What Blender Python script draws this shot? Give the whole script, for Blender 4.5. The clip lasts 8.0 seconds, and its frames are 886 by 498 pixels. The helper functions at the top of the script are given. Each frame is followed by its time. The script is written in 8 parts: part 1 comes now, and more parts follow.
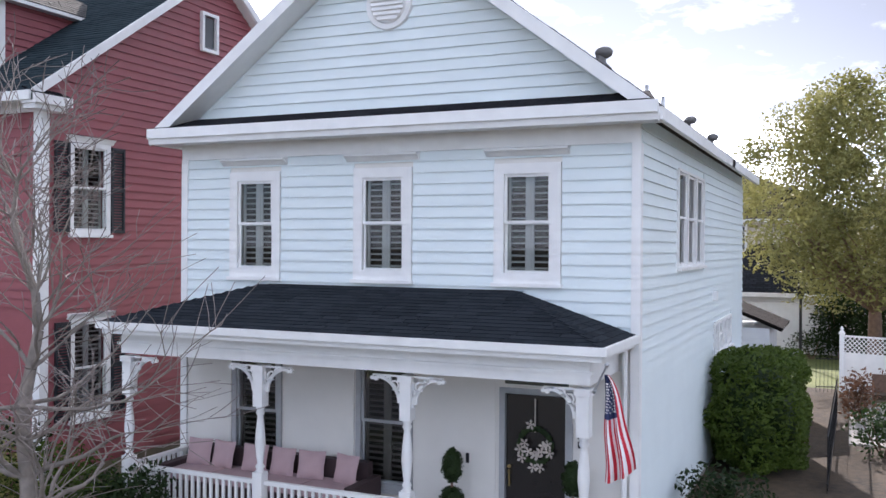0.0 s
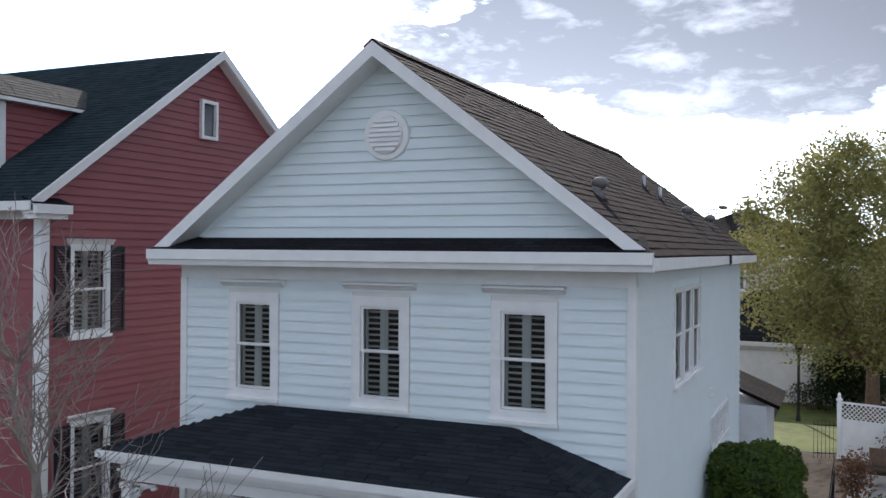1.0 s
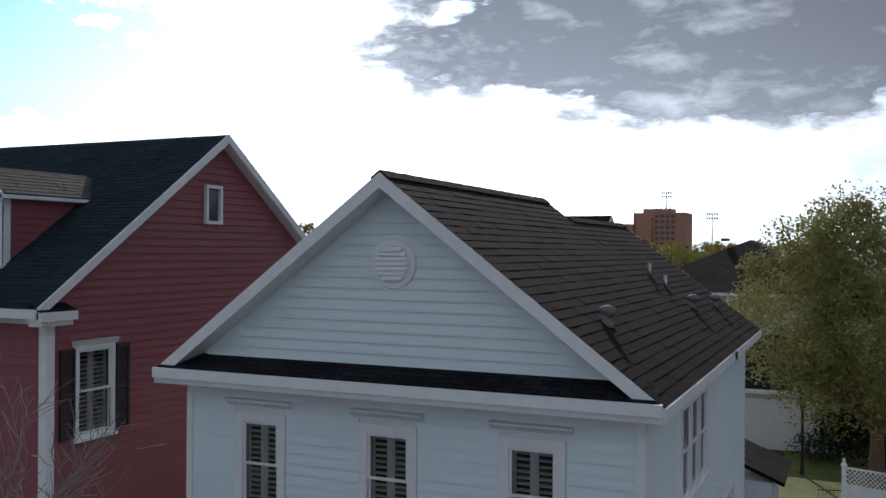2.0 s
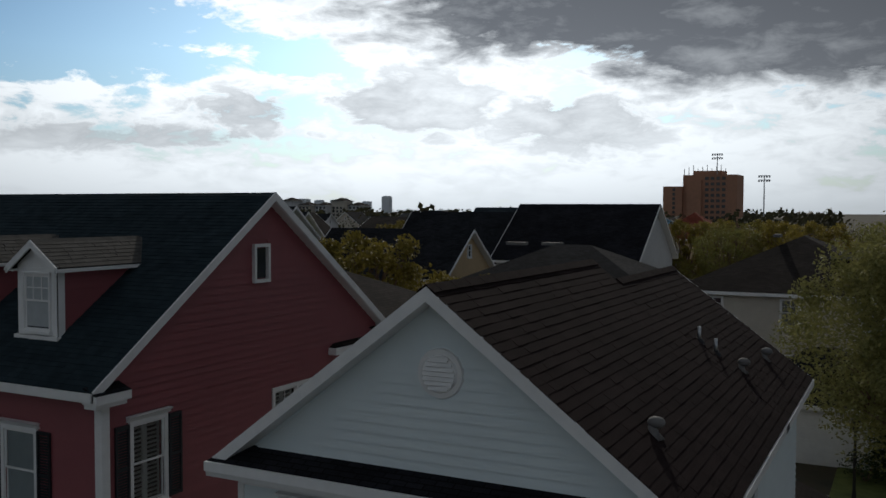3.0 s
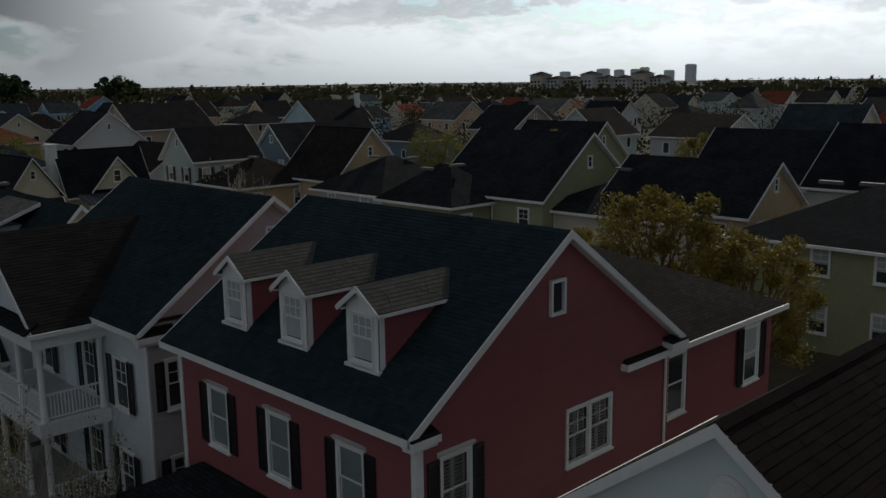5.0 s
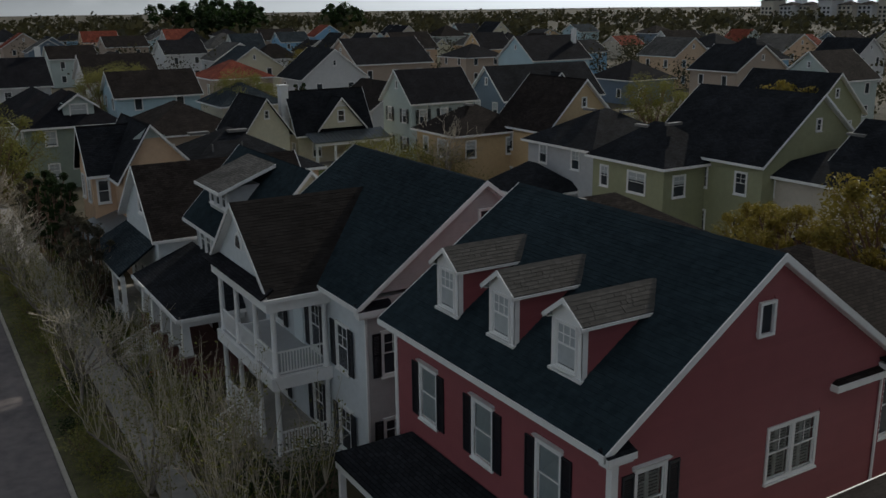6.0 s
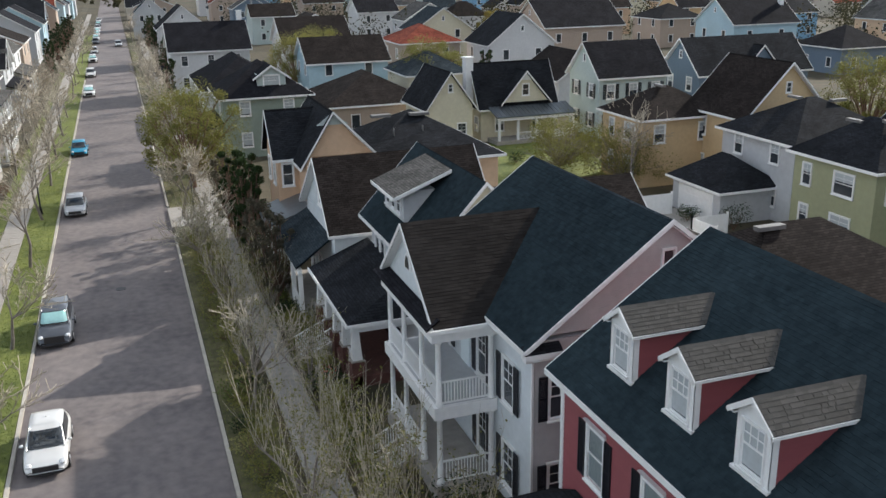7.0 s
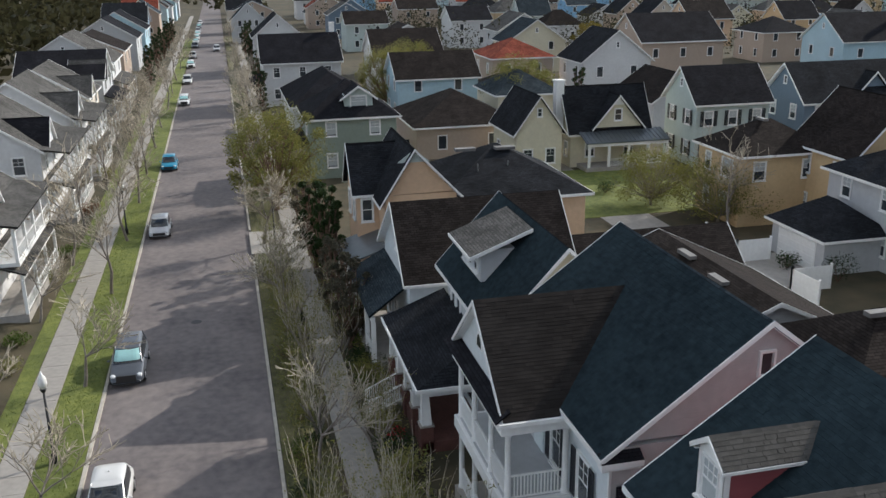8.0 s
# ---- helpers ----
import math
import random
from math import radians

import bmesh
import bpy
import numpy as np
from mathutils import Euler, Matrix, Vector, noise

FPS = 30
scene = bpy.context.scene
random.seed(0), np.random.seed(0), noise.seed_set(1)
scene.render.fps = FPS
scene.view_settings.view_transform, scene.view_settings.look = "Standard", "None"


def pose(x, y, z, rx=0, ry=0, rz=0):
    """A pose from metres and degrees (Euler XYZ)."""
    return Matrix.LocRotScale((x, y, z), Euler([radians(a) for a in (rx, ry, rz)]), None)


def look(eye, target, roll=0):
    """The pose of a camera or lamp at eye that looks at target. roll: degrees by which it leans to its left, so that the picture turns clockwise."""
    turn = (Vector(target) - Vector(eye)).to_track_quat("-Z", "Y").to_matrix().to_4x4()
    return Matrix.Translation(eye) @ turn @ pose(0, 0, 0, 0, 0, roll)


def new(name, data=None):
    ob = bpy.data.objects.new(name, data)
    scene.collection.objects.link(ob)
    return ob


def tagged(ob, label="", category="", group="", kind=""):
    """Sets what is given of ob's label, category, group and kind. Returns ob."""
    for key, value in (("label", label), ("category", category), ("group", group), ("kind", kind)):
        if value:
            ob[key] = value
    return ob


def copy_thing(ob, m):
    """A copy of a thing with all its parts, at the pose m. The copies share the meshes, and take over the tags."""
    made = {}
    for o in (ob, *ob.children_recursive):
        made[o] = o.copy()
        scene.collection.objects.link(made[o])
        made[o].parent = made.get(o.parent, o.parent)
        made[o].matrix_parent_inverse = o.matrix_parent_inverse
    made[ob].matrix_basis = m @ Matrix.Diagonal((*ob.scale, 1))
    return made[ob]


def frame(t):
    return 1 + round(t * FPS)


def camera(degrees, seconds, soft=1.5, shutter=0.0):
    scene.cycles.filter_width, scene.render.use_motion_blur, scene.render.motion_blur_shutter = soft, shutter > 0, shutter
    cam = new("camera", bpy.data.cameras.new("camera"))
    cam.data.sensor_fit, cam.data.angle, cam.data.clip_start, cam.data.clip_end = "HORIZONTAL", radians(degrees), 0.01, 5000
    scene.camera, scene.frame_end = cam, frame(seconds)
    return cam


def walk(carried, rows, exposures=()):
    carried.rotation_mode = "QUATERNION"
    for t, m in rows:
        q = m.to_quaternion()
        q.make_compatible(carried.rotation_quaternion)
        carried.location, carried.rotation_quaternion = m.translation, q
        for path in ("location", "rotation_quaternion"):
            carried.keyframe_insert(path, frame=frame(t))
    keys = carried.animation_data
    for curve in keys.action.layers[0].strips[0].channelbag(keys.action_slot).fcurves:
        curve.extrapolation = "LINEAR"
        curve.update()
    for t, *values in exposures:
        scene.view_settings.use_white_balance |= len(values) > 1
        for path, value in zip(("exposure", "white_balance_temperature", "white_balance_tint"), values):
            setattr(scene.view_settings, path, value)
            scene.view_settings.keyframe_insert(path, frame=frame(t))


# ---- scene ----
cam = camera(51.9, 8.0)
PATH = [
    (0, (-1.234, 0.978, 5.278), (-2.056, 2.801, 5.272), 0.4),
    (0.5, (-1.216, 0.941, 6.262), (-2.037, 2.765, 6.262), 0.4),
    (1, (-1.169, 0.903, 7.316), (-1.991, 2.726, 7.317), 0.4),
    (1.5, (-1.185, 0.827, 8.32), (-2.003, 2.652, 8.33), 0.5),
    (1.7, (-1.226, 0.81, 8.695), (-2.039, 2.637, 8.709), 0.4),
    (2.8, (-1.373, 1.211, 11.386), (-2.268, 2.998, 11.315), 0.2),
    (3, (-1.363, 0.998, 11.807), (-2.277, 2.775, 11.72), 0.2),
    (3.5, (-1.391, 1.093, 12.905), (-2.403, 2.811, 12.752), -0.1),
    (3.6, (-1.423, 1.171, 13.04), (-2.456, 2.875, 12.874), -0.3),
    (4, (-1.338, 1.021, 13.964), (-2.465, 2.658, 13.738), 0.1),
    (4.2, (-1.345, 1.053, 14.379), (-2.522, 2.649, 14.124), -0.5),
    (5.3, (-1.136, 0.64, 16.726), (-2.63, 1.904, 16.316), -0.6),
    (5.5, (-1.084, 0.546, 17.178), (-2.63, 1.737, 16.739), -0.6),
    (6, (-0.957, 0.541, 18.32), (-2.616, 1.531, 17.804), -0.7),
    (6.5, (-1.926, 1.208, 19.488), (-3.666, 2.007, 18.91), -0.8),
    (7, (-3.166, 1.921, 20.685), (-4.966, 2.542, 20.072), -1.1),
    (7.5, (-4.079, 2.397, 21.654), (-5.919, 2.889, 21.044), -0.6),
    (8, (-5.904, 3.293, 22.734), (-7.758, 3.73, 22.123), -0.8),
]
EXPOSURES = [(0.0, 1.05, 5750, 18), (0.7, 0.52, 5750, 14), (1.7, -0.35, 5600, 12), (2.8, -1.68, 5950, 8), (3.5, -2.1, 6050, 8), (4.2, -2.1, 6100, 7), (5.5, -1.62, 6100, 7), (6.3, -0.78, 6050, 8), (7.0, 0.4, 5950, 9), (7.5, 0.4, 5950, 9), (8.0, 0.14, 5900, 9)]
walk(cam, [(t, look(eye, target, roll)) for t, eye, target, roll in PATH], EXPOSURES)

# ---------------------------------------------------------------- light
SUN_EL, SUN_AZ = 29.6, 23.0
SUN_DIR = Vector((-math.sin(radians(SUN_AZ)) * math.cos(radians(SUN_EL)), math.cos(radians(SUN_AZ)) * math.cos(radians(SUN_EL)), math.sin(radians(SUN_EL))))
world = bpy.data.worlds.new("sky")
scene.world = world
world.use_nodes = True
WN, WL = world.node_tree.nodes, world.node_tree.links
WN.clear()


def wnode(kind, **values):
    n = WN.new(kind)
    for k, v in values.items():
        n.inputs[k].default_value = v
    return n


def wmath(op, a, b=None, c=None, clamp=False):
    n = WN.new("ShaderNodeMath")
    n.operation, n.use_clamp = op, clamp
    for i, s in enumerate((a, b, c)):
        if s is None:
            continue
        if isinstance(s, (int, float)):
            n.inputs[i].default_value = s
        else:
            WL.new(s, n.inputs[i])
    return n.outputs[0]


sky = WN.new("ShaderNodeTexSky")
sky.sky_type, sky.sun_disc = "NISHITA", False
sky.sun_elevation, sky.sun_rotation = radians(SUN_EL), -radians(SUN_AZ)
sky.air_density, sky.dust_density = 1.0, 1.5
geo_in = WN.new("ShaderNodeTexCoord")
sep = WN.new("ShaderNodeSeparateXYZ")
WL.new(geo_in.outputs["Generated"], sep.inputs[0])
up = wmath("MAXIMUM", sep.outputs[2], 0.0)
comb = WN.new("ShaderNodeCombineXYZ")
WL.new(wmath("MULTIPLY", sep.outputs[0], 5.6), comb.inputs[0])
WL.new(wmath("MULTIPLY", sep.outputs[1], 5.6), comb.inputs[1])
WL.new(wmath("MULTIPLY_ADD", sep.outputs[2], 15.0, 2.4), comb.inputs[2])
cover = wnode("ShaderNodeTexNoise", Scale=1.0, Detail=11.0, Roughness=0.57, Distortion=0.15)
WL.new(comb.outputs[0], cover.inputs["Vector"])
thick = wnode("ShaderNodeTexNoise", Scale=0.45, Detail=4.0, Roughness=0.5)
WL.new(comb.outputs[0], thick.inputs["Vector"])
# compass bearing west of north and height over the horizon, in degrees
bearing = wmath("MULTIPLY", wmath("ARCTAN2", wmath("MULTIPLY", sep.outputs[0], -1.0), sep.outputs[1]), 57.2958)
height = wmath("MULTIPLY", wmath("ARCSINE", sep.outputs[2]), 57.2958)


def bank(az, el, half_az, half_el):
    """A cloud bank: 1 in its middle, 0 at its rim."""
    u = wmath("MULTIPLY", wmath("SUBTRACT", bearing, az), 1.0 / half_az)
    v = wmath("MULTIPLY", wmath("SUBTRACT", height, el), 1.0 / half_el)
    return wmath("SUBTRACT", 1.0, wmath("SQRT", wmath("MULTIPLY_ADD", u, u, wmath("MULTIPLY", v, v))))


puffs = wnode("ShaderNodeTexNoise", Scale=3.4, Detail=9.0, Roughness=0.6, Distortion=0.3)
WL.new(comb.outputs[0], puffs.inputs["Vector"])
ragged = wmath("MULTIPLY_ADD", wmath("SUBTRACT", puffs.outputs["Fac"], 0.5), 0.75, wmath("MULTIPLY", wmath("SUBTRACT", cover.outputs["Fac"], 0.5), 0.7))
billow = wmath("SUBTRACT", thick.outputs["Fac"], 0.5)
# grey banks that stand before the sun: a heavy one high in the north, cumulus and a flat streak under it
heavy = bank(3.0, 13.6, 29.0, 7.2)
small = bank(39.0, 5.9, 4.6, 1.7)
for spot in ((29.6, 6.3, 6.6, 2.5), (19.0, 5.4, 5.6, 2.2), (45.0, 4.3, 13.0, 1.1), (-1.0, 4.6, 3.4, 2.6)):
    small = wmath("MAXIMUM", small, bank(*spot))
dark_heavy = wmath("MULTIPLY_ADD", wmath("ADD", heavy, wmath("MULTIPLY_ADD", ragged, 1.0, wmath("MULTIPLY", billow, 0.7))), 3.4, 0.14, clamp=True)
dark_heavy = wmath("MULTIPLY", dark_heavy, wmath("MULTIPLY_ADD", ragged, -0.8, 1.0, clamp=True))
dark_small = wmath("MULTIPLY", wmath("MULTIPLY_ADD", wmath("MULTIPLY_ADD", ragged, 3.2, small), 2.6, 0.1, clamp=True), wmath("MULTIPLY_ADD", ragged, -1.2, 0.5, clamp=True))
# the northern sky is mostly cloud, with blue gaps high in the west
north = wmath("MULTIPLY_ADD", bank(24.0, 8.0, 48.0, 26.0), 4.0, 0.0, clamp=True)
blue = wmath("MAXIMUM", bank(49.0, 11.5, 13.0, 6.5), bank(36.0, 9.4, 4.2, 2.2))
cover_n = wmath("SUBTRACT", wmath("MULTIPLY_ADD", ragged, 12.0, 2.0), wmath("MULTIPLY", wmath("MAXIMUM", blue, 0.0), 5.0))
cover_all = wmath("MULTIPLY_ADD", cover.outputs["Fac"], 12.0, -4.95, clamp=True)
mask = wmath("ADD", wmath("MULTIPLY", wmath("MAXIMUM", cover_n, 0.0, clamp=True), north), wmath("MULTIPLY", cover_all, wmath("SUBTRACT", 1.0, north)), clamp=True)
dark_all = wmath("MULTIPLY_ADD", wmath("ADD", cover.outputs["Fac"], wmath("MULTIPLY", thick.outputs["Fac"], 0.9)), 7.0, -6.35, clamp=True)
dark = wmath("MAXIMUM", wmath("MAXIMUM", dark_heavy, dark_small), wmath("MULTIPLY", dark_all, wmath("SUBTRACT", 1.0, north)))
mask = wmath("MAXIMUM", mask, wmath("MAXIMUM", dark_heavy, dark_small))
veil = wmath("MULTIPLY", wmath("MULTIPLY_ADD", ragged, -2.4, 0.12, clamp=True), north)
dark = wmath("MAXIMUM", dark, wmath("MULTIPLY", veil, 0.7))
# light gathers round the sun behind the clouds
dot = WN.new("ShaderNodeVectorMath")
dot.operation = "DOT_PRODUCT"
WL.new(geo_in.outputs["Generated"], dot.inputs[0])
dot.inputs[1].default_value = SUN_DIR
glow = wmath("POWER", wmath("MAXIMUM", dot.outputs["Value"], 0.0), 6.0)
ctone = WN.new("ShaderNodeMix")
ctone.data_type = "RGBA"
WL.new(dark, ctone.inputs["Factor"])
ctone.inputs[6].default_value, ctone.inputs[7].default_value = (14.5, 14.5, 14.2, 1), (1.75, 1.82, 1.98, 1)
cgain = WN.new("ShaderNodeMix")
cgain.data_type, cgain.blend_type = "RGBA", "MULTIPLY"
cgain.inputs["Factor"].default_value = 1.0
# the low sky under the sun is bright with forward scatter
ahead = WN.new("ShaderNodeVectorMath")
ahead.operation = "DOT_PRODUCT"
WL.new(geo_in.outputs["Generated"], ahead.inputs[0])
ahead.inputs[1].default_value = (-0.5, 0.866, 0.0)
low_sky = wmath("MULTIPLY_ADD", up, -3.4, 1.55, clamp=True)
scatter = wmath("MULTIPLY", wmath("POWER", wmath("MAXIMUM", ahead.outputs["Value"], 0.0), 4.0), low_sky)
gain = wmath("ADD", wmath("MULTIPLY_ADD", glow, 1.25, 0.85), wmath("MULTIPLY", scatter, 2.9))
# unseen sky opposite the sun, brightened to fill the house fronts
facing = WN.new("ShaderNodeVectorMath")
facing.operation = "DOT_PRODUCT"
WL.new(geo_in.outputs["Generated"], facing.inputs[0])
facing.inputs[1].default_value = (0.28, -0.93, 0.22)
gain = wmath("ADD", gain, wmath("MULTIPLY", wmath("POWER", wmath("MAXIMUM", facing.outputs["Value"], 0.0), 1.5), 0.85))
grey = WN.new("ShaderNodeCombineXYZ")
for i in range(3):
    WL.new(gain, grey.inputs[i])
skymix = WN.new("ShaderNodeMix")
skymix.data_type = "RGBA"
WL.new(mask, skymix.inputs["Factor"])
clear = WN.new("ShaderNodeMix")
clear.data_type, clear.blend_type = "RGBA", "MULTIPLY"
clear.inputs["Factor"].default_value = 1.0
WL.new(sky.outputs[0], clear.inputs[6])
clear.inputs[7].default_value = (0.55, 0.8, 1.03, 1)
WL.new(clear.outputs[2], skymix.inputs[6])
WL.new(ctone.outputs[2], skymix.inputs[7])
# pale haze at the horizon
haze = WN.new("ShaderNodeMix")
haze.data_type = "RGBA"
WL.new(wmath("POWER", wmath("SUBTRACT", 1.0, up, clamp=True), 17.0), haze.inputs["Factor"])
WL.new(skymix.outputs[2], haze.inputs[6])
haze.inputs[7].default_value = (8.2, 8.4, 8.4, 1)
bg = wnode("ShaderNodeBackground", Strength=0.075)
WL.new(haze.outputs[2], cgain.inputs[6])
WL.new(grey.outputs[0], cgain.inputs[7])
WL.new(cgain.outputs[2], bg.inputs["Color"])
wout = WN.new("ShaderNodeOutputWorld")
WL.new(bg.outputs[0], wout.inputs[0])

sun = new("sun", bpy.data.lights.new("sun", "SUN"))
sun.data.energy, sun.data.angle, sun.data.color = 4.0, radians(0.6), (1.0, 0.88, 0.73)
sun.matrix_world = look((0, 0, 60), Vector((0, 0, 60)) - SUN_DIR)

# ---------------------------------------------------------------- materials


def material(name, color, rough=0.6, metal=0.0, vary=0.12, scale=6.0, bump=0.0, bump_scale=60.0, color2=None, island=0.0, spec=0.5, coat=0.0):
    """A painted or rough surface with broad stains and fine grain."""
    m = bpy.data.materials.new(name)
    m.use_nodes = True
    n, l = m.node_tree.nodes, m.node_tree.links
    b = n["Principled BSDF"]
    b.inputs["Roughness"].default_value, b.inputs["Metallic"].default_value = rough, metal
    b.inputs["Specular IOR Level"].default_value, b.inputs["Coat Weight"].default_value = spec, coat
    co = n.new("ShaderNodeTexCoord")
    big = n.new("ShaderNodeTexNoise")
    big.inputs["Scale"].default_value, big.inputs["Detail"].default_value = scale * 0.12, 6
    small = n.new("ShaderNodeTexNoise")
    small.inputs["Scale"].default_value, small.inputs["Detail"].default_value = scale, 5
    for t in (big, small):
        l.new(co.outputs["Object"], t.inputs["Vector"])
    add = n.new("ShaderNodeMath")
    add.operation = "ADD"
    l.new(big.outputs["Fac"], add.inputs[0])
    l.new(small.outputs["Fac"], add.inputs[1])
    last = add.outputs[0]
    if island:
        gi = n.new("ShaderNodeNewGeometry")
        oi = n.new("ShaderNodeObjectInfo")
        s2 = n.new("ShaderNodeMath")
        s2.operation = "ADD"
        l.new(gi.outputs["Random Per Island"], s2.inputs[0])
        l.new(oi.outputs["Random"], s2.inputs[1])
        s3 = n.new("ShaderNodeMath")
        s3.operation = "MULTIPLY_ADD"
        l.new(s2.outputs[0], s3.inputs[0])
        s3.inputs[1].default_value = island
        l.new(last, s3.inputs[2])
        last = s3.outputs[0]
    ramp = n.new("ShaderNodeMapRange")
    ramp.inputs[1].default_value, ramp.inputs[2].default_value = 0.65, 1.35 + island * 2
    l.new(last, ramp.inputs[0])
    mix = n.new("ShaderNodeMix")
    mix.data_type = "RGBA"
    l.new(ramp.outputs[0], mix.inputs["Factor"])
    c2 = color2 or tuple(min(1.0, c * (1 + vary)) for c in color)
    mix.inputs[6].default_value = (*[c * (1 - vary) for c in color], 1)
    mix.inputs[7].default_value = (*c2, 1)
    l.new(mix.outputs[2], b.inputs["Base Color"])
    if bump:
        fine = n.new("ShaderNodeTexNoise")
        fine.inputs["Scale"].default_value, fine.inputs["Detail"].default_value = bump_scale, 4
        l.new(co.outputs["Object"], fine.inputs["Vector"])
        bp = n.new("ShaderNodeBump")
        bp.inputs["Strength"].default_value, bp.inputs["Distance"].default_value = bump, 0.02
        l.new(fine.outputs["Fac"], bp.inputs["Height"])
        l.new(bp.outputs[0], b.inputs["Normal"])
    return m


def siding(name, color, pitch=0.18, depth=0.6):
    """Lap siding seen from far: the laps are relief, paint slightly stained."""
    m = material(name, color, rough=0.55, vary=0.09, scale=3.0)
    n, l = m.node_tree.nodes, m.node_tree.links
    b = n["Principled BSDF"]
    co = n.new("ShaderNodeTexCoord")
    sp = n.new("ShaderNodeSeparateXYZ")
    l.new(co.outputs["Object"], sp.inputs[0])
    mu = n.new("ShaderNodeMath")
    mu.operation = "MULTIPLY"
    mu.inputs[1].default_value = 1 / pitch
    l.new(sp.outputs[2], mu.inputs[0])
    fr = n.new("ShaderNodeMath")
    fr.operation = "FRACT"
    l.new(mu.outputs[0], fr.inputs[0])
    iv = n.new("ShaderNodeMath")
    iv.operation = "SUBTRACT"
    iv.inputs[0].default_value = 1.0
    l.new(fr.outputs[0], iv.inputs[1])
    bp = n.new("ShaderNodeBump")
    bp.inputs["Strength"].default_value, bp.inputs["Distance"].default_value = depth, 0.03
    l.new(iv.outputs[0], bp.inputs["Height"])
    l.new(bp.outputs[0], b.inputs["Normal"])
    return m


def shingles(name, color, color2, course=0.145, tab=0.32):
    """Asphalt shingles in courses; uv is in metres along and down the slope."""
    m = bpy.data.materials.new(name)
    m.use_nodes = True
    n, l = m.node_tree.nodes, m.node_tree.links
    b = n["Principled BSDF"]
    b.inputs["Roughness"].default_value, b.inputs["Specular IOR Level"].default_value = 0.95, 0.07
    uv = n.new("ShaderNodeUVMap")
    br = n.new("ShaderNodeTexBrick")
    br.inputs["Scale"].default_value = 1.0
    br.inputs["Brick Width"].default_value, br.inputs["Row Height"].default_value = tab, course
    br.inputs["Mortar Size"].default_value, br.inputs["Mortar Smooth"].default_value = 0.012, 0.3
    br.inputs["Bias"].default_value = 0.1
    br.inputs["Color1"].default_value, br.inputs["Color2"].default_value = (*color, 1), (*color2, 1)
    br.inputs["Mortar"].default_value = (*[c * 0.45 for c in color], 1)
    l.new(uv.outputs[0], br.inputs["Vector"])
    co = n.new("ShaderNodeTexCoord")
    big = n.new("ShaderNodeTexNoise")
    big.inputs["Scale"].default_value, big.inputs["Detail"].default_value = 0.55, 8
    l.new(co.outputs["Object"], big.inputs["Vector"])
    grit = n.new("ShaderNodeTexNoise")
    grit.inputs["Scale"].default_value, grit.inputs["Detail"].default_value = 35.0, 4
    l.new(co.outputs["Object"], grit.inputs["Vector"])
    mul = n.new("ShaderNodeMath")
    mul.operation = "MULTIPLY"
    l.new(big.outputs["Fac"], mul.inputs[0])
    l.new(grit.outputs["Fac"], mul.inputs[1])
    ramp = n.new("ShaderNodeMapRange")
    ramp.inputs[1].default_value, ramp.inputs[2].default_value = 0.12, 0.4
    ramp.inputs[3].default_value, ramp.inputs[4].default_value = 0.6, 1.45
    l.new(mul.outputs[0], ramp.inputs[0])
    mix = n.new("ShaderNodeMix")
    mix.data_type, mix.blend_type = "RGBA", "MULTIPLY"
    mix.inputs["Factor"].default_value = 1.0
    l.new(br.outputs["Color"], mix.inputs[6])
    l.new(ramp.outputs[0], mix.inputs[7])
    l.new(mix.outputs[2], b.inputs["Base Color"])
    bp = n.new("ShaderNodeBump")
    bp.inputs["Strength"].default_value, bp.inputs["Distance"].default_value, bp.invert = 0.8, 0.02, True
    l.new(br.outputs["Fac"], bp.inputs["Height"])
    l.new(bp.outputs[0], b.inputs["Normal"])
    return m


def glass(name):
    """Clear pane: see-through, with gloss by Fresnel."""
    m = bpy.data.materials.new(name)
    m.use_nodes = True
    n, l = m.node_tree.nodes, m.node_tree.links
    n.clear()
    out, mix, tr, gl, fr = (n.new("ShaderNode" + k) for k in ("OutputMaterial", "MixShader", "BsdfTransparent", "BsdfGlossy", "Fresnel"))
    tr.inputs[0].default_value = (0.86, 0.9, 0.9, 1)
    gl.inputs["Roughness"].default_value = 0.02
    fr.inputs["IOR"].default_value = 1.6
    l.new(fr.outputs[0], mix.inputs[0])
    l.new(tr.outputs[0], mix.inputs[1])
    l.new(gl.outputs[0], mix.inputs[2])
    l.new(mix.outputs[0], out.inputs[0])
    return m


def leafy(name, color, color2):
    m = material(name, color, rough=0.6, vary=0.35, scale=2.0, color2=color2, island=0.5, spec=0.3)
    m.node_tree.nodes["Principled BSDF"].inputs["Transmission Weight"].default_value = 0.0
    n, l = m.node_tree.nodes, m.node_tree.links
    tl, mx = n.new("ShaderNodeBsdfTranslucent"), n.new("ShaderNodeMixShader")
    l.new(n["Principled BSDF"].inputs["Base Color"].links[0].from_socket, tl.inputs[0])
    mx.inputs[0].default_value = 0.4
    l.new(n["Principled BSDF"].outputs[0], mx.inputs[1])
    l.new(tl.outputs[0], mx.inputs[2])
    l.new(mx.outputs[0], n["Material Output"].inputs[0])
    return m


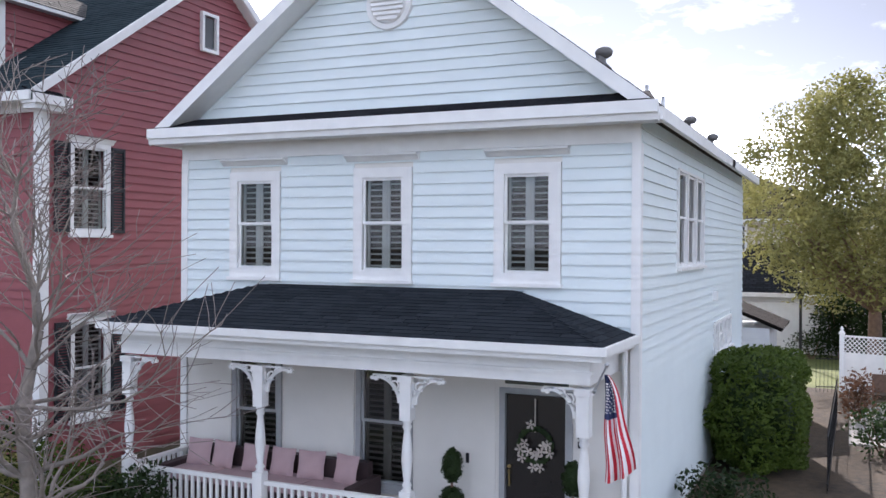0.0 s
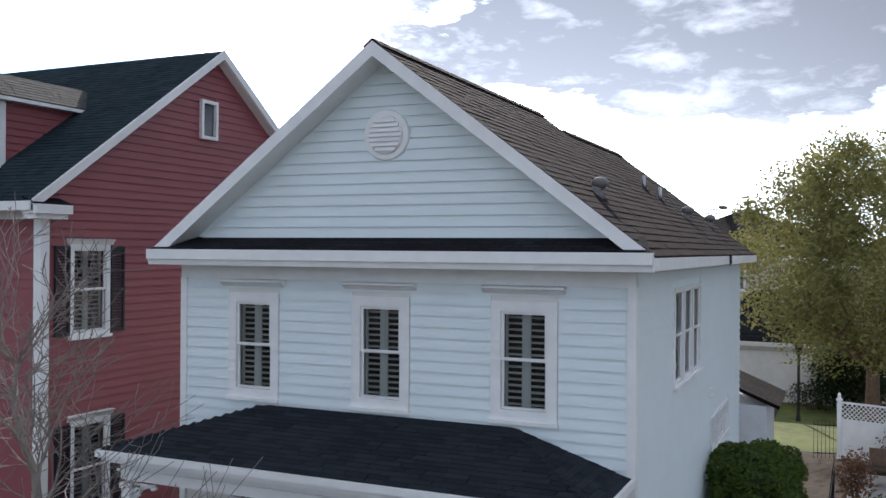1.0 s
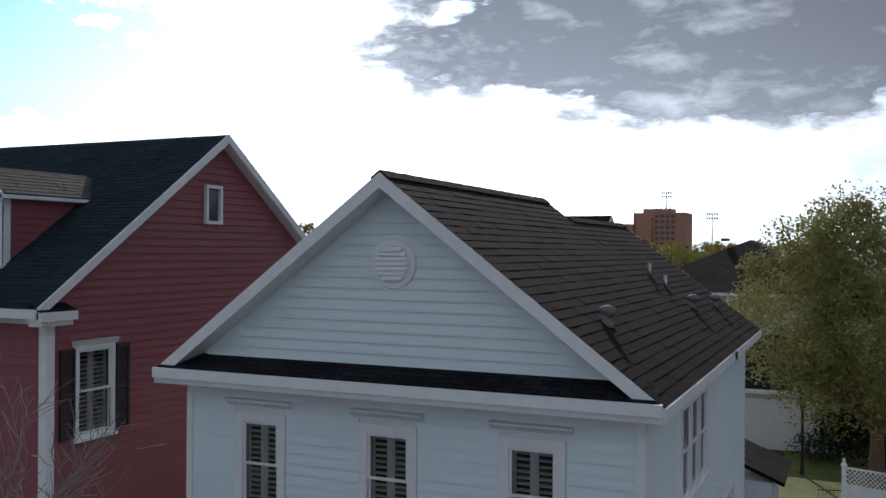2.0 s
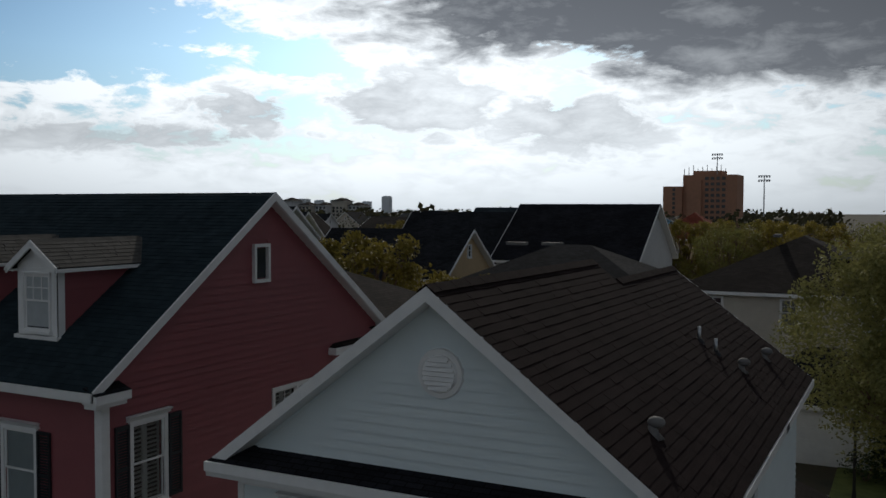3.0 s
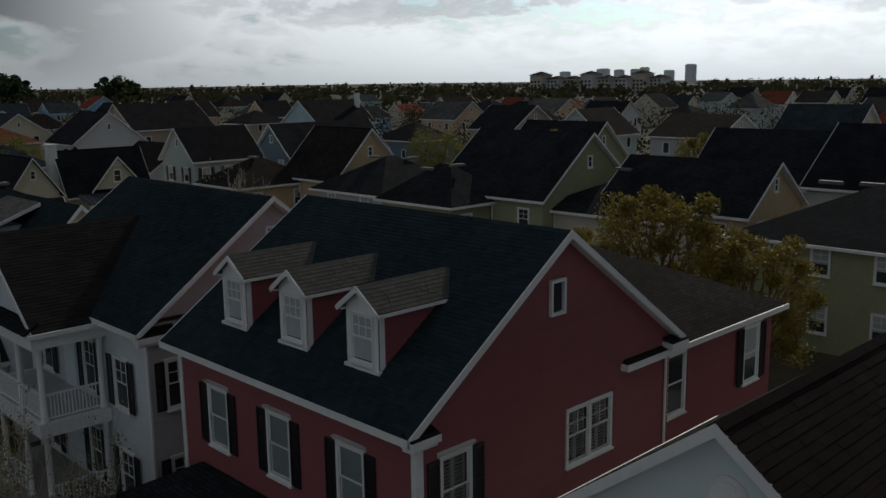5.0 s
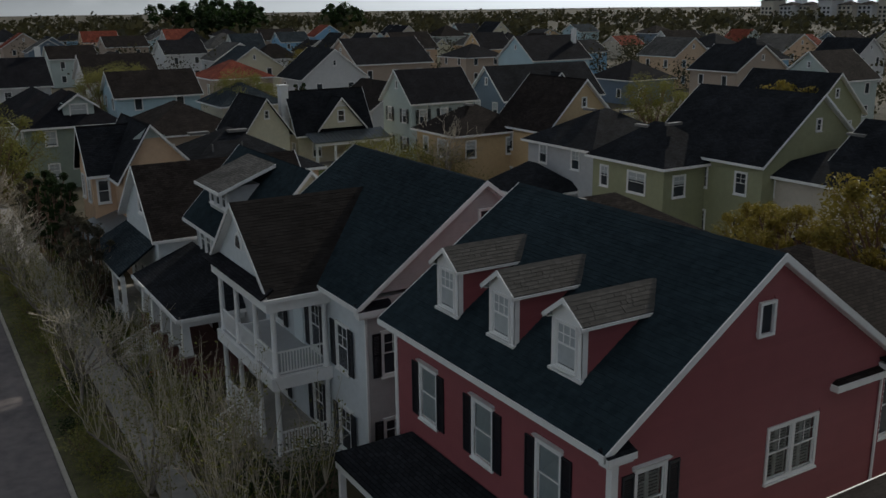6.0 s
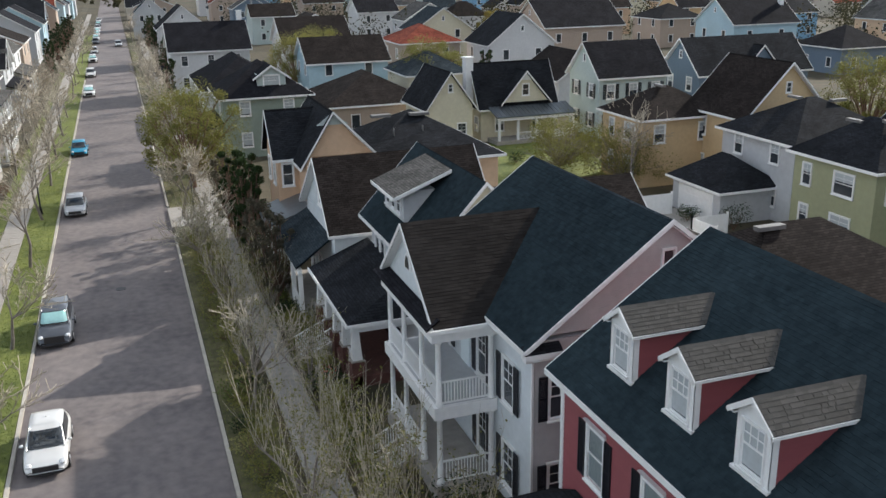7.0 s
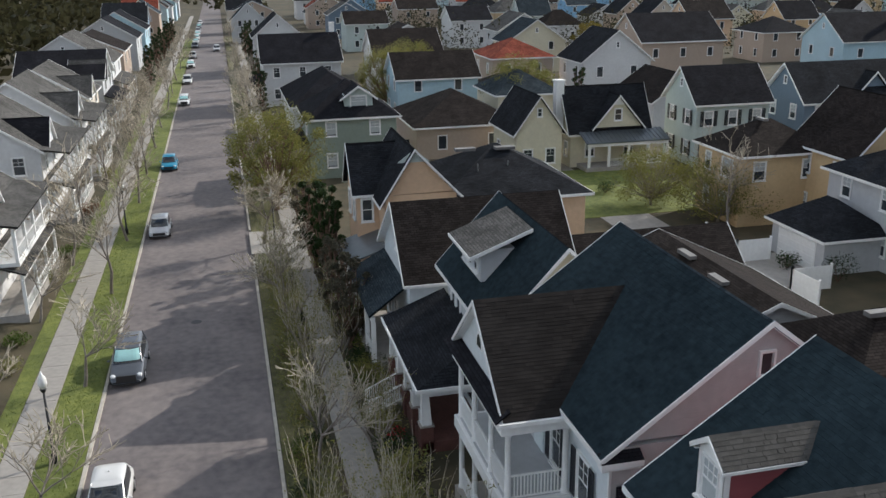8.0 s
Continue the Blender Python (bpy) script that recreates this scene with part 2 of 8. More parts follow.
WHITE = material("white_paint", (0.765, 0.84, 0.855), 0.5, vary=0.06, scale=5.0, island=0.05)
TRIM = material("white_trim", (0.8, 0.8, 0.79), 0.45, vary=0.07, scale=4.0)
BOARD = material("white_board_paint", (0.72, 0.79, 0.8), 0.5, vary=0.05, scale=1.5, island=0.15, bump=0.1)
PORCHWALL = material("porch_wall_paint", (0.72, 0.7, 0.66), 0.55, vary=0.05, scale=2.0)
RED = material("red_board_paint", (0.262, 0.074, 0.083), 0.55, vary=0.14, scale=1.6, island=0.25, bump=0.1)
REDFLAT = siding("red_siding", (0.262, 0.074, 0.083))
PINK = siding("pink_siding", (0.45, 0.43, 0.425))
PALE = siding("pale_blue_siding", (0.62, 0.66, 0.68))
CREAM = siding("cream_siding", (0.62, 0.58, 0.44))
PEACH = siding("peach_siding", (0.62, 0.43, 0.28))
GREENW = siding("sage_green_siding", (0.24, 0.288, 0.24))
GREYG = siding("pale_green_siding", (0.45, 0.52, 0.50))
YELLOW = siding("yellow_siding", (0.57, 0.42, 0.24))
OLIVE = siding("olive_siding", (0.306, 0.3145, 0.187))
GREYW = siding("grey_siding", (0.48, 0.49, 0.50))
BEIGE = siding("beige_siding", (0.55, 0.5, 0.42))
BLUEW = siding("blue_siding", (0.22, 0.42, 0.62))
NAVY = siding("slate_blue_siding", (0.13, 0.18, 0.24))
LBLUE = siding("light_blue_siding", (0.40, 0.55, 0.62))
WHITEW = siding("white_siding", (0.6, 0.6, 0.6))
TAN = siding("tan_siding", (0.42, 0.33, 0.26))
BRICK = material("red_brick", (0.11, 0.045, 0.036), 0.85, vary=0.3, scale=14, bump=0.4)
ROOF_BROWN = shingles("brown_shingle", (0.018, 0.0145, 0.0135), (0.034, 0.028, 0.0255))
ROOF_DARK = shingles("charcoal_shingle", (0.0155, 0.0167, 0.0195), (0.027, 0.029, 0.034))
ROOF_BLUE = shingles("slate_blue_shingle", (0.0248, 0.0341, 0.04216), (0.0465, 0.0589, 0.0682))
ROOF_GREY = shingles("grey_shingle", (0.075, 0.073, 0.07), (0.125, 0.12, 0.113))
ROOF_BLACK = shingles("black_shingle", (0.0124, 0.0124, 0.0155), (0.0217, 0.0217, 0.02604))
ROOF_RED = shingles("terracotta_tile", (0.17, 0.045, 0.03), (0.24, 0.07, 0.045), 0.3, 0.25)
TAB_BROWN = material("brown_shingle_tab", (0.011, 0.0068, 0.0068), 0.95, vary=0.35, scale=1.2, color2=(0.028, 0.018, 0.018), island=0.3, bump=0.3, spec=0.06)
TAB_UMBER = material("umber_shingle_tab", (0.015, 0.0132, 0.0125), 0.95, vary=0.35, scale=1.2, color2=(0.038, 0.034, 0.032), island=0.5, bump=0.3, spec=0.06)
TAB_DARK = material("charcoal_shingle_tab", (0.015, 0.018, 0.023), 0.95, vary=0.3, scale=1.0, color2=(0.044, 0.052, 0.064), island=0.7, bump=0.3, spec=0.08)
TAB_BLUE = material("slate_shingle_tab", (0.012, 0.019, 0.0245), 0.95, vary=0.3, scale=3.2, color2=(0.034, 0.052, 0.062), island=0.22, bump=0.3, spec=0.08)
TAB_GREY = material("weathered_shingle_tab", (0.052, 0.05, 0.046), 0.9, vary=0.3, scale=1.5, color2=(0.12, 0.114, 0.106), island=0.5, bump=0.3, spec=0.25)
METALROOF = material("standing_seam_metal", (0.16, 0.18, 0.2), 0.4, 0.6, scale=2)
GLASS = glass("window_glass")
PANE = material("dark_window_pane", (0.035, 0.042, 0.05), 0.08, vary=0.4, scale=1.0, spec=0.5)
BLIND = material("window_blind", (0.42, 0.45, 0.46), 0.7, vary=0.1)
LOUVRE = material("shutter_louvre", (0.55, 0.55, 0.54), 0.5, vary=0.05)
# same louvres under the porch, with its shade put into a darker colour
LOUVRE_SHADED = material("shaded_louvre", (0.13, 0.115, 0.1), 0.5, vary=0.1)
# inner surfaces painted near black, so the colour itself carries the indoor dimness
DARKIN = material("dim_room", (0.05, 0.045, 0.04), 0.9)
SASH = material("grey_sash", (0.34, 0.35, 0.36), 0.5)
SHUTTER = material("black_shutter", (0.012, 0.014, 0.02), 0.45, vary=0.2)
DOORM = material("dark_door", (0.014, 0.012, 0.012), 0.25, vary=0.2)
ROOFVENT = material("weathered_vent_metal", (0.15, 0.145, 0.14), 0.7, 0.0, vary=0.2)
METAL = material("galvanised_metal", (0.45, 0.46, 0.47), 0.35, 0.9)
BLACKM = material("black_metal", (0.015, 0.015, 0.017), 0.4, 0.4)
ASPHALT = material("asphalt", (0.13, 0.115, 0.12), 0.85, vary=0.25, scale=1.8, color2=(0.21, 0.184, 0.176), bump=0.25, bump_scale=40)
CONCRETE = material("concrete", (0.31, 0.29, 0.265), 0.85, vary=0.18, scale=2.5, bump=0.2)
KERB = material("kerb_concrete", (0.42, 0.39, 0.34), 0.85, vary=0.2, scale=3)
EARTH = material("ground_cover", (0.045, 0.0465, 0.0225), 0.95, vary=0.4, scale=0.5, color2=(0.0975, 0.075, 0.04125), bump=0.5, bump_scale=9)
LAWN = material("lawn", (0.1, 0.135, 0.022), 0.9, vary=0.4, scale=2.2, color2=(0.19, 0.215, 0.045), bump=0.6, bump_scale=30)
VERGE = material("littered_grass", (0.06, 0.066, 0.02), 0.95, vary=0.4, scale=2.6, color2=(0.15, 0.135, 0.06), bump=0.6, bump_scale=30)
MULCH = material("mulch", (0.03, 0.019, 0.011), 0.95, vary=0.4, scale=6, color2=(0.09, 0.06, 0.03), bump=0.6, bump_scale=30)
BARK = material("pale_bark", (0.22, 0.19, 0.165), 0.85, vary=0.35, scale=9, bump=0.4)
TWIG = material("twig_bark", (0.42, 0.37, 0.29), 0.85, vary=0.3, scale=4)
TWIGD = material("grey_twig_bark", (0.25, 0.21, 0.195), 0.85, vary=0.35, scale=6)
BARKD = material("brown_bark", (0.16, 0.1, 0.07), 0.9, vary=0.3, scale=9, bump=0.5)
LEAF_OAK = leafy("oak_leaf", (0.13, 0.15, 0.045), (0.4, 0.37, 0.13))
LEAF_OLIVE = leafy("olive_yellow_leaf", (0.17, 0.145, 0.025), (0.38, 0.3, 0.06))
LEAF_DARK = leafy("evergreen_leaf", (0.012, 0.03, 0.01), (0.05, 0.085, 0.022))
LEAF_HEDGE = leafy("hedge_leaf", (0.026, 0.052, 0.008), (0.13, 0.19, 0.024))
# bronze leaf backs; the pale second colour also paints in sunlit glints
LEAF_BRONZE = leafy("magnolia_leaf", (0.03, 0.04, 0.02), (0.25, 0.21, 0.15))
LEAF_YELL = leafy("new_leaf", (0.14, 0.16, 0.03), (0.3, 0.28, 0.08))
LEAF_DRY = leafy("dry_leaf", (0.12, 0.05, 0.03), (0.26, 0.14, 0.08))
LEAF_WOOD = leafy("far_wood_leaf", (0.02, 0.028, 0.013), (0.075, 0.066, 0.032))
GRASSB = leafy("grass_blade", (0.08, 0.12, 0.02), (0.2, 0.235, 0.05))
CUSHION = material("pink_cushion", (0.42, 0.30, 0.31), 0.9, vary=0.1, scale=4, bump=0.2)
SOFA = material("dark_sofa", (0.05, 0.03, 0.032), 0.8)
FLAGR = material("flag_red", (0.5, 0.02, 0.04), 0.8)
FLAGW = material("flag_white", (0.78, 0.76, 0.76), 0.8)
FLAGB = material("flag_blue", (0.02, 0.03, 0.1), 0.8)
FLOWER = material("cream_flower", (0.38, 0.34, 0.30), 0.8, vary=0.4)
BRASS = material("brass", (0.6, 0.45, 0.2), 0.3, 0.9)
TYRE = material("tyre_rubber", (0.015, 0.015, 0.015), 0.8)
RIM = material("alloy_rim", (0.5, 0.5, 0.52), 0.3, 0.9)
CARGLASS = material("car_glass", (0.02, 0.025, 0.03), 0.05, spec=0.9)
LAMPGLASS = material("lamp_globe", (0.75, 0.75, 0.73), 0.3)
HEADLAMP = material("headlamp_lens", (0.6, 0.62, 0.65), 0.1, spec=0.9)
PLATE = material("car_grille", (0.02, 0.02, 0.022), 0.4)
PARAPET = material("brown_brick_tower", (0.42, 0.22, 0.14), 0.85, vary=0.15, scale=0.6)
# skyline tower colour, paled to hold the distance haze
FARHAZE = material("hazed_tower_grey", (0.72, 0.76, 0.8), 0.6)
REDFLOWER = material("red_flower", (0.45, 0.03, 0.03), 0.7)


# ---------------------------------------------------------------- mesh tools
class Geo:
    """Collects faces for one mesh."""

    def __init__(self):
        self.v, self.f, self.uv = [], [], []

    def face(self, pts, uv=None):
        i = len(self.v)
        self.v.extend([tuple(p) for p in pts])
        self.f.append(tuple(range(i, i + len(pts))))
        self.uv.append(uv)

    def solid(self, verts, faces):
        i = len(self.v)
        self.v.extend([tuple(p) for p in verts])
        for f in faces:
            self.f.append(tuple(i + k for k in f))
            self.uv.append(None)
        return self

    def box(self, x0, y0, z0, x1, y1, z1):
        x0, x1, y0, y1, z0, z1 = min(x0, x1), max(x0, x1), min(y0, y1), max(y0, y1), min(z0, z1), max(z0, z1)
        v = [(x, y, z) for z in (z0, z1) for x, y in ((x0, y0), (x1, y0), (x1, y1), (x0, y1))]
        return self.solid(v, [(3, 2, 1, 0), (4, 5, 6, 7), (0, 1, 5, 4), (1, 2, 6, 5), (2, 3, 7, 6), (3, 0, 4, 7)])

    def ring(self, x0, z0, x1, z1, t, ya, yb):
        """A closed rectangular frame of width t, from depth ya to yb."""
        v = []
        for y in (ya, yb):
            v += [(x0, y, z0), (x1, y, z0), (x1, y, z1), (x0, y, z1), (x0 + t, y, z0 + t), (x1 - t, y, z0 + t), (x1 - t, y, z1 - t), (x0 + t, y, z1 - t)]
        f = []
        for k in range(4):
            j = (k + 1) % 4
            f += [(k, j, 4 + j, 4 + k), (12 + k, 12 + j, 8 + j, 8 + k), (k, 8 + k, 8 + j, j), (4 + j, 12 + j, 12 + k, 4 + k)]
        return self.solid(v, f)

    def slab(self, pts, thick, uv=None):
        """A plate whose upper face is pts (counter-clockwise from above)."""
        p = [Vector(q) for q in pts]
        nrm = (p[1] - p[0]).cross(p[2] - p[0]).normalized()
        q = [a - nrm * thick for a in p]
        if uv is None:
            u = (p[1] - p[0]).normalized()
            w = nrm.cross(u)
            uv = [((a - p[0]).dot(u) + p[0].x * 0.37, (a - p[0]).dot(w)) for a in p]
        self.face(p, uv)
        self.face(list(reversed(q)))
        n = len(p)
        for i in range(n):
            j = (i + 1) % n
            self.face([p[j], p[i], q[i], q[j]])
        return self

    def prism(self, poly, axis, a, b):
        """A flat polygon of (u, z) stretched along axis from a to b."""
        def at(u, z, c):
            return (c, u, z) if axis == "x" else (u, c, z)
        n = len(poly)
        v = [at(u, z, a) for u, z in poly] + [at(u, z, b) for u, z in poly]
        f = [tuple(range(n)), tuple(range(2 * n - 1, n - 1, -1))]
        f += [(i, i + n, (i + 1) % n + n, (i + 1) % n) for i in range(n)]
        return self.solid(v, f)

    def tube(self, p0, p1, r0, r1, n=6, cap=True):
        p0, p1 = Vector(p0), Vector(p1)
        d = (p1 - p0)
        if d.length < 1e-6:
            return self
        a = d.orthogonal().normalized()
        b = d.normalized().cross(a)
        v = []
        for p, r in ((p0, r0), (p1, r1)):
            for k in range(n):
                t = 2 * math.pi * k / n
                v.append(p + (a * math.cos(t) + b * math.sin(t)) * r)
        f = [(k, (k + 1) % n, (k + 1) % n + n, k + n) for k in range(n)]
        if cap:
            f += [tuple(range(n - 1, -1, -1)), tuple(range(n, 2 * n))]
        return self.solid(v, f)

    def lathe(self, prof, x, y, n=12):
        """A turned form: prof is (radius, z) from bottom to top."""
        v = [(x + r * math.cos(2 * math.pi * k / n), y + r * math.sin(2 * math.pi * k / n), z) for r, z in prof for k in range(n)]
        m = len(prof)
        f = [(i * n + k, i * n + (k + 1) % n, (i + 1) * n + (k + 1) % n, (i + 1) * n + k) for i in range(m - 1) for k in range(n)]
        f += [tuple(range(n - 1, -1, -1)), tuple(range((m - 1) * n, m * n))]
        return self.solid(v, f)

    def blob(self, c, r, n=10, m=7, rough=0.0, seed=0):
        v, f = [], []
        for i in range(m + 1):
            th = math.pi * i / m
            for k in range(n):
                ph = 2 * math.pi * k / n
                d = Vector((math.sin(th) * math.cos(ph), math.sin(th) * math.sin(ph), math.cos(th)))
                s = 1 + rough * noise.noise(d * 2.2 + Vector((seed, 0, 0)))
                v.append((c[0] + d.x * r[0] * s, c[1] + d.y * r[1] * s, c[2] + d.z * r[2] * s))
        for i in range(m):
            for k in range(n):
                f.append((i * n + k, (i + 1) * n + k, (i + 1) * n + (k + 1) % n, i * n + (k + 1) % n))
        return self.solid(v, f)

    def mesh(self, name, mat, origin=(0, 0, 0), smooth=False):
        me = bpy.data.meshes.new(name)
        o = origin
        me.from_pydata([(x - o[0], y - o[1], z - o[2]) for x, y, z in self.v], [], self.f)
        if any(u is not None for u in self.uv):
            layer = me.uv_layers.new(name="UVMap")
            k = 0
            data = np.zeros(len(me.loops) * 2, dtype=np.float32)
            for face, u in zip(self.f, self.uv):
                for i in range(len(face)):
                    if u is not None:
                        data[2 * (k + i)], data[2 * (k + i) + 1] = u[i]
                k += len(face)
            layer.data.foreach_set("uv", data)
        me.materials.append(mat)
        if smooth:
            me.polygons.foreach_set("use_smooth", [True] * len(me.polygons))
        me.update()
        return me


def thing(name, at, label="", category="", group="", kind=""):
    """An Empty at the base of a thing."""
    ob = new(name)
    ob.empty_display_size = 0.3
    ob.location = at
    return tagged(ob, label, category, group, kind)


def base_of(ob):
    p = Vector((0, 0, 0))
    while ob is not None:
        p += ob.location
        ob = ob.parent
    return p


def part(name, geo, mat, parent, label="", smooth=False):
    """Links geo, given in world places, as one mesh under parent."""
    ob = new(name, geo.mesh(name, mat, base_of(parent), smooth))
    ob.parent = parent
    return tagged(ob, label)


def single(name, geo, mat, at, label="", category="", group="", kind="", smooth=False):
    """A thing that is one mesh."""
    ob = new(name, geo.mesh(name, mat, at, smooth))
    ob.location = at
    return tagged(ob, label, category, group, kind)


def piece(name, me, parent, at, rz=0.0):
    """An object on a shared mesh, under parent, at a place of the world."""
    ob = new(name, me)
    ob.parent = parent
    ob.location = Vector(at) - base_of(parent)
    ob.rotation_euler = (0, 0, radians(rz))
    return ob


# ---------------------------------------------------------------- building kit
FACING = {"-y": 0, "+x": 90, "+y": 180, "-x": -90}
MESHES = {}


def cached(key, make):
    if key not in MESHES:
        MESHES[key] = make()
    return MESHES[key]


def frame_mesh(w, h, casing, head, mat):
    def make():
        g = Geo()
        c, d = casing, 0.05
        g.ring(-w / 2 - c, -h / 2 - c, w / 2 + c, h / 2 + c, c, -d, 0.05)
        return g.mesh("window", mat)
    return cached(("frame", w, h, casing, head, mat.name), make)


def sill_mesh(w, h, c, mat):
    return cached(("sill", w, h, c, mat.name), lambda: Geo().box(-w / 2 - c - 0.03, -0.1, -h / 2 - c - 0.05, w / 2 + c + 0.03, 0.0, -h / 2 - c + 0.01).mesh("sill", mat))


def head_mesh(w, h, c, mat):
    return cached(("head", w, h, c, mat.name), lambda: Geo().prism([(-0.05, h / 2 + c - 0.01), (-0.09, h / 2 + c + 0.05), (-0.14, h / 2 + c + 0.1), (0.0, h / 2 + c + 0.11), (0.0, h / 2 + c - 0.01)], "x", -w / 2 - c - 0.07, w / 2 + c + 0.07).mesh("head", mat))


def sash_mesh(w, h, mat, bars):
    def make():
        g = Geo()
        s = 0.045
        for z0, z1, y in ((0, h / 2, -0.015), (-h / 2, 0.03, 0.02)):
            g.box(-w / 2, y, z0, -w / 2 + s, y + 0.03, z1)
            g.box(w / 2 - s, y, z0, w / 2, y + 0.03, z1)
            g.box(-w / 2 + s, y, z0, w / 2 - s, y + 0.03, z0 + s)
            g.box(-w / 2 + s, y, z1 - s, w / 2 - s, y + 0.03, z1)
        for k in range(1, bars):
            x = -w / 2 + w * k / bars
            g.box(x - 0.012, -0.005, s, x + 0.012, 0.012, h / 2 - s)
        if bars > 1:
            g.box(-w / 2 + s, -0.005, h / 4 - 0.012, w / 2 - s, 0.012, h / 4 + 0.012)
        return g.mesh("sash", mat)
    return cached(("sash", w, h, mat.name, bars), make)


def pane_geo(w, h):
    g = Geo()
    a, b = w / 2 - 0.04, h / 2 - 0.03
    g.face([(-a, 0.018, -b), (a, 0.018, -b), (a, 0.018, b), (-a, 0.018, b)])
    return g


def pane_mesh(w, h, mat):
    return cached(("pane", w, h, mat.name), lambda: pane_geo(w, h).mesh("pane", mat))


def louvre_mesh(w, h, mat):
    def make():
        g = Geo()
        for s in (-1, 1):
            x0, x1 = (-w / 2 + 0.03, -0.03) if s < 0 else (0.03, w / 2 - 0.03)
            for a, b in ((x0, x0 + 0.04), (x1 - 0.04, x1)):
                g.box(a, 0.1, -h / 2, b, 0.13, h / 2)
            z = -h / 2 + 0.06
            while z < h / 2 - 0.05:
                g.solid([(x0 + 0.04, 0.09, z), (x1 - 0.04, 0.09, z), (x1 - 0.04, 0.14, z + 0.02), (x0 + 0.04, 0.14, z + 0.02),
                         (x0 + 0.04, 0.09, z + 0.01), (x1 - 0.04, 0.09, z + 0.01), (x1 - 0.04, 0.14, z + 0.03), (x0 + 0.04, 0.14, z + 0.03)],
                        [(3, 2, 1, 0), (4, 5, 6, 7), (0, 1, 5, 4), (1, 2, 6, 5), (2, 3, 7, 6), (3, 0, 4, 7)])
                z += 0.095
        g.box(-0.03, 0.09, -h / 2, 0.03, 0.14, h / 2)
        return g.mesh("louvre", mat)
    return cached(("louvre", w, h, mat.name), make)


def shutter_mesh(w, h):
    def make():
        g = Geo()
        g.box(-w / 2, -0.05, -h / 2, -w / 2 + 0.05, 0, h / 2)
        g.box(w / 2 - 0.05, -0.05, -h / 2, w / 2, 0, h / 2)
        for z in (-h / 2, -0.03, h / 2 - 0.07):
            g.box(-w / 2 + 0.05, -0.045, z, w / 2 - 0.05, 0, z + 0.07)
        z = -h / 2 + 0.09
        while z < h / 2 - 0.1:
            g.box(-w / 2 + 0.05, -0.035, z, w / 2 - 0.05, -0.01, z + 0.035)
            z += 0.06
        return g.mesh("shutter", SHUTTER)
    return cached(("shutter", w, h), make)


def blind_mesh(w, h, drop):
    return cached(("blind", w, h, drop), lambda: Geo().box(-w / 2 + 0.04, 0.03, h / 2 - h * drop, w / 2 - 0.04, 0.036, h / 2 - 0.03).mesh("blind", BLIND))


def window(house, at, face, w=0.9, h=1.5, casing=0.1, head=False, trim=None, shutters=False, open_wall=False, bars=1, louvre=False, blind=0.0, sash=None, plain=False):
    """A sash window: casing, sashes, pane, and what hangs in it. On a solid wall it stands just proud."""
    rz = FACING[face]
    out = {"-y": (0, -1), "+x": (1, 0), "+y": (0, 1), "-x": (-1, 0)}[face]
    push = 0.0 if open_wall else 0.045
    p = (at[0] + out[0] * push, at[1] + out[1] * push, at[2])
    win = piece("window", frame_mesh(w, h, casing, head, trim or TRIM), house, p, rz)
    kit = [("pane", pane_mesh(w, h, GLASS if open_wall else PANE))]
    if not plain:
        kit += [("sash", sash_mesh(w, h, sash or TRIM, bars)), ("sill", sill_mesh(w, h, casing, trim or TRIM))]
    if head:
        kit.append(("head", head_mesh(w, h, casing, trim or TRIM)))
    for nm, me in kit:
        o = new(nm, me)
        o.parent = win
        if nm == "pane":
            o.visible_shadow = not open_wall
    if louvre:
        o = new("louvre", louvre_mesh(w, h, LOUVRE_SHADED if sash is SASH else LOUVRE))
        o.parent = win
    if blind:
        o = new("blind", blind_mesh(w, h, blind))
        o.parent = win
        if not open_wall:
            o.location = (0, -0.0165, 0)
    if shutters:
        sw = max(0.32, w * 0.42)
        for s in (-1, 1):
            k = s * (w / 2 + casing + sw / 2 + 0.02)
            d = (-out[1] * k, out[0] * k)
            piece("shutter", shutter_mesh(sw, h + 0.1), house, (p[0] + d[0] + out[0] * 0.03, p[1] + d[1] + out[1] * 0.03, at[2]), rz)
    return win


def wall_open(geo, axis, plane, thick, u0, u1, z0, z1, holes):
    """A wall slab with rectangular openings; axis is the direction it runs in."""
    us = sorted({u0, u1, *[h[0] for h in holes], *[h[1] for h in holes]})
    zs = sorted({z0, z1, *[h[2] for h in holes], *[h[3] for h in holes]})
    for a, b in zip(zs, zs[1:]):
        start = None
        for c, d in zip(us, us[1:]):
            hit = any(h[0] - 1e-6 <= c and d <= h[1] + 1e-6 and h[2] - 1e-6 <= a and b <= h[3] + 1e-6 for h in holes)
            if not hit and start is None:
                start = c
            if hit and start is not None:
                geo.box(start, plane, a, c, plane + thick, b) if axis == "x" else geo.box(plane, start, a, plane + thick, c, b)
                start = None
        if start is not None:
            geo.box(start, plane, a, us[-1], plane + thick, b) if axis == "x" else geo.box(plane, start, a, plane + thick, us[-1], b)


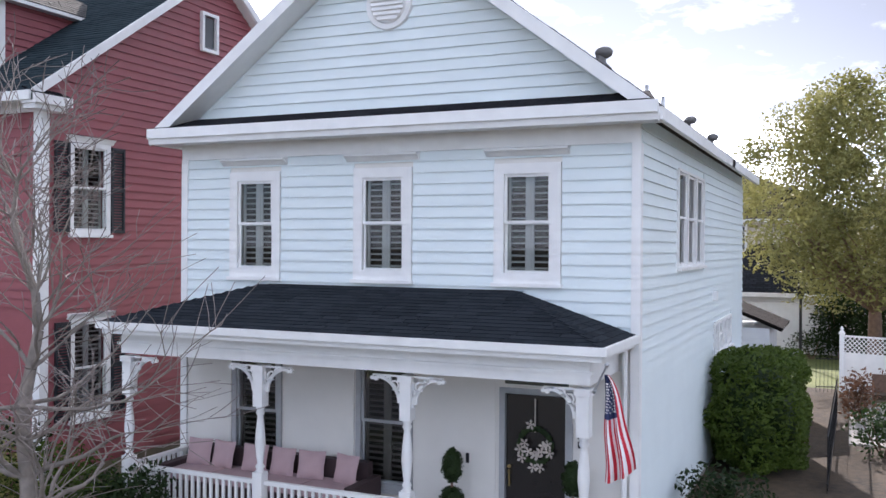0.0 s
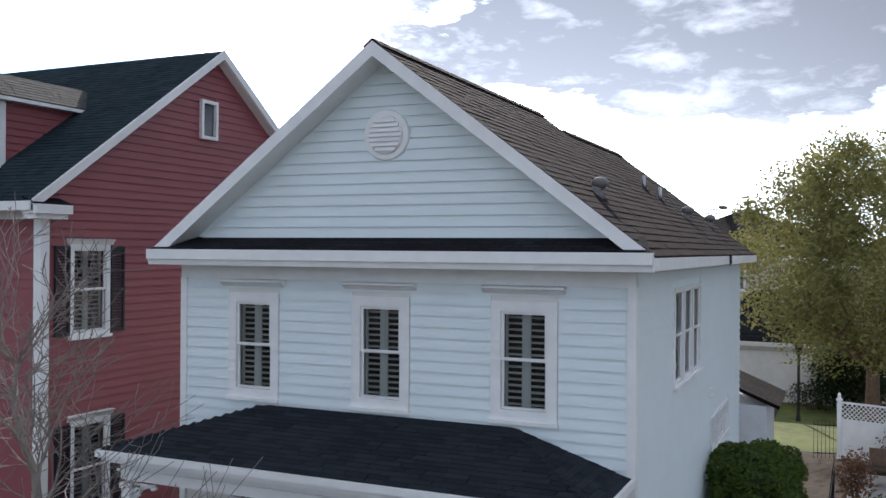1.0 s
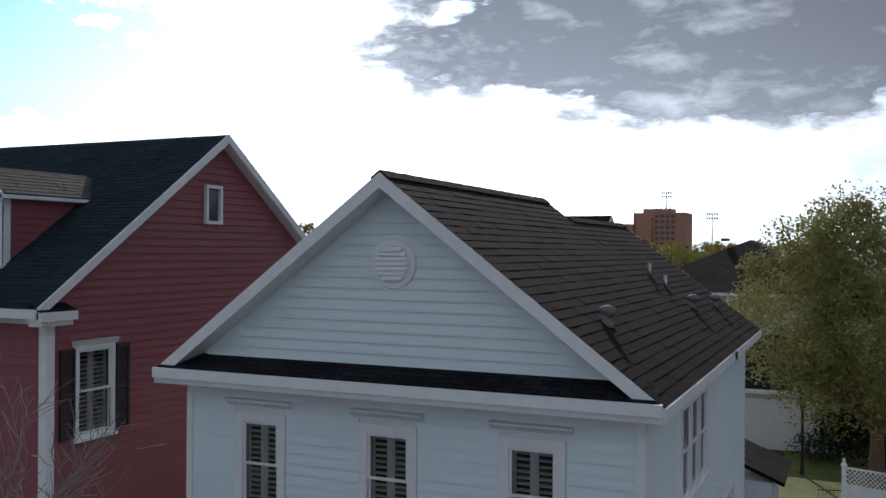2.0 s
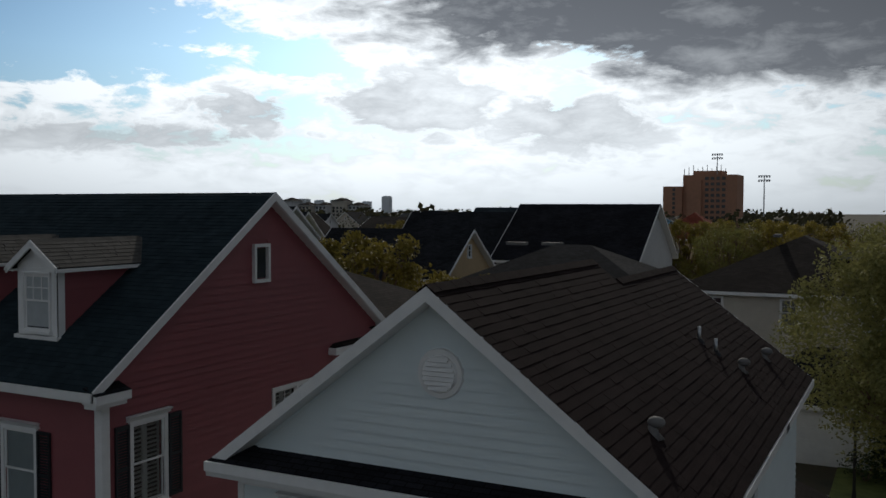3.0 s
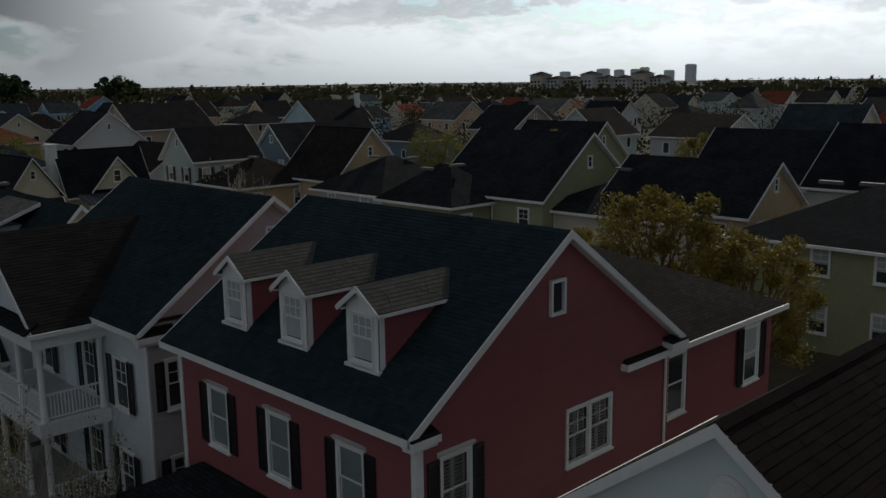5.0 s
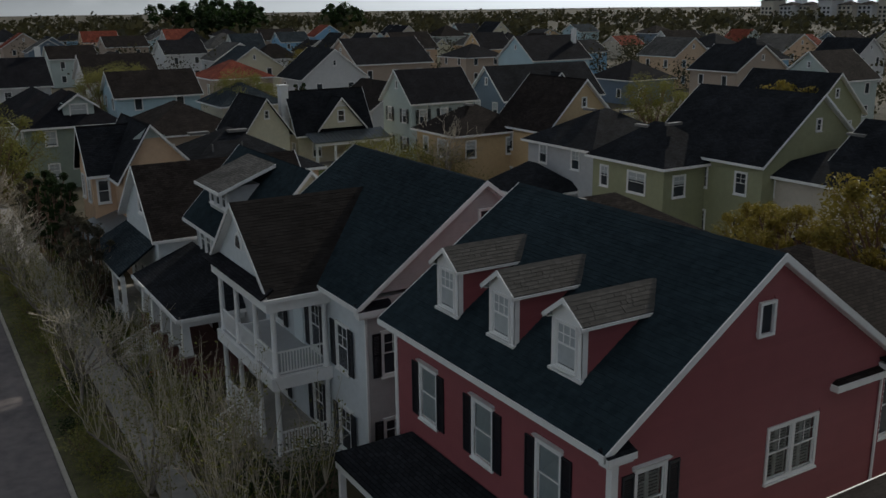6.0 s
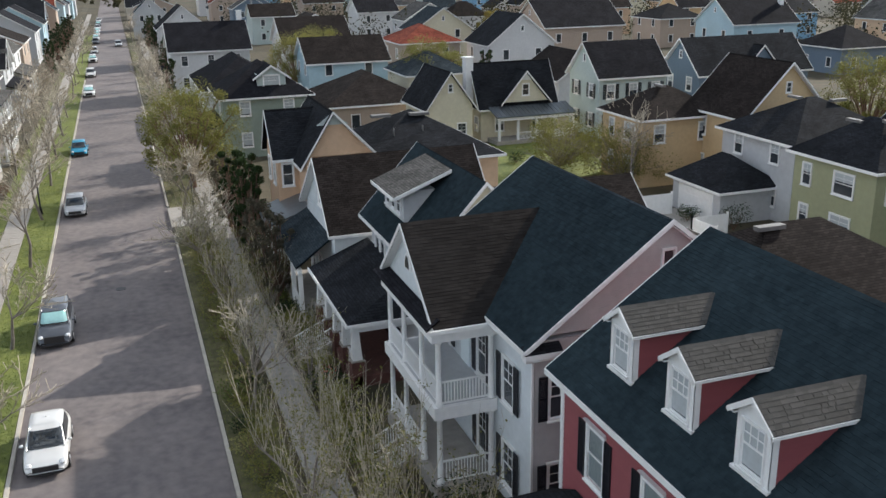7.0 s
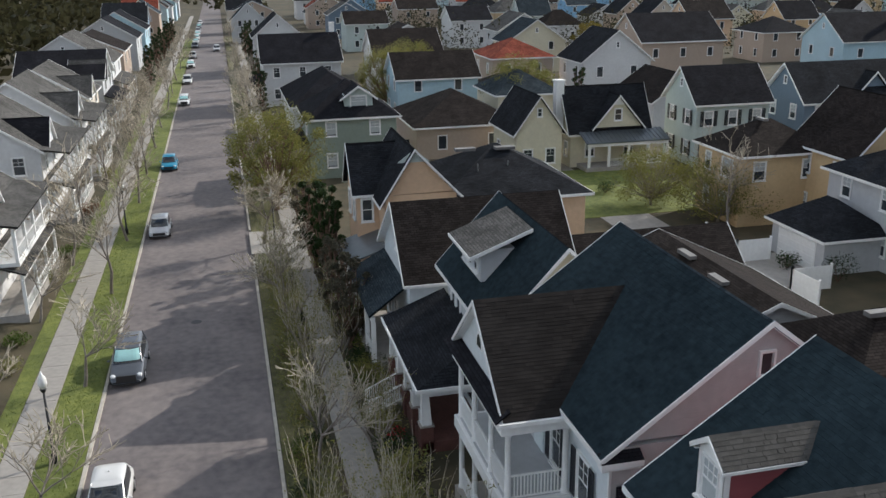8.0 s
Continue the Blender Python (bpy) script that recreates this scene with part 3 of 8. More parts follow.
def boards(parent, axis, plane, out, u0, u1, z0, z1, holes, mat, pitch=0.178, span=None):
    """Lap siding, board by board; out is the side that it faces, span(z) the wall's width at a height."""
    z = z0
    while z < z1 - 0.02:
        top = min(z + pitch + 0.012, z1)
        lo, hi = (u0, u1) if span is None else span(z)
        lo2, hi2 = (u0, u1) if span is None else span(top)
        if hi - lo > 0.1:
            cuts = sorted([h for h in holes if h[2] < z + pitch * 0.9 and h[3] > z + pitch * 0.1])
            edges, a, a2 = [], lo, lo2
            for h in cuts:
                edges.append((a, h[0], a2, h[0]))
                a = a2 = h[1]
            edges.append((a, hi, a2, hi2))
            for a, b, a2, b2 in edges:
                if b - a < 0.05:
                    continue
                if b2 < a2:
                    a2 = b2 = (a2 + b2) / 2
                g = Geo()
                t0, t1 = 0.036, 0.006
                pts = [(a, 0, z), (b, 0, z), (b, t0, z), (a, t0, z), (a2, 0, top), (b2, 0, top), (b2, t1, top), (a2, t1, top)]
                v = [((u, plane + out * d, zz) if axis == "x" else (plane + out * d, u, zz)) for u, d, zz in pts]
                g.solid(v, [(3, 2, 1, 0), (4, 5, 6, 7), (0, 1, 5, 4), (1, 2, 6, 5), (2, 3, 7, 6), (3, 0, 4, 7)])
                part("board", g, mat, parent)
        z += pitch


def gable_roof(house, x0, x1, y0, y1, ze, zr, axis, roof, wall, over=0.4, rake=None, trim=None, gables=True, thick=0.14, ridge=None, ends=(True, True), rh=0.17):
    """Two slopes over the walls x0..x1, y0..y1, their gable walls, rake boards and eave boards."""
    rake = over if rake is None else rake
    trim = trim or TRIM
    g = Geo()
    if axis == "x":
        m = (y0 + y1) / 2 if ridge is None else ridge
        s0, s1 = (zr - ze) / (m - y0), (zr - ze) / (y1 - m)
        a, b = x0 - rake, x1 + rake
        ea, eb = ze - over * s0, ze - over * s1
        g.slab([(a, y0 - over, ea), (b, y0 - over, ea), (b, m, zr), (a, m, zr)], thick)
        g.slab([(b, y1 + over, eb), (a, y1 + over, eb), (a, m, zr), (b, m, zr)], thick)
        part("roof", g, roof, house)
        lo = Geo()
        dz = thick + 0.05
        lo.slab([(a, y0 - over, ea - dz), (b, y0 - over, ea - dz), (b, m, zr - dz), (a, m, zr - dz)], 0.02)
        lo.slab([(b, y1 + over, eb - dz), (a, y1 + over, eb - dz), (a, m, zr - dz), (b, m, zr - dz)], 0.02)
        part("soffit", lo, trim, house)
        if gables:
            for x, s, on in ((x0, 1, ends[0]), (x1, -1, ends[1])):
                if on and wall is not None:
                    part("gable_wall", Geo().prism([(y0, ze - 0.05), (y1, ze - 0.05), (m, zr - 0.2)], "x", x, x + s * 0.12), wall, house)
        for x, s, on in ((a, -1, ends[0]), (b, 1, ends[1])):
            if on:
                r = Geo()
                for ya, za in ((y0 - over, ea), (y1 + over, eb)):
                    r.solid([(x, ya, za - rh), (x, m, zr - rh), (x, m, zr + 0.02), (x, ya, za + 0.02),
                             (x + s * 0.04, ya, za - rh), (x + s * 0.04, m, zr - rh), (x + s * 0.04, m, zr + 0.02), (x + s * 0.04, ya, za + 0.02)],
                            [(0, 1, 2, 3), (7, 6, 5, 4), (0, 4, 5, 1), (1, 5, 6, 2), (2, 6, 7, 3), (3, 7, 4, 0)])
                part("rake_board", r, trim, house)
        for y, z, s in ((y0 - over, ea, -1), (y1 + over, eb, 1)):
            part("eave_board", Geo().box(a, y, z - 0.19, b, y + s * 0.05, z - 0.01), trim, house)
    else:
        m = (x0 + x1) / 2 if ridge is None else ridge
        s0, s1 = (zr - ze) / (m - x0), (zr - ze) / (x1 - m)
        a, b = y0 - rake, y1 + rake
        ea, eb = ze - over * s0, ze - over * s1
        g.slab([(x0 - over, b, ea), (x0 - over, a, ea), (m, a, zr), (m, b, zr)], thick)
        g.slab([(x1 + over, a, eb), (x1 + over, b, eb), (m, b, zr), (m, a, zr)], thick)
        part("roof", g, roof, house)
        lo = Geo()
        dz = thick + 0.05
        lo.slab([(x0 - over, b, ea - dz), (x0 - over, a, ea - dz), (m, a, zr - dz), (m, b, zr - dz)], 0.02)
        lo.slab([(x1 + over, a, eb - dz), (x1 + over, b, eb - dz), (m, b, zr - dz), (m, a, zr - dz)], 0.02)
        part("soffit", lo, trim, house)
        if gables:
            for y, s, on in ((y0, 1, ends[0]), (y1, -1, ends[1])):
                if on and wall is not None:
                    part("gable_wall", Geo().prism([(x0, ze - 0.05), (x1, ze - 0.05), (m, zr - 0.2)], "y", y, y + s * 0.12), wall, house)
        for y, s, on in ((a, -1, ends[0]), (b, 1, ends[1])):
            if on:
                r = Geo()
                for xa, za in ((x0 - over, ea), (x1 + over, eb)):
                    r.solid([(xa, y, za - rh), (m, y, zr - rh), (m, y, zr + 0.02), (xa, y, za + 0.02),
                             (xa, y + s * 0.04, za - rh), (m, y + s * 0.04, zr - rh), (m, y + s * 0.04, zr + 0.02), (xa, y + s * 0.04, za + 0.02)],
                            [(0, 1, 2, 3), (7, 6, 5, 4), (0, 4, 5, 1), (1, 5, 6, 2), (2, 6, 7, 3), (3, 7, 4, 0)])
                part("rake_board", r, trim, house)
        for x, z, s in ((x0 - over, ea, -1), (x1 + over, eb, 1)):
            part("eave_board", Geo().box(x, a, z - 0.19, x + s * 0.05, b, z - 0.01), trim, house)


def hip_roof(house, x0, x1, y0, y1, ze, zr, roof, over=0.45, trim=None, thick=0.14, name="roof"):
    x0, x1, y0, y1 = x0 - over, x1 + over, y0 - over, y1 + over
    w, d = x1 - x0, y1 - y0
    g = Geo()
    if w >= d:
        a, b = (x0 + d / 2, (y0 + y1) / 2, zr), (x1 - d / 2, (y0 + y1) / 2, zr)
        if w - d < 0.05:
            a = b = ((x0 + x1) / 2, (y0 + y1) / 2, zr)
    else:
        a, b = ((x0 + x1) / 2, y0 + w / 2, zr), ((x0 + x1) / 2, y1 - w / 2, zr)
    A, B, C, D = (x0, y0, ze), (x1, y0, ze), (x1, y1, ze), (x0, y1, ze)
    if w >= d:
        g.slab([A, B, b, a] if a != b else [A, B, a], thick)
        g.slab([B, C, b], thick)
        g.slab([C, D, a, b] if a != b else [C, D, a], thick)
        g.slab([D, A, a], thick)
    else:
        g.slab([A, B, a], thick)
        g.slab([B, C, b, a], thick)
        g.slab([C, D, b], thick)
        g.slab([D, A, a, b], thick)
    part(name, g, roof, house)
    e = Geo()
    t = 0.05
    e.box(x0 - t, y0 - t, ze - 0.2, x1 + t, y0, ze - 0.01)
    e.box(x0 - t, y1, ze - 0.2, x1 + t, y1 + t, ze - 0.01)
    e.box(x0 - t, y0, ze - 0.2, x0, y1, ze - 0.01)
    e.box(x1, y0, ze - 0.2, x1 + t, y1, ze - 0.01)
    e.box(x0, y0, ze - 0.2, x1, y1, ze - 0.15)
    part("eave_board", e, trim or TRIM, house)


def tabs(p, q, r, s, course=0.14, tab=0.31, seed=1, lift=0.012):
    """Shingle tabs over the slope with eave p-q and ridge s-r, as (origin, along, up, normal, width) rows."""
    rnd = random.Random(seed)
    p, q, r, s = (Vector(k) for k in (p, q, r, s))
    up = ((r + s) / 2 - (p + q) / 2)
    along = (q - p).normalized()
    nrm = along.cross(s - p).normalized()
    slope = nrm.cross(along).normalized()
    h = (s - p).dot(slope)
    n = int(h / course)
    for i in range(n):
        f = i * course / h
        a, b = p.lerp(s, f), q.lerp(r, f)
        length = (b - a).length
        u = -rnd.random() * tab
        while u < length:
            w = tab * rnd.uniform(0.75, 1.25)
            a0, a1 = max(0, u), min(length, u + w)
            if a1 - a0 > 0.04:
                yield a + along * a0, along, slope, nrm, a1 - a0, rnd
            u += w


def tab_roof(parent, corners, mat, course=0.14, tab=0.31, seed=1, name="shingles", gap=0.0012):
    """All the tabs of a large slope as one part."""
    g = Geo()
    for o, along, slope, nrm, w, rnd in tabs(*corners, course=course, tab=tab, seed=seed):
        t = rnd.uniform(0.010, 0.02)
        d = course + 0.03
        a, b = o + along * gap, o + along * (w - gap)
        lo, hi = nrm * 0.004, nrm * t
        c = slope * (-rnd.uniform(0, 0.008))
        g.solid([a + c, b + c, b + slope * d, a + slope * d, a + c + hi, b + c + hi, b + slope * d + lo, a + slope * d + lo],
                [(4, 5, 6, 7), (0, 1, 5, 4), (1, 2, 6, 5), (3, 0, 4, 7)])
    ob = part(name, g, mat, parent)
    return tagged(ob, kind="stuff")


def tab_parts(parent, corners, mat, course=0.16, tab=0.26, seed=1, name="shingle"):
    """Each tab of a small slope as an object of its own."""
    for o, along, slope, nrm, w, rnd in tabs(*corners, course=course, tab=tab, seed=seed):
        w = round(w / 0.06) * 0.06
        if w < 0.05:
            continue
        me = cached(("tab", w, mat.name, course), lambda: Geo().solid(
            [(0.0015, 0, 0), (w - 0.0015, 0, 0), (w - 0.0015, course + 0.03, 0), (0.0015, course + 0.03, 0),
             (0.0015, 0, 0.015), (w - 0.0015, 0, 0.015), (w - 0.0015, course + 0.03, 0.005), (0.0015, course + 0.03, 0.005)],
            [(4, 5, 6, 7), (0, 1, 5, 4), (1, 2, 6, 5), (2, 3, 7, 6), (3, 0, 4, 7)]).mesh("shingle", mat))
        ob = new(name, me)
        ob.parent = parent
        rot = Matrix((along, slope, nrm)).transposed()
        ob.matrix_local = Matrix.Translation(o - base_of(parent) + nrm * 0.003) @ rot.to_4x4() @ pose(0, 0, 0, 0, 0, rnd.uniform(-1, 1))


def railing(parent, p, q, h=0.85, mat=None, gap=0.12, top=0.06, name="railing"):
    """Rails and balusters between two points at floor height."""
    p, q = Vector(p), Vector(q)
    d = q - p
    n = max(2, int(d.length / gap))
    side = Vector((-d.y, d.x, 0)).normalized()
    g = Geo()

    def bar(a, b, hw, hh):
        v = []
        for z in (-hh, hh):
            for e, s in ((a, -1), (b, -1), (b, 1), (a, 1)):
                v.append(e + side * s * hw + Vector((0, 0, z)))
        g.solid(v, [(3, 2, 1, 0), (4, 5, 6, 7), (0, 1, 5, 4), (1, 2, 6, 5), (2, 3, 7, 6), (3, 0, 4, 7)])
    bar(p + Vector((0, 0, h)), q + Vector((0, 0, h)), top / 2 + 0.01, 0.03)
    bar(p + Vector((0, 0, 0.1)), q + Vector((0, 0, 0.1)), 0.025, 0.03)
    rail = part(name, g, mat or TRIM, parent)
    me = cached(("baluster", round(h, 2), (mat or TRIM).name), lambda: Geo().box(-0.02, -0.02, 0.12, 0.02, 0.02, h - 0.02).mesh("baluster", mat or TRIM))
    for i in range(1, n):
        piece("baluster", me, rail, p.lerp(q, i / n), math.degrees(math.atan2(d.y, d.x)))
    return rail

# ---------------------------------------------------------------- ground, road, pavements
YARD = 0.65
ground_profile = [(-3200, 0.5), (-60, 0.5), (-11.5, 0.5), (-9.2, 0.18), (-4.72, 0.10), (-4.7, -0.05), (4.5, -0.05), (4.52, 0.10), (9.2, 0.2), (11.5, YARD), (60, YARD), (3200, YARD)]
g = Geo()
for (ya, za), (yb, zb) in zip(ground_profile, ground_profile[1:]):
    for xa, xb in ((-3600, -420), (-420, -120), (-120, 60), (60, 600)):
        g.face([(xa, ya, za), (xb, ya, za), (xb, yb, zb), (xa, yb, zb)])
single("ground", g, EARTH, (0, 0, 0), "brown and green ground between the houses", "ground", kind="structure")
single("road", Geo().box(-700, -4.45, -0.3, 60, 4.3, 0.0), ASPHALT, (0, 0, 0), "worn grey asphalt residential street", "road", kind="structure")
for nm, ya, yb in (("kerb_south", -4.65, -4.45), ("kerb_north", 4.3, 4.5)):
    k = thing(nm, (0, ya, 0), "pale concrete kerb along the street", "kerb", kind="structure")
    for i in range(64):
        x1 = 10 - 3.05 * i
        if nm == "kerb_north" and -84 < x1 - 1 < -76:
            continue
        part("kerbstone", Geo().solid([(x1 - 3.03, ya, -0.1), (x1, ya, -0.1), (x1, yb, -0.1), (x1 - 3.03, yb, -0.1), (x1 - 3.03, ya + 0.015, 0.13), (x1, ya + 0.015, 0.13), (x1, yb - 0.015, 0.13), (x1 - 3.03, yb - 0.015, 0.13)],
             [(3, 2, 1, 0), (4, 5, 6, 7), (0, 1, 5, 4), (1, 2, 6, 5), (2, 3, 7, 6), (3, 0, 4, 7)]), KERB, k)
for nm, ya, yb in (("pavement_south", -8.5, -6.9), ("pavement_north", 7.2, 8.75)):
    pv = thing(nm, (0, ya, 0), "pale concrete pavement of square slabs", "pavement", kind="structure")
    me = Geo().box(-0.765, 0, -0.1, 0.765, yb - ya, 0.055).mesh("slab", CONCRETE)
    for i in range(92):
        piece("slab", me, pv, (-16 - 1.55 * i, ya, 0.155 + 0.004 * math.sin(i * 2.3)))
    part("paving", Geo().box(-420, ya, 0.08, -157.85, yb, 0.2).box(-15.2, ya, 0.08, 30, yb, 0.2), CONCRETE, pv)
for nm, ya, yb, z in (("verge_south", -6.88, -4.67, 0.15), ("verge_north", 4.52, 7.18, 0.15)):
    single(nm, Geo().box(-300, ya, 0, 40, yb, z), LAWN if ya < 0 else VERGE, (0, 0, 0), "mown green grass strip beside the kerb" if ya < 0 else "grass strip strewn with leaf litter under the trees", "grass", kind="structure")
single("driveway", Geo().box(-65.0, 39.2, 0.3, -58.0, 43.6, YARD + 0.02), CONCRETE, (0, 0, 0), "pale concrete apron before the garage", "driveway", kind="structure")
single("alley", Geo().box(-83.5, 4.3, -0.2, -77.2, 35, 0.215), CONCRETE, (0, 0, 0), "concrete alley crossing between the houses", "alley", kind="structure")
single("back_lane", Geo().box(-110, 34.6, 0.3, 20, 39.2, YARD + 0.02), CONCRETE, (0, 0, 0), "pale concrete lane behind the houses", "lane", kind="structure")
single("lawn_cream", Geo().box(-96, 33, 0.3, -78, 47, YARD + 0.03), LAWN, (0, 0, 0), "green lawn beside the cream house", "lawn", kind="structure")
single("lawn_south", Geo().box(-200, -11.0, 0, 20, -8.55, 0.22), LAWN, (0, 0, 0), "front lawns of clipped grass", "lawn", kind="structure")
single("manhole_cover", Geo().lathe([(0.34, -0.02), (0.34, 0.012)], -64, 0.2, 16), BLACKM, (-64, 0.2, 0), "round dark iron manhole cover in the road", "manhole")

# ---------------------------------------------------------------- white house
white_house = thing("white_house", (-8.1, 14, YARD), "white clapboard house with brown shingle roof and front porch", "house")
WX0, WX1, WY0, WY1, WZE = -12.21, -4.03, 14.0, 27.1, 7.2
up_win = [(-10.66, 5.63, 0.72, 1.5), (-8.17, 5.63, 0.74, 1.5), (-5.71, 5.63, 0.74, 1.5)]
low_win = [(-10.6, 2.42, 0.84, 1.95), (-8.12, 2.42, 0.84, 1.95)]
f_holes = [(x - w / 2, x + w / 2, z - h / 2, z + h / 2) for x, z, w, h in up_win + low_win] + [(-6.05, -5.08, 1.0, 3.06)]
s_holes = [(17.0, 19.95, 4.93, 6.66), (21.6, 24.6, 2.95, 3.62)]
g = Geo()
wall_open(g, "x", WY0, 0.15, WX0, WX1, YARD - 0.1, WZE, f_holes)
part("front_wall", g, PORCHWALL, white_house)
g = Geo()
wall_open(g, "y", WX1 - 0.15, 0.15, WY0 + 0.15, WY1, YARD - 0.1, WZE, s_holes)
part("side_wall", g, WHITE, white_house)
part("side_wall", Geo().box(WX0, WY0 + 0.15, YARD - 0.1, WX0 + 0.15, WY1, WZE), WHITE, white_house)
part("back_wall", Geo().box(WX0 + 0.15, WY1 - 0.15, YARD - 0.1, WX1 - 0.15, WY1, WZE), WHITE, white_house)
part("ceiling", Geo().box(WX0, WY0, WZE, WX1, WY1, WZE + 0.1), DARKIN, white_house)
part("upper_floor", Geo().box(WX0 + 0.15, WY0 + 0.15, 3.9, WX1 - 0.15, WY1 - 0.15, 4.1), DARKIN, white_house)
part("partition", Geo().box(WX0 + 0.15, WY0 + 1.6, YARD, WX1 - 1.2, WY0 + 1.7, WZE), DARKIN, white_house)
RZ, RX = 10.58, -8.1
slope = (RZ - 7.28) / 4.25
REAR_X, REAR_Z, STEP_Y = -7.52, 10.14, 21.45
pitch_w = (RZ - 7.5) / (WX1 - RX)
gable_roof(white_house, WX0, WX1, WY0, STEP_Y, 7.5, RZ, "y", ROOF_BROWN, WHITE, over=0.36, rake=0.46, ends=(True, False), ridge=RX, rh=0.22)
part("step_wall", Geo().prism([(WX0, 7.45), (WX1, 7.45), (RX, RZ - 0.2)], "y", STEP_Y, STEP_Y + 0.1), WHITE, white_house)
gable_roof(white_house, WX0 + 1.16, WX1, STEP_Y + 0.46, WY1, 7.5, REAR_Z, "y", ROOF_BROWN, WHITE, over=0.36, rake=0.45, ends=(False, True), ridge=REAR_X)
eave_z = 7.5 - 0.36 * pitch_w + 0.01
tab_roof(white_house, ((-3.66, 13.5, eave_z), (-3.66, STEP_Y + 0.46, eave_z), (RX, STEP_Y + 0.46, RZ + 0.01), (RX, 13.5, RZ + 0.01)), TAB_BROWN, course=0.19, tab=0.42, seed=3)
tab_roof(white_house, ((-3.66, STEP_Y + 0.46, eave_z), (-3.66, 27.55, eave_z), (REAR_X, 27.55, REAR_Z + 0.01), (REAR_X, STEP_Y + 0.46, REAR_Z + 0.01)), TAB_BROWN, course=0.19, tab=0.42, seed=4)
# bent cap shingles along both ridges
for rx, rz, ya, yb in ((RX, RZ, 13.5, STEP_Y + 0.4), (REAR_X, REAR_Z, STEP_Y + 0.46, 27.5)):
    cap = cached(("cap", rx), lambda: Geo().prism([(-0.15, -0.1), (0.0, 0.015), (0.15, -0.1), (0.16, -0.08), (0.0, 0.04), (-0.16, -0.08)], "y", 0.0, 0.3).mesh("ridge_cap", TAB_BROWN))
    n = int((yb - ya) / 0.27)
    for k in range(n):
        piece("ridge_cap", cap, white_house, (rx, ya + (yb - ya) * k / n, rz + 0.02 + 0.004 * (k % 2)))
# eave skirt under the gable
part("skirt_roof", Geo().slab([(-12.5, 13.42, 7.3), (-3.7, 13.42, 7.3), (-3.9, 14.02, 7.52), (-12.3, 14.02, 7.52)], 0.05), ROOF_BLACK, white_house, "dark narrow roof skirt under the gable")
part("cornice", Geo().prism([(13.36, 7.12), (13.36, 7.29), (13.46, 7.29), (13.46, 7.12), (14.0, 7.1), (14.0, 7.05), (13.42, 7.02), (13.4, 7.12)], "x", -12.52, -3.66), TRIM, white_house)
part("frieze", Geo().box(WX0 - 0.02, 13.955, 6.78, WX1 + 0.02, 13.997, 7.06), TRIM, white_house)
for x in (WX0, WX1):
    s = 1 if x == WX1 else -1
    part("corner_board", Geo().box(x - 0.1 * s, 13.95, YARD, x + 0.03 * s, 13.998, 6.78).box(x + 0.002 * s, 13.999, YARD, x + 0.035 * s, 14.1, 6.78), TRIM, white_house)
boards(white_house, "x", 14.0, -1, WX0 + 0.1, WX1 - 0.1, 3.95, 6.78, [(a - 0.17, b + 0.17, c - 0.12, d + 0.2) for a, b, c, d in f_holes[:3]], BOARD)
boards(white_house, "x", 14.0, -1, WX0 + 0.3, WX1 - 0.3, 7.5, 10.4, [], BOARD, span=lambda z: (RX - (10.38 - z) / slope, RX + (10.38 - z) / slope))
boards(white_house, "y", WX1, 1, 14.1, WY1, YARD + 0.1, 7.05, [(a - 0.1, b + 0.1, c - 0.1, d + 0.1) for a, b, c, d in s_holes], BOARD)
for x, z, w, h in up_win:
    win = window(white_house, (x, 14.0, z), "-y", w, h, casing=0.16, open_wall=True, louvre=True, sash=TRIM)
    o = new("head_cornice", cached("wh_head", lambda: Geo().prism([(-0.05, 1.02), (-0.1, 1.07), (-0.16, 1.1), (-0.16, 1.13), (0.0, 1.15), (0.0, 1.02)], "x", -0.66, 0.66).mesh("head_cornice", TRIM)))
    o.parent = win
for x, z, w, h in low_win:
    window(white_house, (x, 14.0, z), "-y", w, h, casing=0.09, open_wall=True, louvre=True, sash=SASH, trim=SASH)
for k in range(3):
    y = 17.0 + 0.49 + 0.983 * k
    window(white_house, (WX1, y, 5.795), "+x", 0.88, 1.64, casing=0.05, open_wall=True, sash=TRIM)
for k in range(4):
    y = 21.6 + 0.375 + 0.75 * k
    window(white_house, (WX1, y, 3.285), "+x", 0.62, 0.62, casing=0.06, open_wall=True, sash=TRIM)
# round louvred vent
vent = part("gable_vent", Geo().tube((-8.07, 13.99, 9.16), (-8.07, 13.93, 9.16), 0.42, 0.40, 28), TRIM, white_house)
part("vent_ring", Geo().tube((-8.07, 13.93, 9.16), (-8.07, 13.90, 9.16), 0.32, 0.30, 28), TRIM, vent)
for k in range(7):
    z = 8.93 + k * 0.077
    hw = math.sqrt(max(0.001, 0.29 ** 2 - (z - 9.16) ** 2))
    part("slat", Geo().solid([(-8.07 - hw, 13.9, z - 0.02), (-8.07 + hw, 13.9, z - 0.02), (-8.07 + hw, 13.9, z + 0.035), (-8.07 - hw, 13.9, z + 0.035), (-8.07 - hw, 13.86, z - 0.03), (-8.07 + hw, 13.86, z - 0.03), (-8.07 + hw, 13.89, z + 0.03), (-8.07 - hw, 13.89, z + 0.03)],
         [(0, 1, 2, 3), (7, 6, 5, 4), (0, 4, 5, 1), (1, 5, 6, 2), (2, 6, 7, 3), (3, 7, 4, 0)]), TRIM, vent)
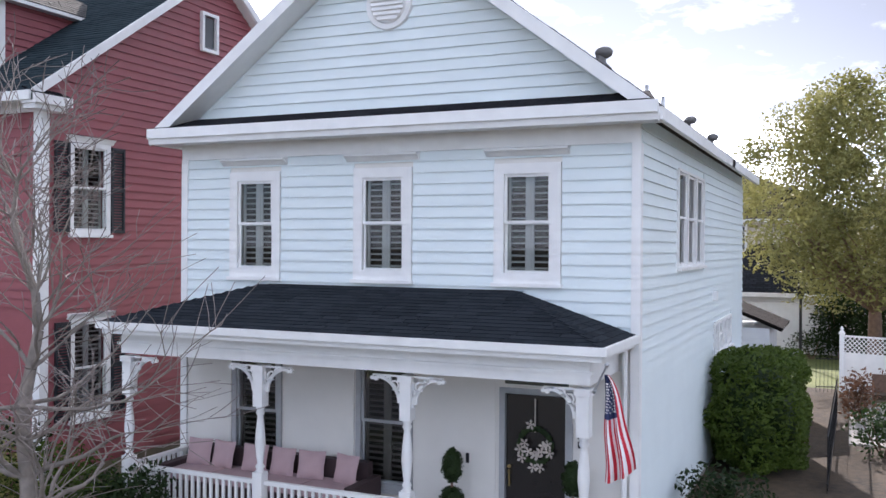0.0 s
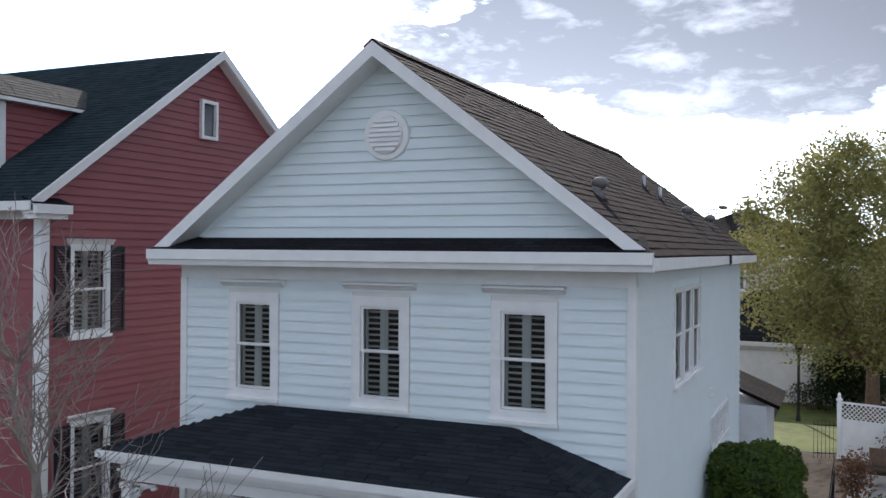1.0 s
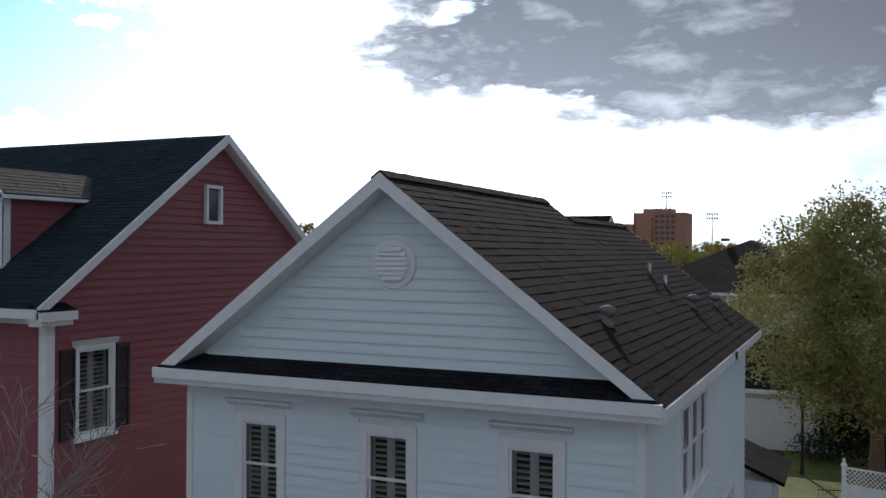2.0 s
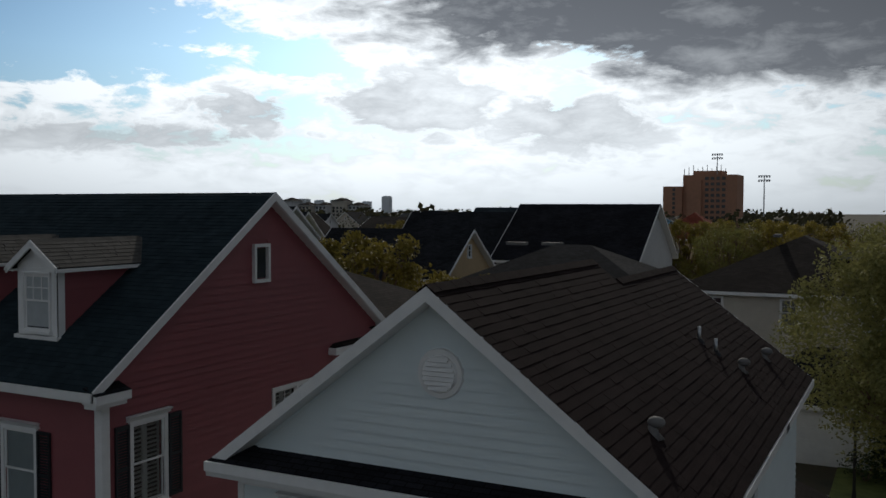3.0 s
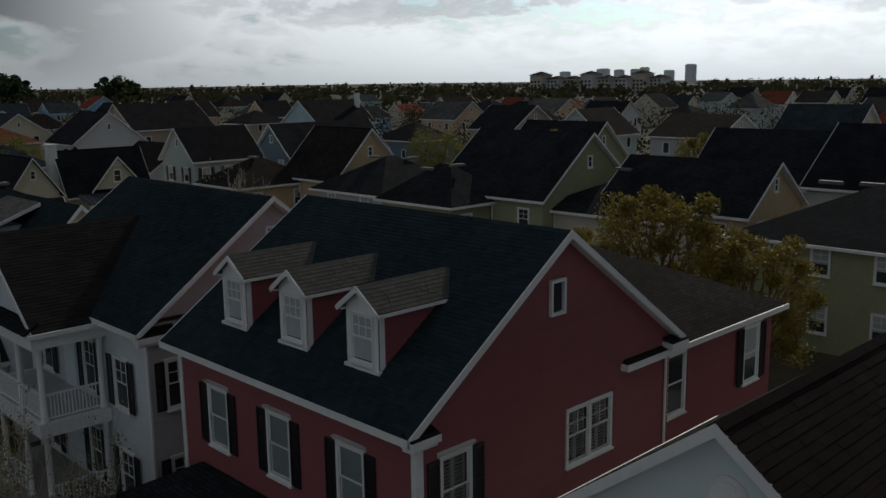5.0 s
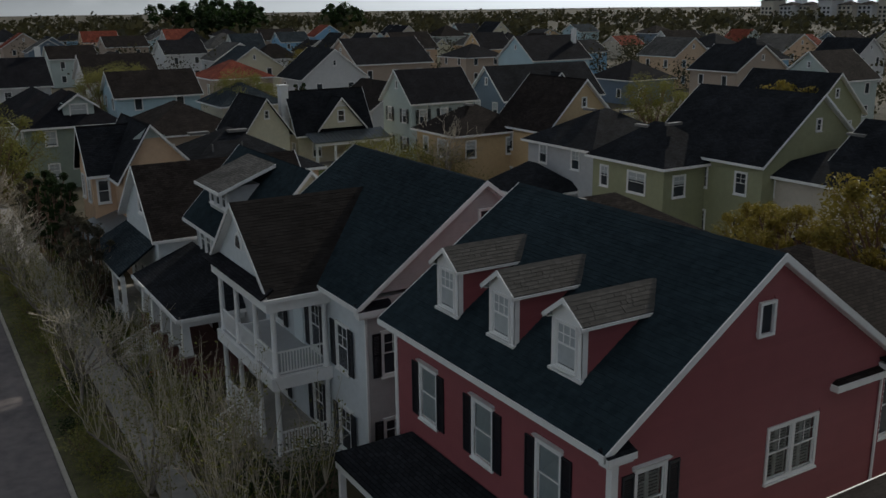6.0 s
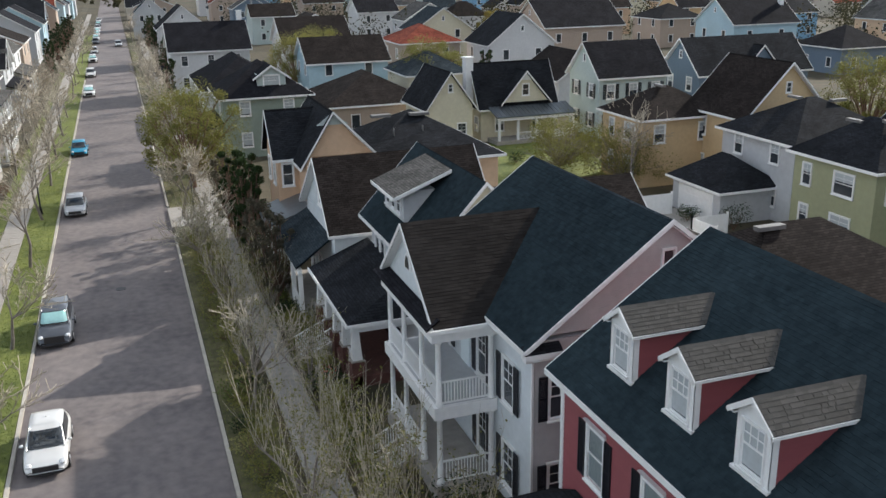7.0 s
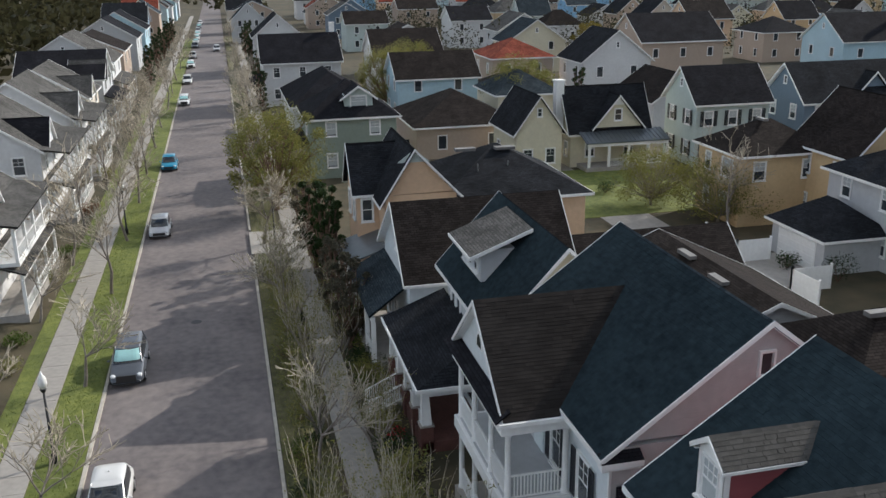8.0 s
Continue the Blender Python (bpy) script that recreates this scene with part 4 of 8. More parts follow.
# roof vents and pipes
for x, y, r in ((-4.97, 15.4, 0.085), (-4.8, 22.9, 0.07), (-4.66, 25.6, 0.07)):
    z = RZ - (x - RX) * pitch_w
    v = part("roof_vent", Geo().lathe([(r + 0.1, z - 0.06), (r, z + 0.04), (r, z + 0.16)], x, y, 12), ROOFVENT, white_house, "galvanised gooseneck roof vent", smooth=True)
    part("hood", Geo().blob((x + 0.05, y, z + 0.2), (0.15, 0.11, 0.1), 12, 8), ROOFVENT, v, smooth=True)
for x, y in ((-5.7, 22.5), (-5.34, 22.6)):
    z = RZ - (x - RX) * pitch_w
    pipe = part("vent_pipe", Geo().tube((x, y, z - 0.05), (x, y, z + 0.34), 0.045, 0.042, 10), METAL, white_house, "grey plumbing vent pipe", smooth=True)
    part("flashing", Geo().lathe([(0.15, z - 0.1), (0.12, z + 0.0), (0.06, z + 0.07)], x, y, 10), BLACKM, pipe)

# porch
PY = 12.5
PF = 1.0
part("porch_floor", Geo().box(-12.3, PY - 0.2, YARD - 0.1, -4.1, 13.94, PF), CONCRETE, white_house)
EZ = 4.02
pa, pb, pc, pd = (-12.3, PY - 0.4, EZ), (-4.06, PY - 0.4, EZ), (-5.9, 13.96, 4.62), (-10.35, 13.96, 4.62)
g = Geo()
g.slab([pa, pb, pc, pd], 0.08)
g.slab([pb, (-4.06, 13.96, EZ), pc], 0.08)
g.slab([(-12.3, 13.96, EZ), pa, pd], 0.08)
porch_roof = part("porch_roof", g, ROOF_DARK, white_house, "dark charcoal shingled porch roof")
tab_parts(porch_roof, (pa, pb, pc, pd), TAB_DARK, course=0.125, tab=0.34, seed=9)
tab_parts(porch_roof, (pb, (-4.06, 13.96, EZ), (-5.85, 13.96, 4.6), pc), TAB_DARK, course=0.125, tab=0.3, seed=10)
tab_parts(porch_roof, ((-12.3, 13.96, EZ), pa, pd, (-10.4, 13.96, 4.6)), TAB_DARK, course=0.125, tab=0.3, seed=11)
g = Geo().box(-12.36, PY - 0.46, EZ - 0.1, -4.0, PY - 0.4, EZ + 0.01)
g.box(-4.06, PY - 0.4, EZ - 0.1, -4.0, 13.94, EZ + 0.01)
g.box(-12.36, PY - 0.4, EZ - 0.1, -12.3, 13.94, EZ + 0.01)
part("porch_gutter", g, TRIM, white_house)
g = Geo().box(-12.15, PY - 0.1, 3.5, -4.3, PY + 0.08, 3.86)
g.box(-4.48, PY + 0.08, 3.5, -4.3, 13.95, 3.86)
g.box(-12.15, PY + 0.08, 3.5, -11.97, 13.95, 3.86)
g.box(-12.2, PY - 0.14, 3.64, -4.25, PY - 0.1, 3.68)
part("porch_beam", g, TRIM, white_house)
part("porch_fascia", Geo().box(-12.28, PY - 0.39, 3.84, -4.08, PY - 0.36, EZ - 0.1), TRIM, white_house)
part("porch_ceiling", Geo().box(-12.29, PY - 0.38, 3.86, -4.07, 13.94, 3.9), TRIM, white_house)
POSTS = [-12.05, -9.46, -6.96, -4.4]
prof = [(0.085, 0.82), (0.05, 0.86), (0.075, 0.9), (0.045, 0.95), (0.06, 1.05), (0.082, 1.25), (0.075, 1.4), (0.05, 1.62), (0.045, 1.68), (0.07, 1.72), (0.05, 1.77), (0.085, 1.82)]
for i, x in enumerate(POSTS):
    post = part("porch_post", Geo().box(x - 0.085, PY - 0.095, PF, x + 0.085, PY + 0.075, PF + 0.82), TRIM, white_house)
    part("upper_block", Geo().box(x - 0.085, PY - 0.095, PF + 1.82, x + 0.085, PY + 0.075, 3.36), TRIM, post)
    part("turning", Geo().lathe([(r, PF + z) for r, z in prof], x, PY - 0.01, 14), TRIM, post, smooth=True)
    part("capital", Geo().box(x - 0.11, PY - 0.12, 3.36, x + 0.11, PY + 0.1, 3.45), TRIM, post)
    for s in (-1, 1):
        if (i == 0 and s < 0) or (i == 3 and s > 0):
            continue
        b = Geo()
        n = 9
        for k in range(n):
            t0, t1 = math.pi / 2 * k / n, math.pi / 2 * (k + 1) / n
            for r0, r1 in ((0.34, 0.39),):
                pts = [(x + s * (0.09 + 0.4 - r * math.cos(t)), 3.05 + r * math.sin(t) - 0.0) for t, r in ((t0, r0), (t1, r0), (t1, r1), (t0, r1))]
                b.prism(pts, "y", PY - 0.03, PY + 0.01)
        for cx, cz, r in ((0.2, 3.3, 0.075), (0.12, 3.2, 0.05), (0.3, 3.38, 0.045)):
            for k in range(10):
                t0, t1 = 2 * math.pi * k / 12, 2 * math.pi * (k + 1) / 12
                b.prism([(x + s * (cx + q * math.cos(t)), cz + q * math.sin(t)) for t, q in ((t0, r), (t1, r), (t1, r - 0.022), (t0, r - 0.022))], "y", PY - 0.03, PY + 0.01)
        b.box(x + s * 0.085, PY - 0.03, 3.0, x + s * 0.11, PY + 0.01, 3.44)
        b.box(x + s * 0.085, PY - 0.03, 3.42, x + s * 0.55, PY + 0.01, 3.446)
        b.tube((x + s * 0.5, PY - 0.03, 3.38), (x + s * 0.5, PY + 0.01, 3.38), 0.035, 0.035, 8)
        b.tube((x + s * 0.56, PY - 0.03, 3.39), (x + s * 0.56, PY + 0.01, 3.39), 0.03, 0.03, 8)
        part("bracket", b, TRIM, post, "scrolled fretwork bracket")
for a, b in zip(POSTS[:2], POSTS[1:3]):
    railing(white_house, (a + 0.09, PY, PF), (b - 0.09, PY, PF), 0.66)
railing(white_house, (POSTS[0], PY + 0.09, PF), (POSTS[0], 13.93, PF), 0.66)
for k in range(3):
    part("step", Geo().box(-6.3, PY - 0.35 - 0.3 * k, YARD - 0.3, -4.5, PY - 0.05, PF - 0.12 * (k + 1) + 0.001 * k), CONCRETE, white_house)
door = part("front_door", Geo().box(-6.03, 14.02, PF, -5.1, 14.08, 3.04), DOORM, white_house, "dark painted front door hung with a wreath")
g = Geo().box(-6.13, 13.96, PF, -6.04, 14.1, 3.06).box(-5.09, 13.96, PF, -4.98, 14.1, 3.06).box(-6.13, 13.96, 3.06, -4.98, 14.1, 3.14)
part("door_frame", g, SASH, door)
part("transom", Geo().box(-6.05, 13.985, 3.2, -5.05, 13.998, 3.38), PANE, door)
part("door_handle", Geo().blob((-5.97, 13.98, 1.95), (0.03, 0.04, 0.03)).tube((-5.97, 13.99, 1.65), (-5.97, 13.97, 1.9), 0.015, 0.015), BRASS, door)
for k in range(4):
    part("number_bar", Geo().box(-4.9, 13.965, 2.72 - 0.13 * k, -4.83, 13.99, 2.81 - 0.13 * k), BLACKM, white_house, "dark plain bar in place of a digit")
part("doorbell", Geo().box(-6.68, 13.97, 1.93, -6.63, 13.99, 2.08), BLACKM, white_house)
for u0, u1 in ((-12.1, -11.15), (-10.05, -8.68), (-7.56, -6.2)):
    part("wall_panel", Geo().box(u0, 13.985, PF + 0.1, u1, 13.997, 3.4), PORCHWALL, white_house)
part("downpipe", Geo().tube((-4.2, 13.9, 0.7), (-4.2, 13.9, 3.9), 0.04, 0.04, 8), TRIM, white_house)
part("side_hood", Geo().box(-4.02, 21.3, 4.15, -3.9, 21.45, 4.35), TRIM, white_house)
part("foundation", Geo().box(-4.02, 14.05, YARD - 0.1, -3.985, WY1, YARD + 0.1), CONCRETE, white_house)

# wreath, topiaries, sofa, flag
rnd = random.Random(5)
wr = thing("wreath", (-5.56, 14.0, 2.3), "wreath of pale flowers hung on the dark door", "wreath")
g = Geo()
for k in range(24):
    t = 2 * math.pi * k / 24
    g.blob((-5.56 + 0.25 * math.cos(t), 13.98, 2.3 + 0.25 * math.sin(t)), (0.05, 0.03, 0.05), 6, 4, 0.5, k)
part("foliage", g, LEAF_DARK, wr)
for k in range(13):
    t, r = rnd.uniform(0, 6.28), rnd.uniform(0.1, 0.34)
    c = (-5.56 + r * math.cos(t), 13.95, 2.3 + r * math.sin(t))
    g = Geo().blob(c, (0.02, 0.02, 0.02), 6, 4)
    for q in range(5):
        a = q * 1.256 + k
        g.face([c, (c[0] + 0.06 * math.cos(a - 0.4), 13.93, c[2] + 0.06 * math.sin(a - 0.4)), (c[0] + 0.085 * math.cos(a), 13.92, c[2] + 0.085 * math.sin(a)), (c[0] + 0.06 * math.cos(a + 0.4), 13.93, c[2] + 0.06 * math.sin(a + 0.4))])
    part("flower", g, FLOWER, wr)
part("ribbon", Geo().box(-5.57, 13.97, 2.5, -5.55, 13.985, 3.0), FLOWER, wr)


def leaf_cloud(g, centre, size, count, leaf, rnd, shell=0.55, shape=None):
    """Small leaf quads through an ellipsoid, thicker towards its skin."""
    for _ in range(count):
        d = Vector((rnd.gauss(0, 1), rnd.gauss(0, 1), rnd.gauss(0, 1))).normalized()
        r = shell + (1 - shell) * rnd.random() ** 0.6
        p = Vector((centre[0] + d.x * size[0] * r, centre[1] + d.y * size[1] * r, centre[2] + d.z * size[2] * r))
        a = Vector((rnd.gauss(0, 1), rnd.gauss(0, 1), rnd.gauss(0, 0.7))).normalized()
        b = a.orthogonal().normalized()
        b = (b * math.cos(rnd.random() * 6.28) + a.cross(b) * math.sin(rnd.random() * 6.28)).normalized()
        s = leaf * rnd.uniform(0.7, 1.3)
        g.face([p - a * s, p + b * s * 0.45, p + a * s, p - b * s * 0.45])


for x in (-6.75, -4.86):
    tp = thing("topiary", (x, 13.6, PF), "clipped two-ball topiary in a pot by the door", "topiary", "topiaries by the door")
    part("pot", Geo().lathe([(0.12, PF), (0.16, PF + 0.26), (0.17, PF + 0.3)], x, 13.6, 14), BLACKM, tp)
    part("stem", Geo().tube((x, 13.6, PF + 0.3), (x, 13.6, PF + 1.15), 0.02, 0.02), BARKD, tp)
    for z, r, h in ((PF + 0.45, 0.19, 0.2), (PF + 0.96, 0.165, 0.27)):
        g = Geo().blob((x, 13.6, z), (r * 0.85, r * 0.85, h * 0.9), 12, 8, 0.1, z)
        leaf_cloud(g, (x, 13.6, z), (r, r, h), 260, 0.035, rnd, 0.85)
        part("ball", g, LEAF_DARK, tp)
sofa = thing("porch_sofa", (-10.0, 13.4, PF), "dark wicker porch sofa with pale pink cushions", "sofa")
g = Geo().box(-11.7, 12.95, PF + 0.08, -8.25, 13.85, PF + 0.38).box(-11.7, 13.68, PF + 0.38, -8.25, 13.85, PF + 0.82).box(-11.85, 12.95, PF + 0.08, -11.7, 13.85, PF + 0.6).box(-8.25, 12.95, PF + 0.08, -8.1, 13.85, PF + 0.6)
part("frame", g, SOFA, sofa)
for x in (-11.75, -8.2):
    for y in (13.05, 13.75):
        part("leg", Geo().tube((x, y, PF), (x, y, PF + 0.1), 0.03, 0.03), SOFA, sofa)
for k in range(4):
    x = -11.68 + 0.855 * k
    part("seat_cushion", Geo().box(x, 12.97, PF + 0.38, x + 0.83, 13.66, PF + 0.52), CUSHION, sofa)


def pillow(x, y, z, s, tilt, turn, mat):
    g = Geo()
    n = 8
    v = []
    for side in (1, -1):
        for i in range(n + 1):
            for j in range(n + 1):
                a, b = i / n * 2 - 1, j / n * 2 - 1
                puff = 0.24 * s * ((1 - a ** 4) * (1 - b ** 4)) ** 0.6
                pinch = 1 - 0.07 * (1 - abs(a * b)) * max(abs(a), abs(b)) ** 4
                v.append((a * s / 2 * pinch, side * puff / 2, b * s / 2 * pinch))
    f = []
    for k in range(2):
        o = k * (n + 1) ** 2
        for i in range(n):
            for j in range(n):
                q = (o + i * (n + 1) + j, o + (i + 1) * (n + 1) + j, o + (i + 1) * (n + 1) + j + 1, o + i * (n + 1) + j + 1)
                f.append(q if k else tuple(reversed(q)))
    g.solid(v, f)
    ob = single("throw_pillow", g, mat, (0, 0, 0), "dusty pink square throw pillow leaning on the sofa", "pillow", "pillows on the porch sofa", smooth=True)
    ob.matrix_world = pose(x, y, z, tilt, 0, turn)
    return ob


for x, t in ((-11.45, 5), (-10.95, -6), (-10.3, 4), (-9.75, -3), (-9.2, 8), (-8.55, -12)):
    pillow(x, 13.52, PF + 0.72, 0.48, -14, t, CUSHION)

flag = thing("flag", (-4.1, 12.2, 2.9), "red and white striped flag with starred blue corner", "flag")
FP0, FP1 = Vector((-4.25, PY - 0.1, 3.42)), Vector((-3.93, 11.78, 3.86))
part("pole", Geo().tube(FP0, FP1, 0.014, 0.012, 8), METAL, flag)
part("finial", Geo().blob(FP1, (0.03, 0.03, 0.03)), METAL, flag)
part("pole_socket", Geo().tube(FP0, FP0 + (FP1 - FP0) * 0.1, 0.025, 0.025, 8), METAL, flag)


def flag_at(u, v):
    """u across the hanging cloth, v down it: it narrows to the pole's tip and falls in folds."""
    width = 0.05 + 0.33 * v ** 0.7
    fold = (0.02 + 0.06 * v) * math.sin(u * 13.0 + v * 2.5)
    return Vector((-3.965 + u * width + 0.012 * math.sin(v * 9), 11.8 + fold, 3.74 - 1.3 * v + 0.2 * u * v - 0.05 * math.sin(u * 3.1) * v))


def cloth(u0, u1, v0, v1, n, m):
    g = Geo()
    pts = [[flag_at(u0 + (u1 - u0) * i / n, v0 + (v1 - v0) * j / m) for j in range(m + 1)] for i in range(n + 1)]
    back = Vector((0.004, 0.005, 0))
    for i in range(n):
        for j in range(m):
            q = [pts[i][j], pts[i + 1][j], pts[i + 1][j + 1], pts[i][j + 1]]
            g.face(q)
            g.face([p + back for p in reversed(q)])
    return g


for k in range(13):
    u0, u1 = k / 13, (k + 1) / 13
    part("stripe", cloth(u0, u1, 0.42 if k < 10 else 0.0, 1.0, 2, 16), FLAGR if k % 2 == 0 else FLAGW, flag, smooth=True)
part("canton", cloth(0, 10 / 13, 0, 0.42, 12, 8), FLAGB, flag, smooth=True)
g = Geo()
for i in range(9):
    for j in range(6 if i % 2 == 0 else 5):
        c = flag_at((i + 0.7) / 9.6 * 10 / 13, 0.05 + (j + (0.6 if i % 2 == 0 else 1.1)) / 6.6 * 0.36) - Vector((0.0, 0.008, 0))
        pts = [c + Vector((0.016 * math.cos(a) * (1 if q % 2 == 0 else 0.42), 0, 0.016 * math.sin(a) * (1 if q % 2 == 0 else 0.42))) for q in range(10) for a in (math.pi / 2 + q * math.pi / 5,)]
        g.face(pts)
part("stars", g, FLAGW, flag)

# ---------------------------------------------------------------- red house
red_house = thing("red_house", (-21, 19, YARD), "red clapboard house with white trim, black shutters and three dormers", "house")
RX0, RX1, RY0, RY1 = -26.7, -15.74, 14.0, 24.5
REZ, RRZ, RRY = 8.55, 12.2, 19.27
side_w = [(15.22, 6.42, 0.9, 1.72), (15.25, 2.7, 0.9, 1.9)]
back_w = [(20.5, 6.4, 1.95, 1.5)]
r_holes = [(y - w / 2, y + w / 2, z - h / 2, z + h / 2) for y, z, w, h in side_w + back_w]
front_w = [(-24.5, 6.2, 0.95, 1.75), (-21.35, 6.2, 0.95, 1.75), (-18.2, 6.2, 0.95, 1.75)]
rf_holes = [(x - w / 2, x + w / 2, z - h / 2, z + h / 2) for x, z, w, h in front_w]
g = Geo()
wall_open(g, "y", RX1 - 0.15, 0.15, RY0, RY1, YARD - 0.1, 8.2, r_holes)
part("side_wall", g, REDFLAT, red_house)
g = Geo()
wall_open(g, "x", RY0, 0.15, RX0 + 0.15, RX1 - 0.15, YARD - 0.1, 8.2, rf_holes)
part("front_wall", g, REDFLAT, red_house)
part("side_wall", Geo().box(RX0, RY0, YARD - 0.1, RX0 + 0.15, RY1, 8.2), REDFLAT, red_house)
part("back_wall", Geo().box(RX0 + 0.15, RY1 - 0.15, YARD - 0.1, RX1 - 0.15, RY1, 8.2), REDFLAT, red_house)
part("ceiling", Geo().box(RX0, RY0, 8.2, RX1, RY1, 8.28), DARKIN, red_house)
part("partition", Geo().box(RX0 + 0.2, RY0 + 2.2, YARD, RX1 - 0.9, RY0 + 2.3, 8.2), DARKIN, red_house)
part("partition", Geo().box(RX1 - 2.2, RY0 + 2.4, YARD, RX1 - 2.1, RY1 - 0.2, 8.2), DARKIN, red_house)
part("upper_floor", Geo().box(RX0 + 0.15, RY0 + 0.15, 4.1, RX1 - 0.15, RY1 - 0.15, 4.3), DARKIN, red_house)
gable_roof(red_house, RX0, RX1, RY0, RY1, REZ, RRZ, "x", ROOF_BLUE, REDFLAT, over=0.5, rake=0.27, ridge=RRY, rh=0.2)
rs = (RRZ - REZ) / (RRY - RY0)
tab_roof(red_house, ((RX0 - 0.27, RY0 - 0.5, REZ - 0.5 * rs + 0.004), (RX1 + 0.27, RY0 - 0.5, REZ - 0.5 * rs + 0.004), (RX1 + 0.27, RRY, RRZ + 0.004), (RX0 - 0.27, RRY, RRZ + 0.004)), TAB_BLUE, course=0.14, tab=0.3, seed=21)
bs = (RRZ - REZ) / (RY1 - RRY)
boards(red_house, "y", RX1, 1, RY0 + 0.1, RY1, YARD + 0.1, 8.2, [(a - 0.13, b + 0.13, c - 0.12, d + 0.2) for a, b, c, d in r_holes], RED)
boards(red_house, "y", RX1, 1, RY0, RY1, 8.2, 11.9, [(18.67, 19.29, 9.98, 10.94)], RED, span=lambda z: (max(RY0, RRY - (12.0 - z) / rs), min(RY1, RRY + (12.0 - z) / bs)))
boards(red_house, "x", RY0, -1, RX0 + 0.1, RX1 - 0.1, 4.0, 8.0, [(a - 0.13, b + 0.13, c - 0.12, d + 0.15) for a, b, c, d in rf_holes], RED)
part("corner_board", Geo().box(RX1 - 0.16, 13.94, YARD, RX1 + 0.04, 13.99, 8.1).box(RX1 + 0.003, 13.99, YARD, RX1 + 0.04, 14.15, 8.1), TRIM, red_house)
part("corner_board", Geo().box(RX0 - 0.04, 13.94, YARD, RX0 + 0.16, 13.99, 7.95), TRIM, red_house)
part("frieze", Geo().box(RX0, 13.93, 7.86, RX1 - 0.17, 13.98, 8.16), TRIM, red_house)
# eave returns
for ya, yb in ((13.5, 14.4), (24.1, 25.0)):
    ret = part("eave_return", Geo().box(RX1, ya, 7.96, RX1 + 0.4, yb, 8.14).box(RX1, ya + 0.05, 7.86, RX1 + 0.32, yb - 0.05, 7.96), TRIM, red_house)
    part("return_roof", Geo().slab([(RX1 + 0.4, ya, 8.15), (RX1 + 0.4, yb, 8.15), (RX1 + 0.03, yb, 8.29), (RX1 + 0.03, ya, 8.29)], 0.03), ROOF_BLACK, ret)
for y, z, w, h in side_w:
    window(red_house, (RX1, y, z), "+x", w, h, casing=0.1, head=True, shutters=True, open_wall=True, louvre=True)
for s in (-1, 1):
    window(red_house, (RX1, 20.5 + s * 0.51, 6.4), "+x", 0.9, 1.5, casing=0.09, open_wall=True, bars=2, louvre=True)
window(red_house, (RX1 + 0.02, 18.98, 10.46), "+x", 0.46, 0.8, casing=0.08, plain=True)
# blinds drawn past their real drop; the lower half imitates pale reflections in the panes
for x, z, w, h in front_w:
    window(red_house, (x, RY0, z), "-y", w, h, casing=0.1, head=True, shutters=True, open_wall=True, blind=0.97)
# rear wing
WR1 = -15.9
part("wing_wall", Geo().box(-25.5, 24.5, YARD - 0.1, WR1, 31.6, 7.9), REDFLAT, red_house)
boards(red_house, "y", WR1, 1, 24.6, 31.6, YARD + 0.1, 7.8, [(24.4, 25.9, 5.4, 7.75), (29.1, 30.9, 5.3, 7.7)], RED)
hip_roof(red_house, -25.5, WR1, 22.4, 31.6, 7.95, 10.15, ROOF_BROWN, 0.4)
window(red_house, (WR1 + 0.02, 25.1, 6.55), "+x", 0.95, 1.9, casing=0.1)
window(red_house, (WR1 + 0.02, 30.0, 6.45), "+x", 0.95, 1.9, casing=0.1, head=True, shutters=True, blind=0.6)
part("downpipe", Geo().tube((RX1 + 0.08, 24.25, 1.0), (RX1 + 0.08, 24.25, 7.7), 0.045, 0.045, 8), TRIM, red_house)
part("porch_roof", Geo().slab([(-27.2, 11.6, 3.6), (-18.5, 11.6, 3.6), (-20, 13.95, 4.5), (-25.6, 13.95, 4.5)], 0.12).slab([(-18.5, 11.6, 3.6), (-18.5, 13.95, 3.6), (-20, 13.95, 4.5)], 0.12).slab([(-27.2, 13.95, 3.6), (-27.2, 11.6, 3.6), (-25.6, 13.95, 4.5)], 0.12), ROOF_DARK, red_house)
part("porch_beam", Geo().box(-27.1, 11.75, 3.1, -18.6, 11.95, 3.46), TRIM, red_house)
for x in (-26.8, -24.1, -21.4, -18.8):
    part("porch_post", Geo().box(x - 0.1, 11.75, YARD, x + 0.1, 11.95, 3.1), TRIM, red_house)
